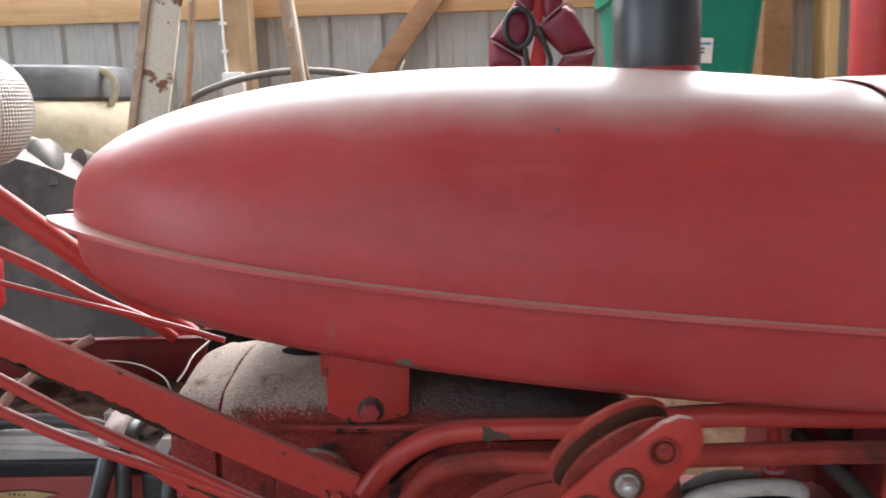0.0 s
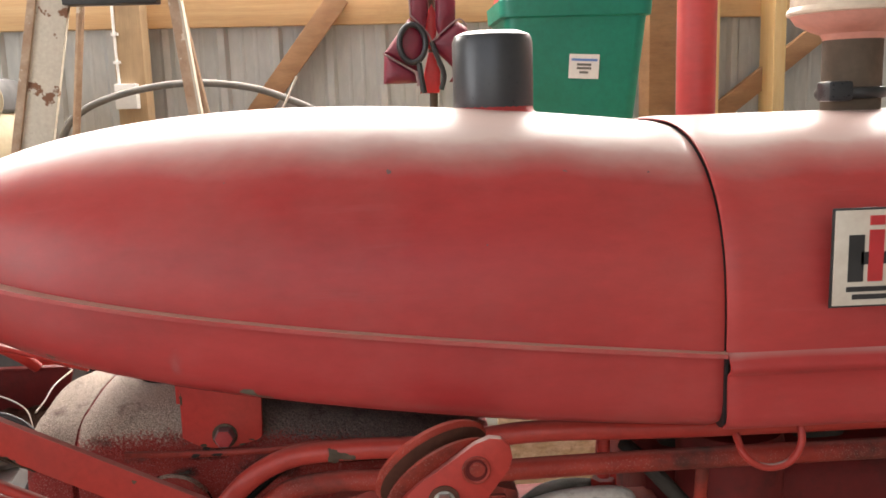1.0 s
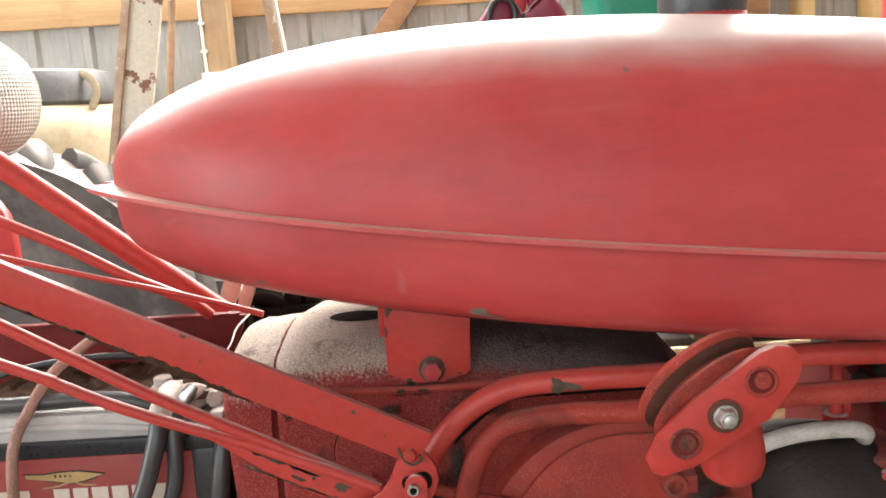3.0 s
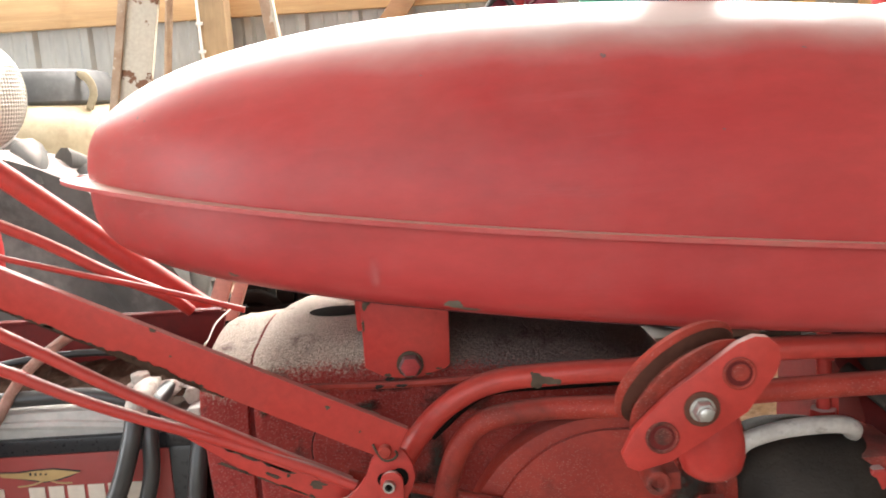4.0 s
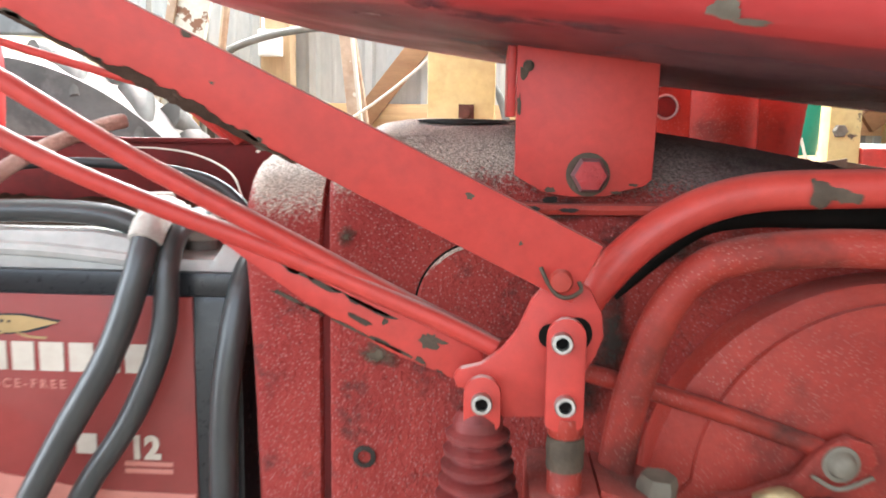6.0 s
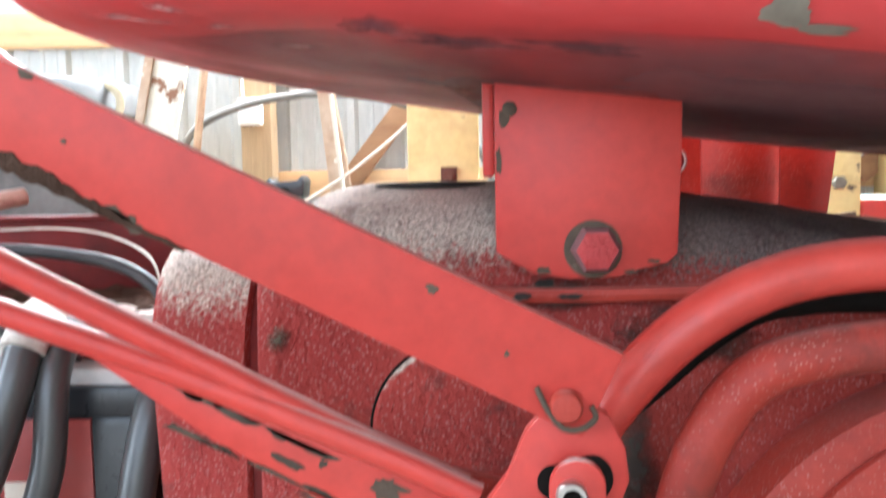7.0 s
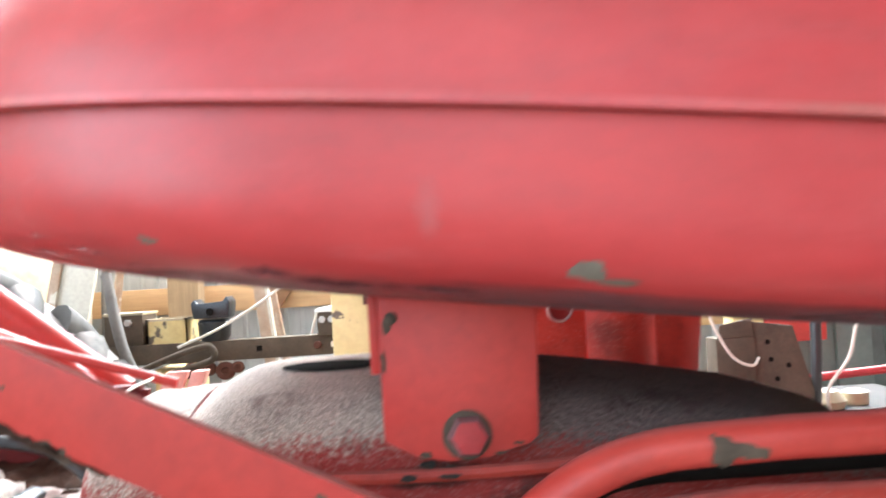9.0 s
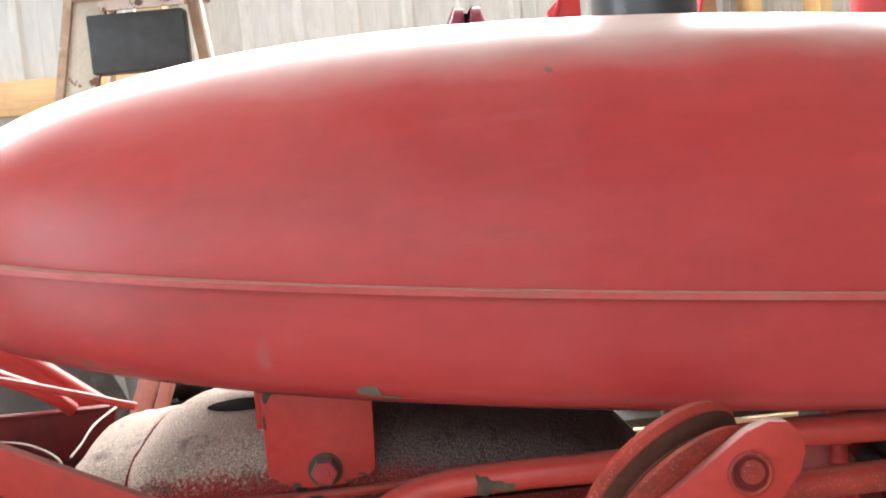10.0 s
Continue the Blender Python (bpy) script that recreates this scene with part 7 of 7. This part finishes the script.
pipe(bm, [(-0.775, 2.34, 1.14), (-0.743, 2.32, 0.992), (-0.716, 2.32, 0.913), (-0.68, 2.38, 0.80)], 0.013, 10, 4)
part("support_tube", bm, SUPPORT, imp, "grey-brown support tube")
clutter = thing("gearbox", (-0.37, 1.55, 0.0), "black greasy gearbox with a slanting faded orange frame", "machine")
bm = bmesh.new()
block(bm, (-0.46, 1.50, 0.0), (-0.26, 1.66, 0.82))
block(bm, (-0.40, 1.52, 0.82), (-0.26, 1.62, 0.875))
block(bm, (-0.385, 1.53, 0.875), (-0.345, 1.60, 0.925))
block(bm, (-0.33, 1.53, 0.875), (-0.30, 1.60, 0.90))
hexagon(bm, (-0.365, 1.55, 0.925), (0.1, -0.2, 1), 0.03, 0.02)
hexagon(bm, (-0.285, 1.55, 0.875), (0.1, -0.2, 1), 0.03, 0.025)
for x, z in ((-0.44, 0.78), (-0.40, 0.845), (-0.345, 0.81), (-0.30, 0.785)):
    hexagon(bm, (x, 1.502, z), (0, -1, 0), 0.035, 0.03)
pipe(bm, [(-0.43, 1.54, 0.82), (-0.41, 1.52, 0.88), (-0.36, 1.52, 0.895), (-0.32, 1.54, 0.86)], 0.012, 10, 5)
part("lumpy_case", bm, FLAT_BLACK, clutter, bevel=0.008)
for k, (x0, x1) in enumerate(((-0.442, -0.412), (-0.405, -0.385))):
    bm = bmesh.new()
    slab(bm, [(x0, 0.87), (x1, 0.87), (x1 + 0.045, 0.985), (x0 + 0.045, 0.985)], 1.46 - 0.01 * k, 1.475)
    part("frame", bm, ORANGE, clutter, "faded orange frame", bevel=0.002)
bm = bmesh.new()
block(bm, (-0.44, 1.462, 0.80), (-0.38, 1.505, 0.875))
part("frame_foot", bm, FLAT_BLACK, clutter, bevel=0.004)
bm = bmesh.new()
pipe(bm, [(-0.315, 0.745, 1.034), (-0.285, 0.742, 1.0345), (-0.258, 0.738, 1.031), (-0.236, 0.730, 1.022), (-0.226, 0.718, 1.010), (-0.224, 0.710, 1.000)], 0.0006, 6, 6)
whole("thin_wire", bm, CORD, "thin pale wire arched over the battery", "wire")
bm = bmesh.new()
pipe(bm, [(0.373, 1.585, 1.03), (0.385, 1.58, 0.99), (0.41, 1.58, 0.945), (0.44, 1.585, 0.93), (0.455, 1.595, 0.94)], 0.0022, 8, 6)
whole("cord", bm, CORD, "thin pale cord hooked over the drilled bracket", "cord", "loose cords")
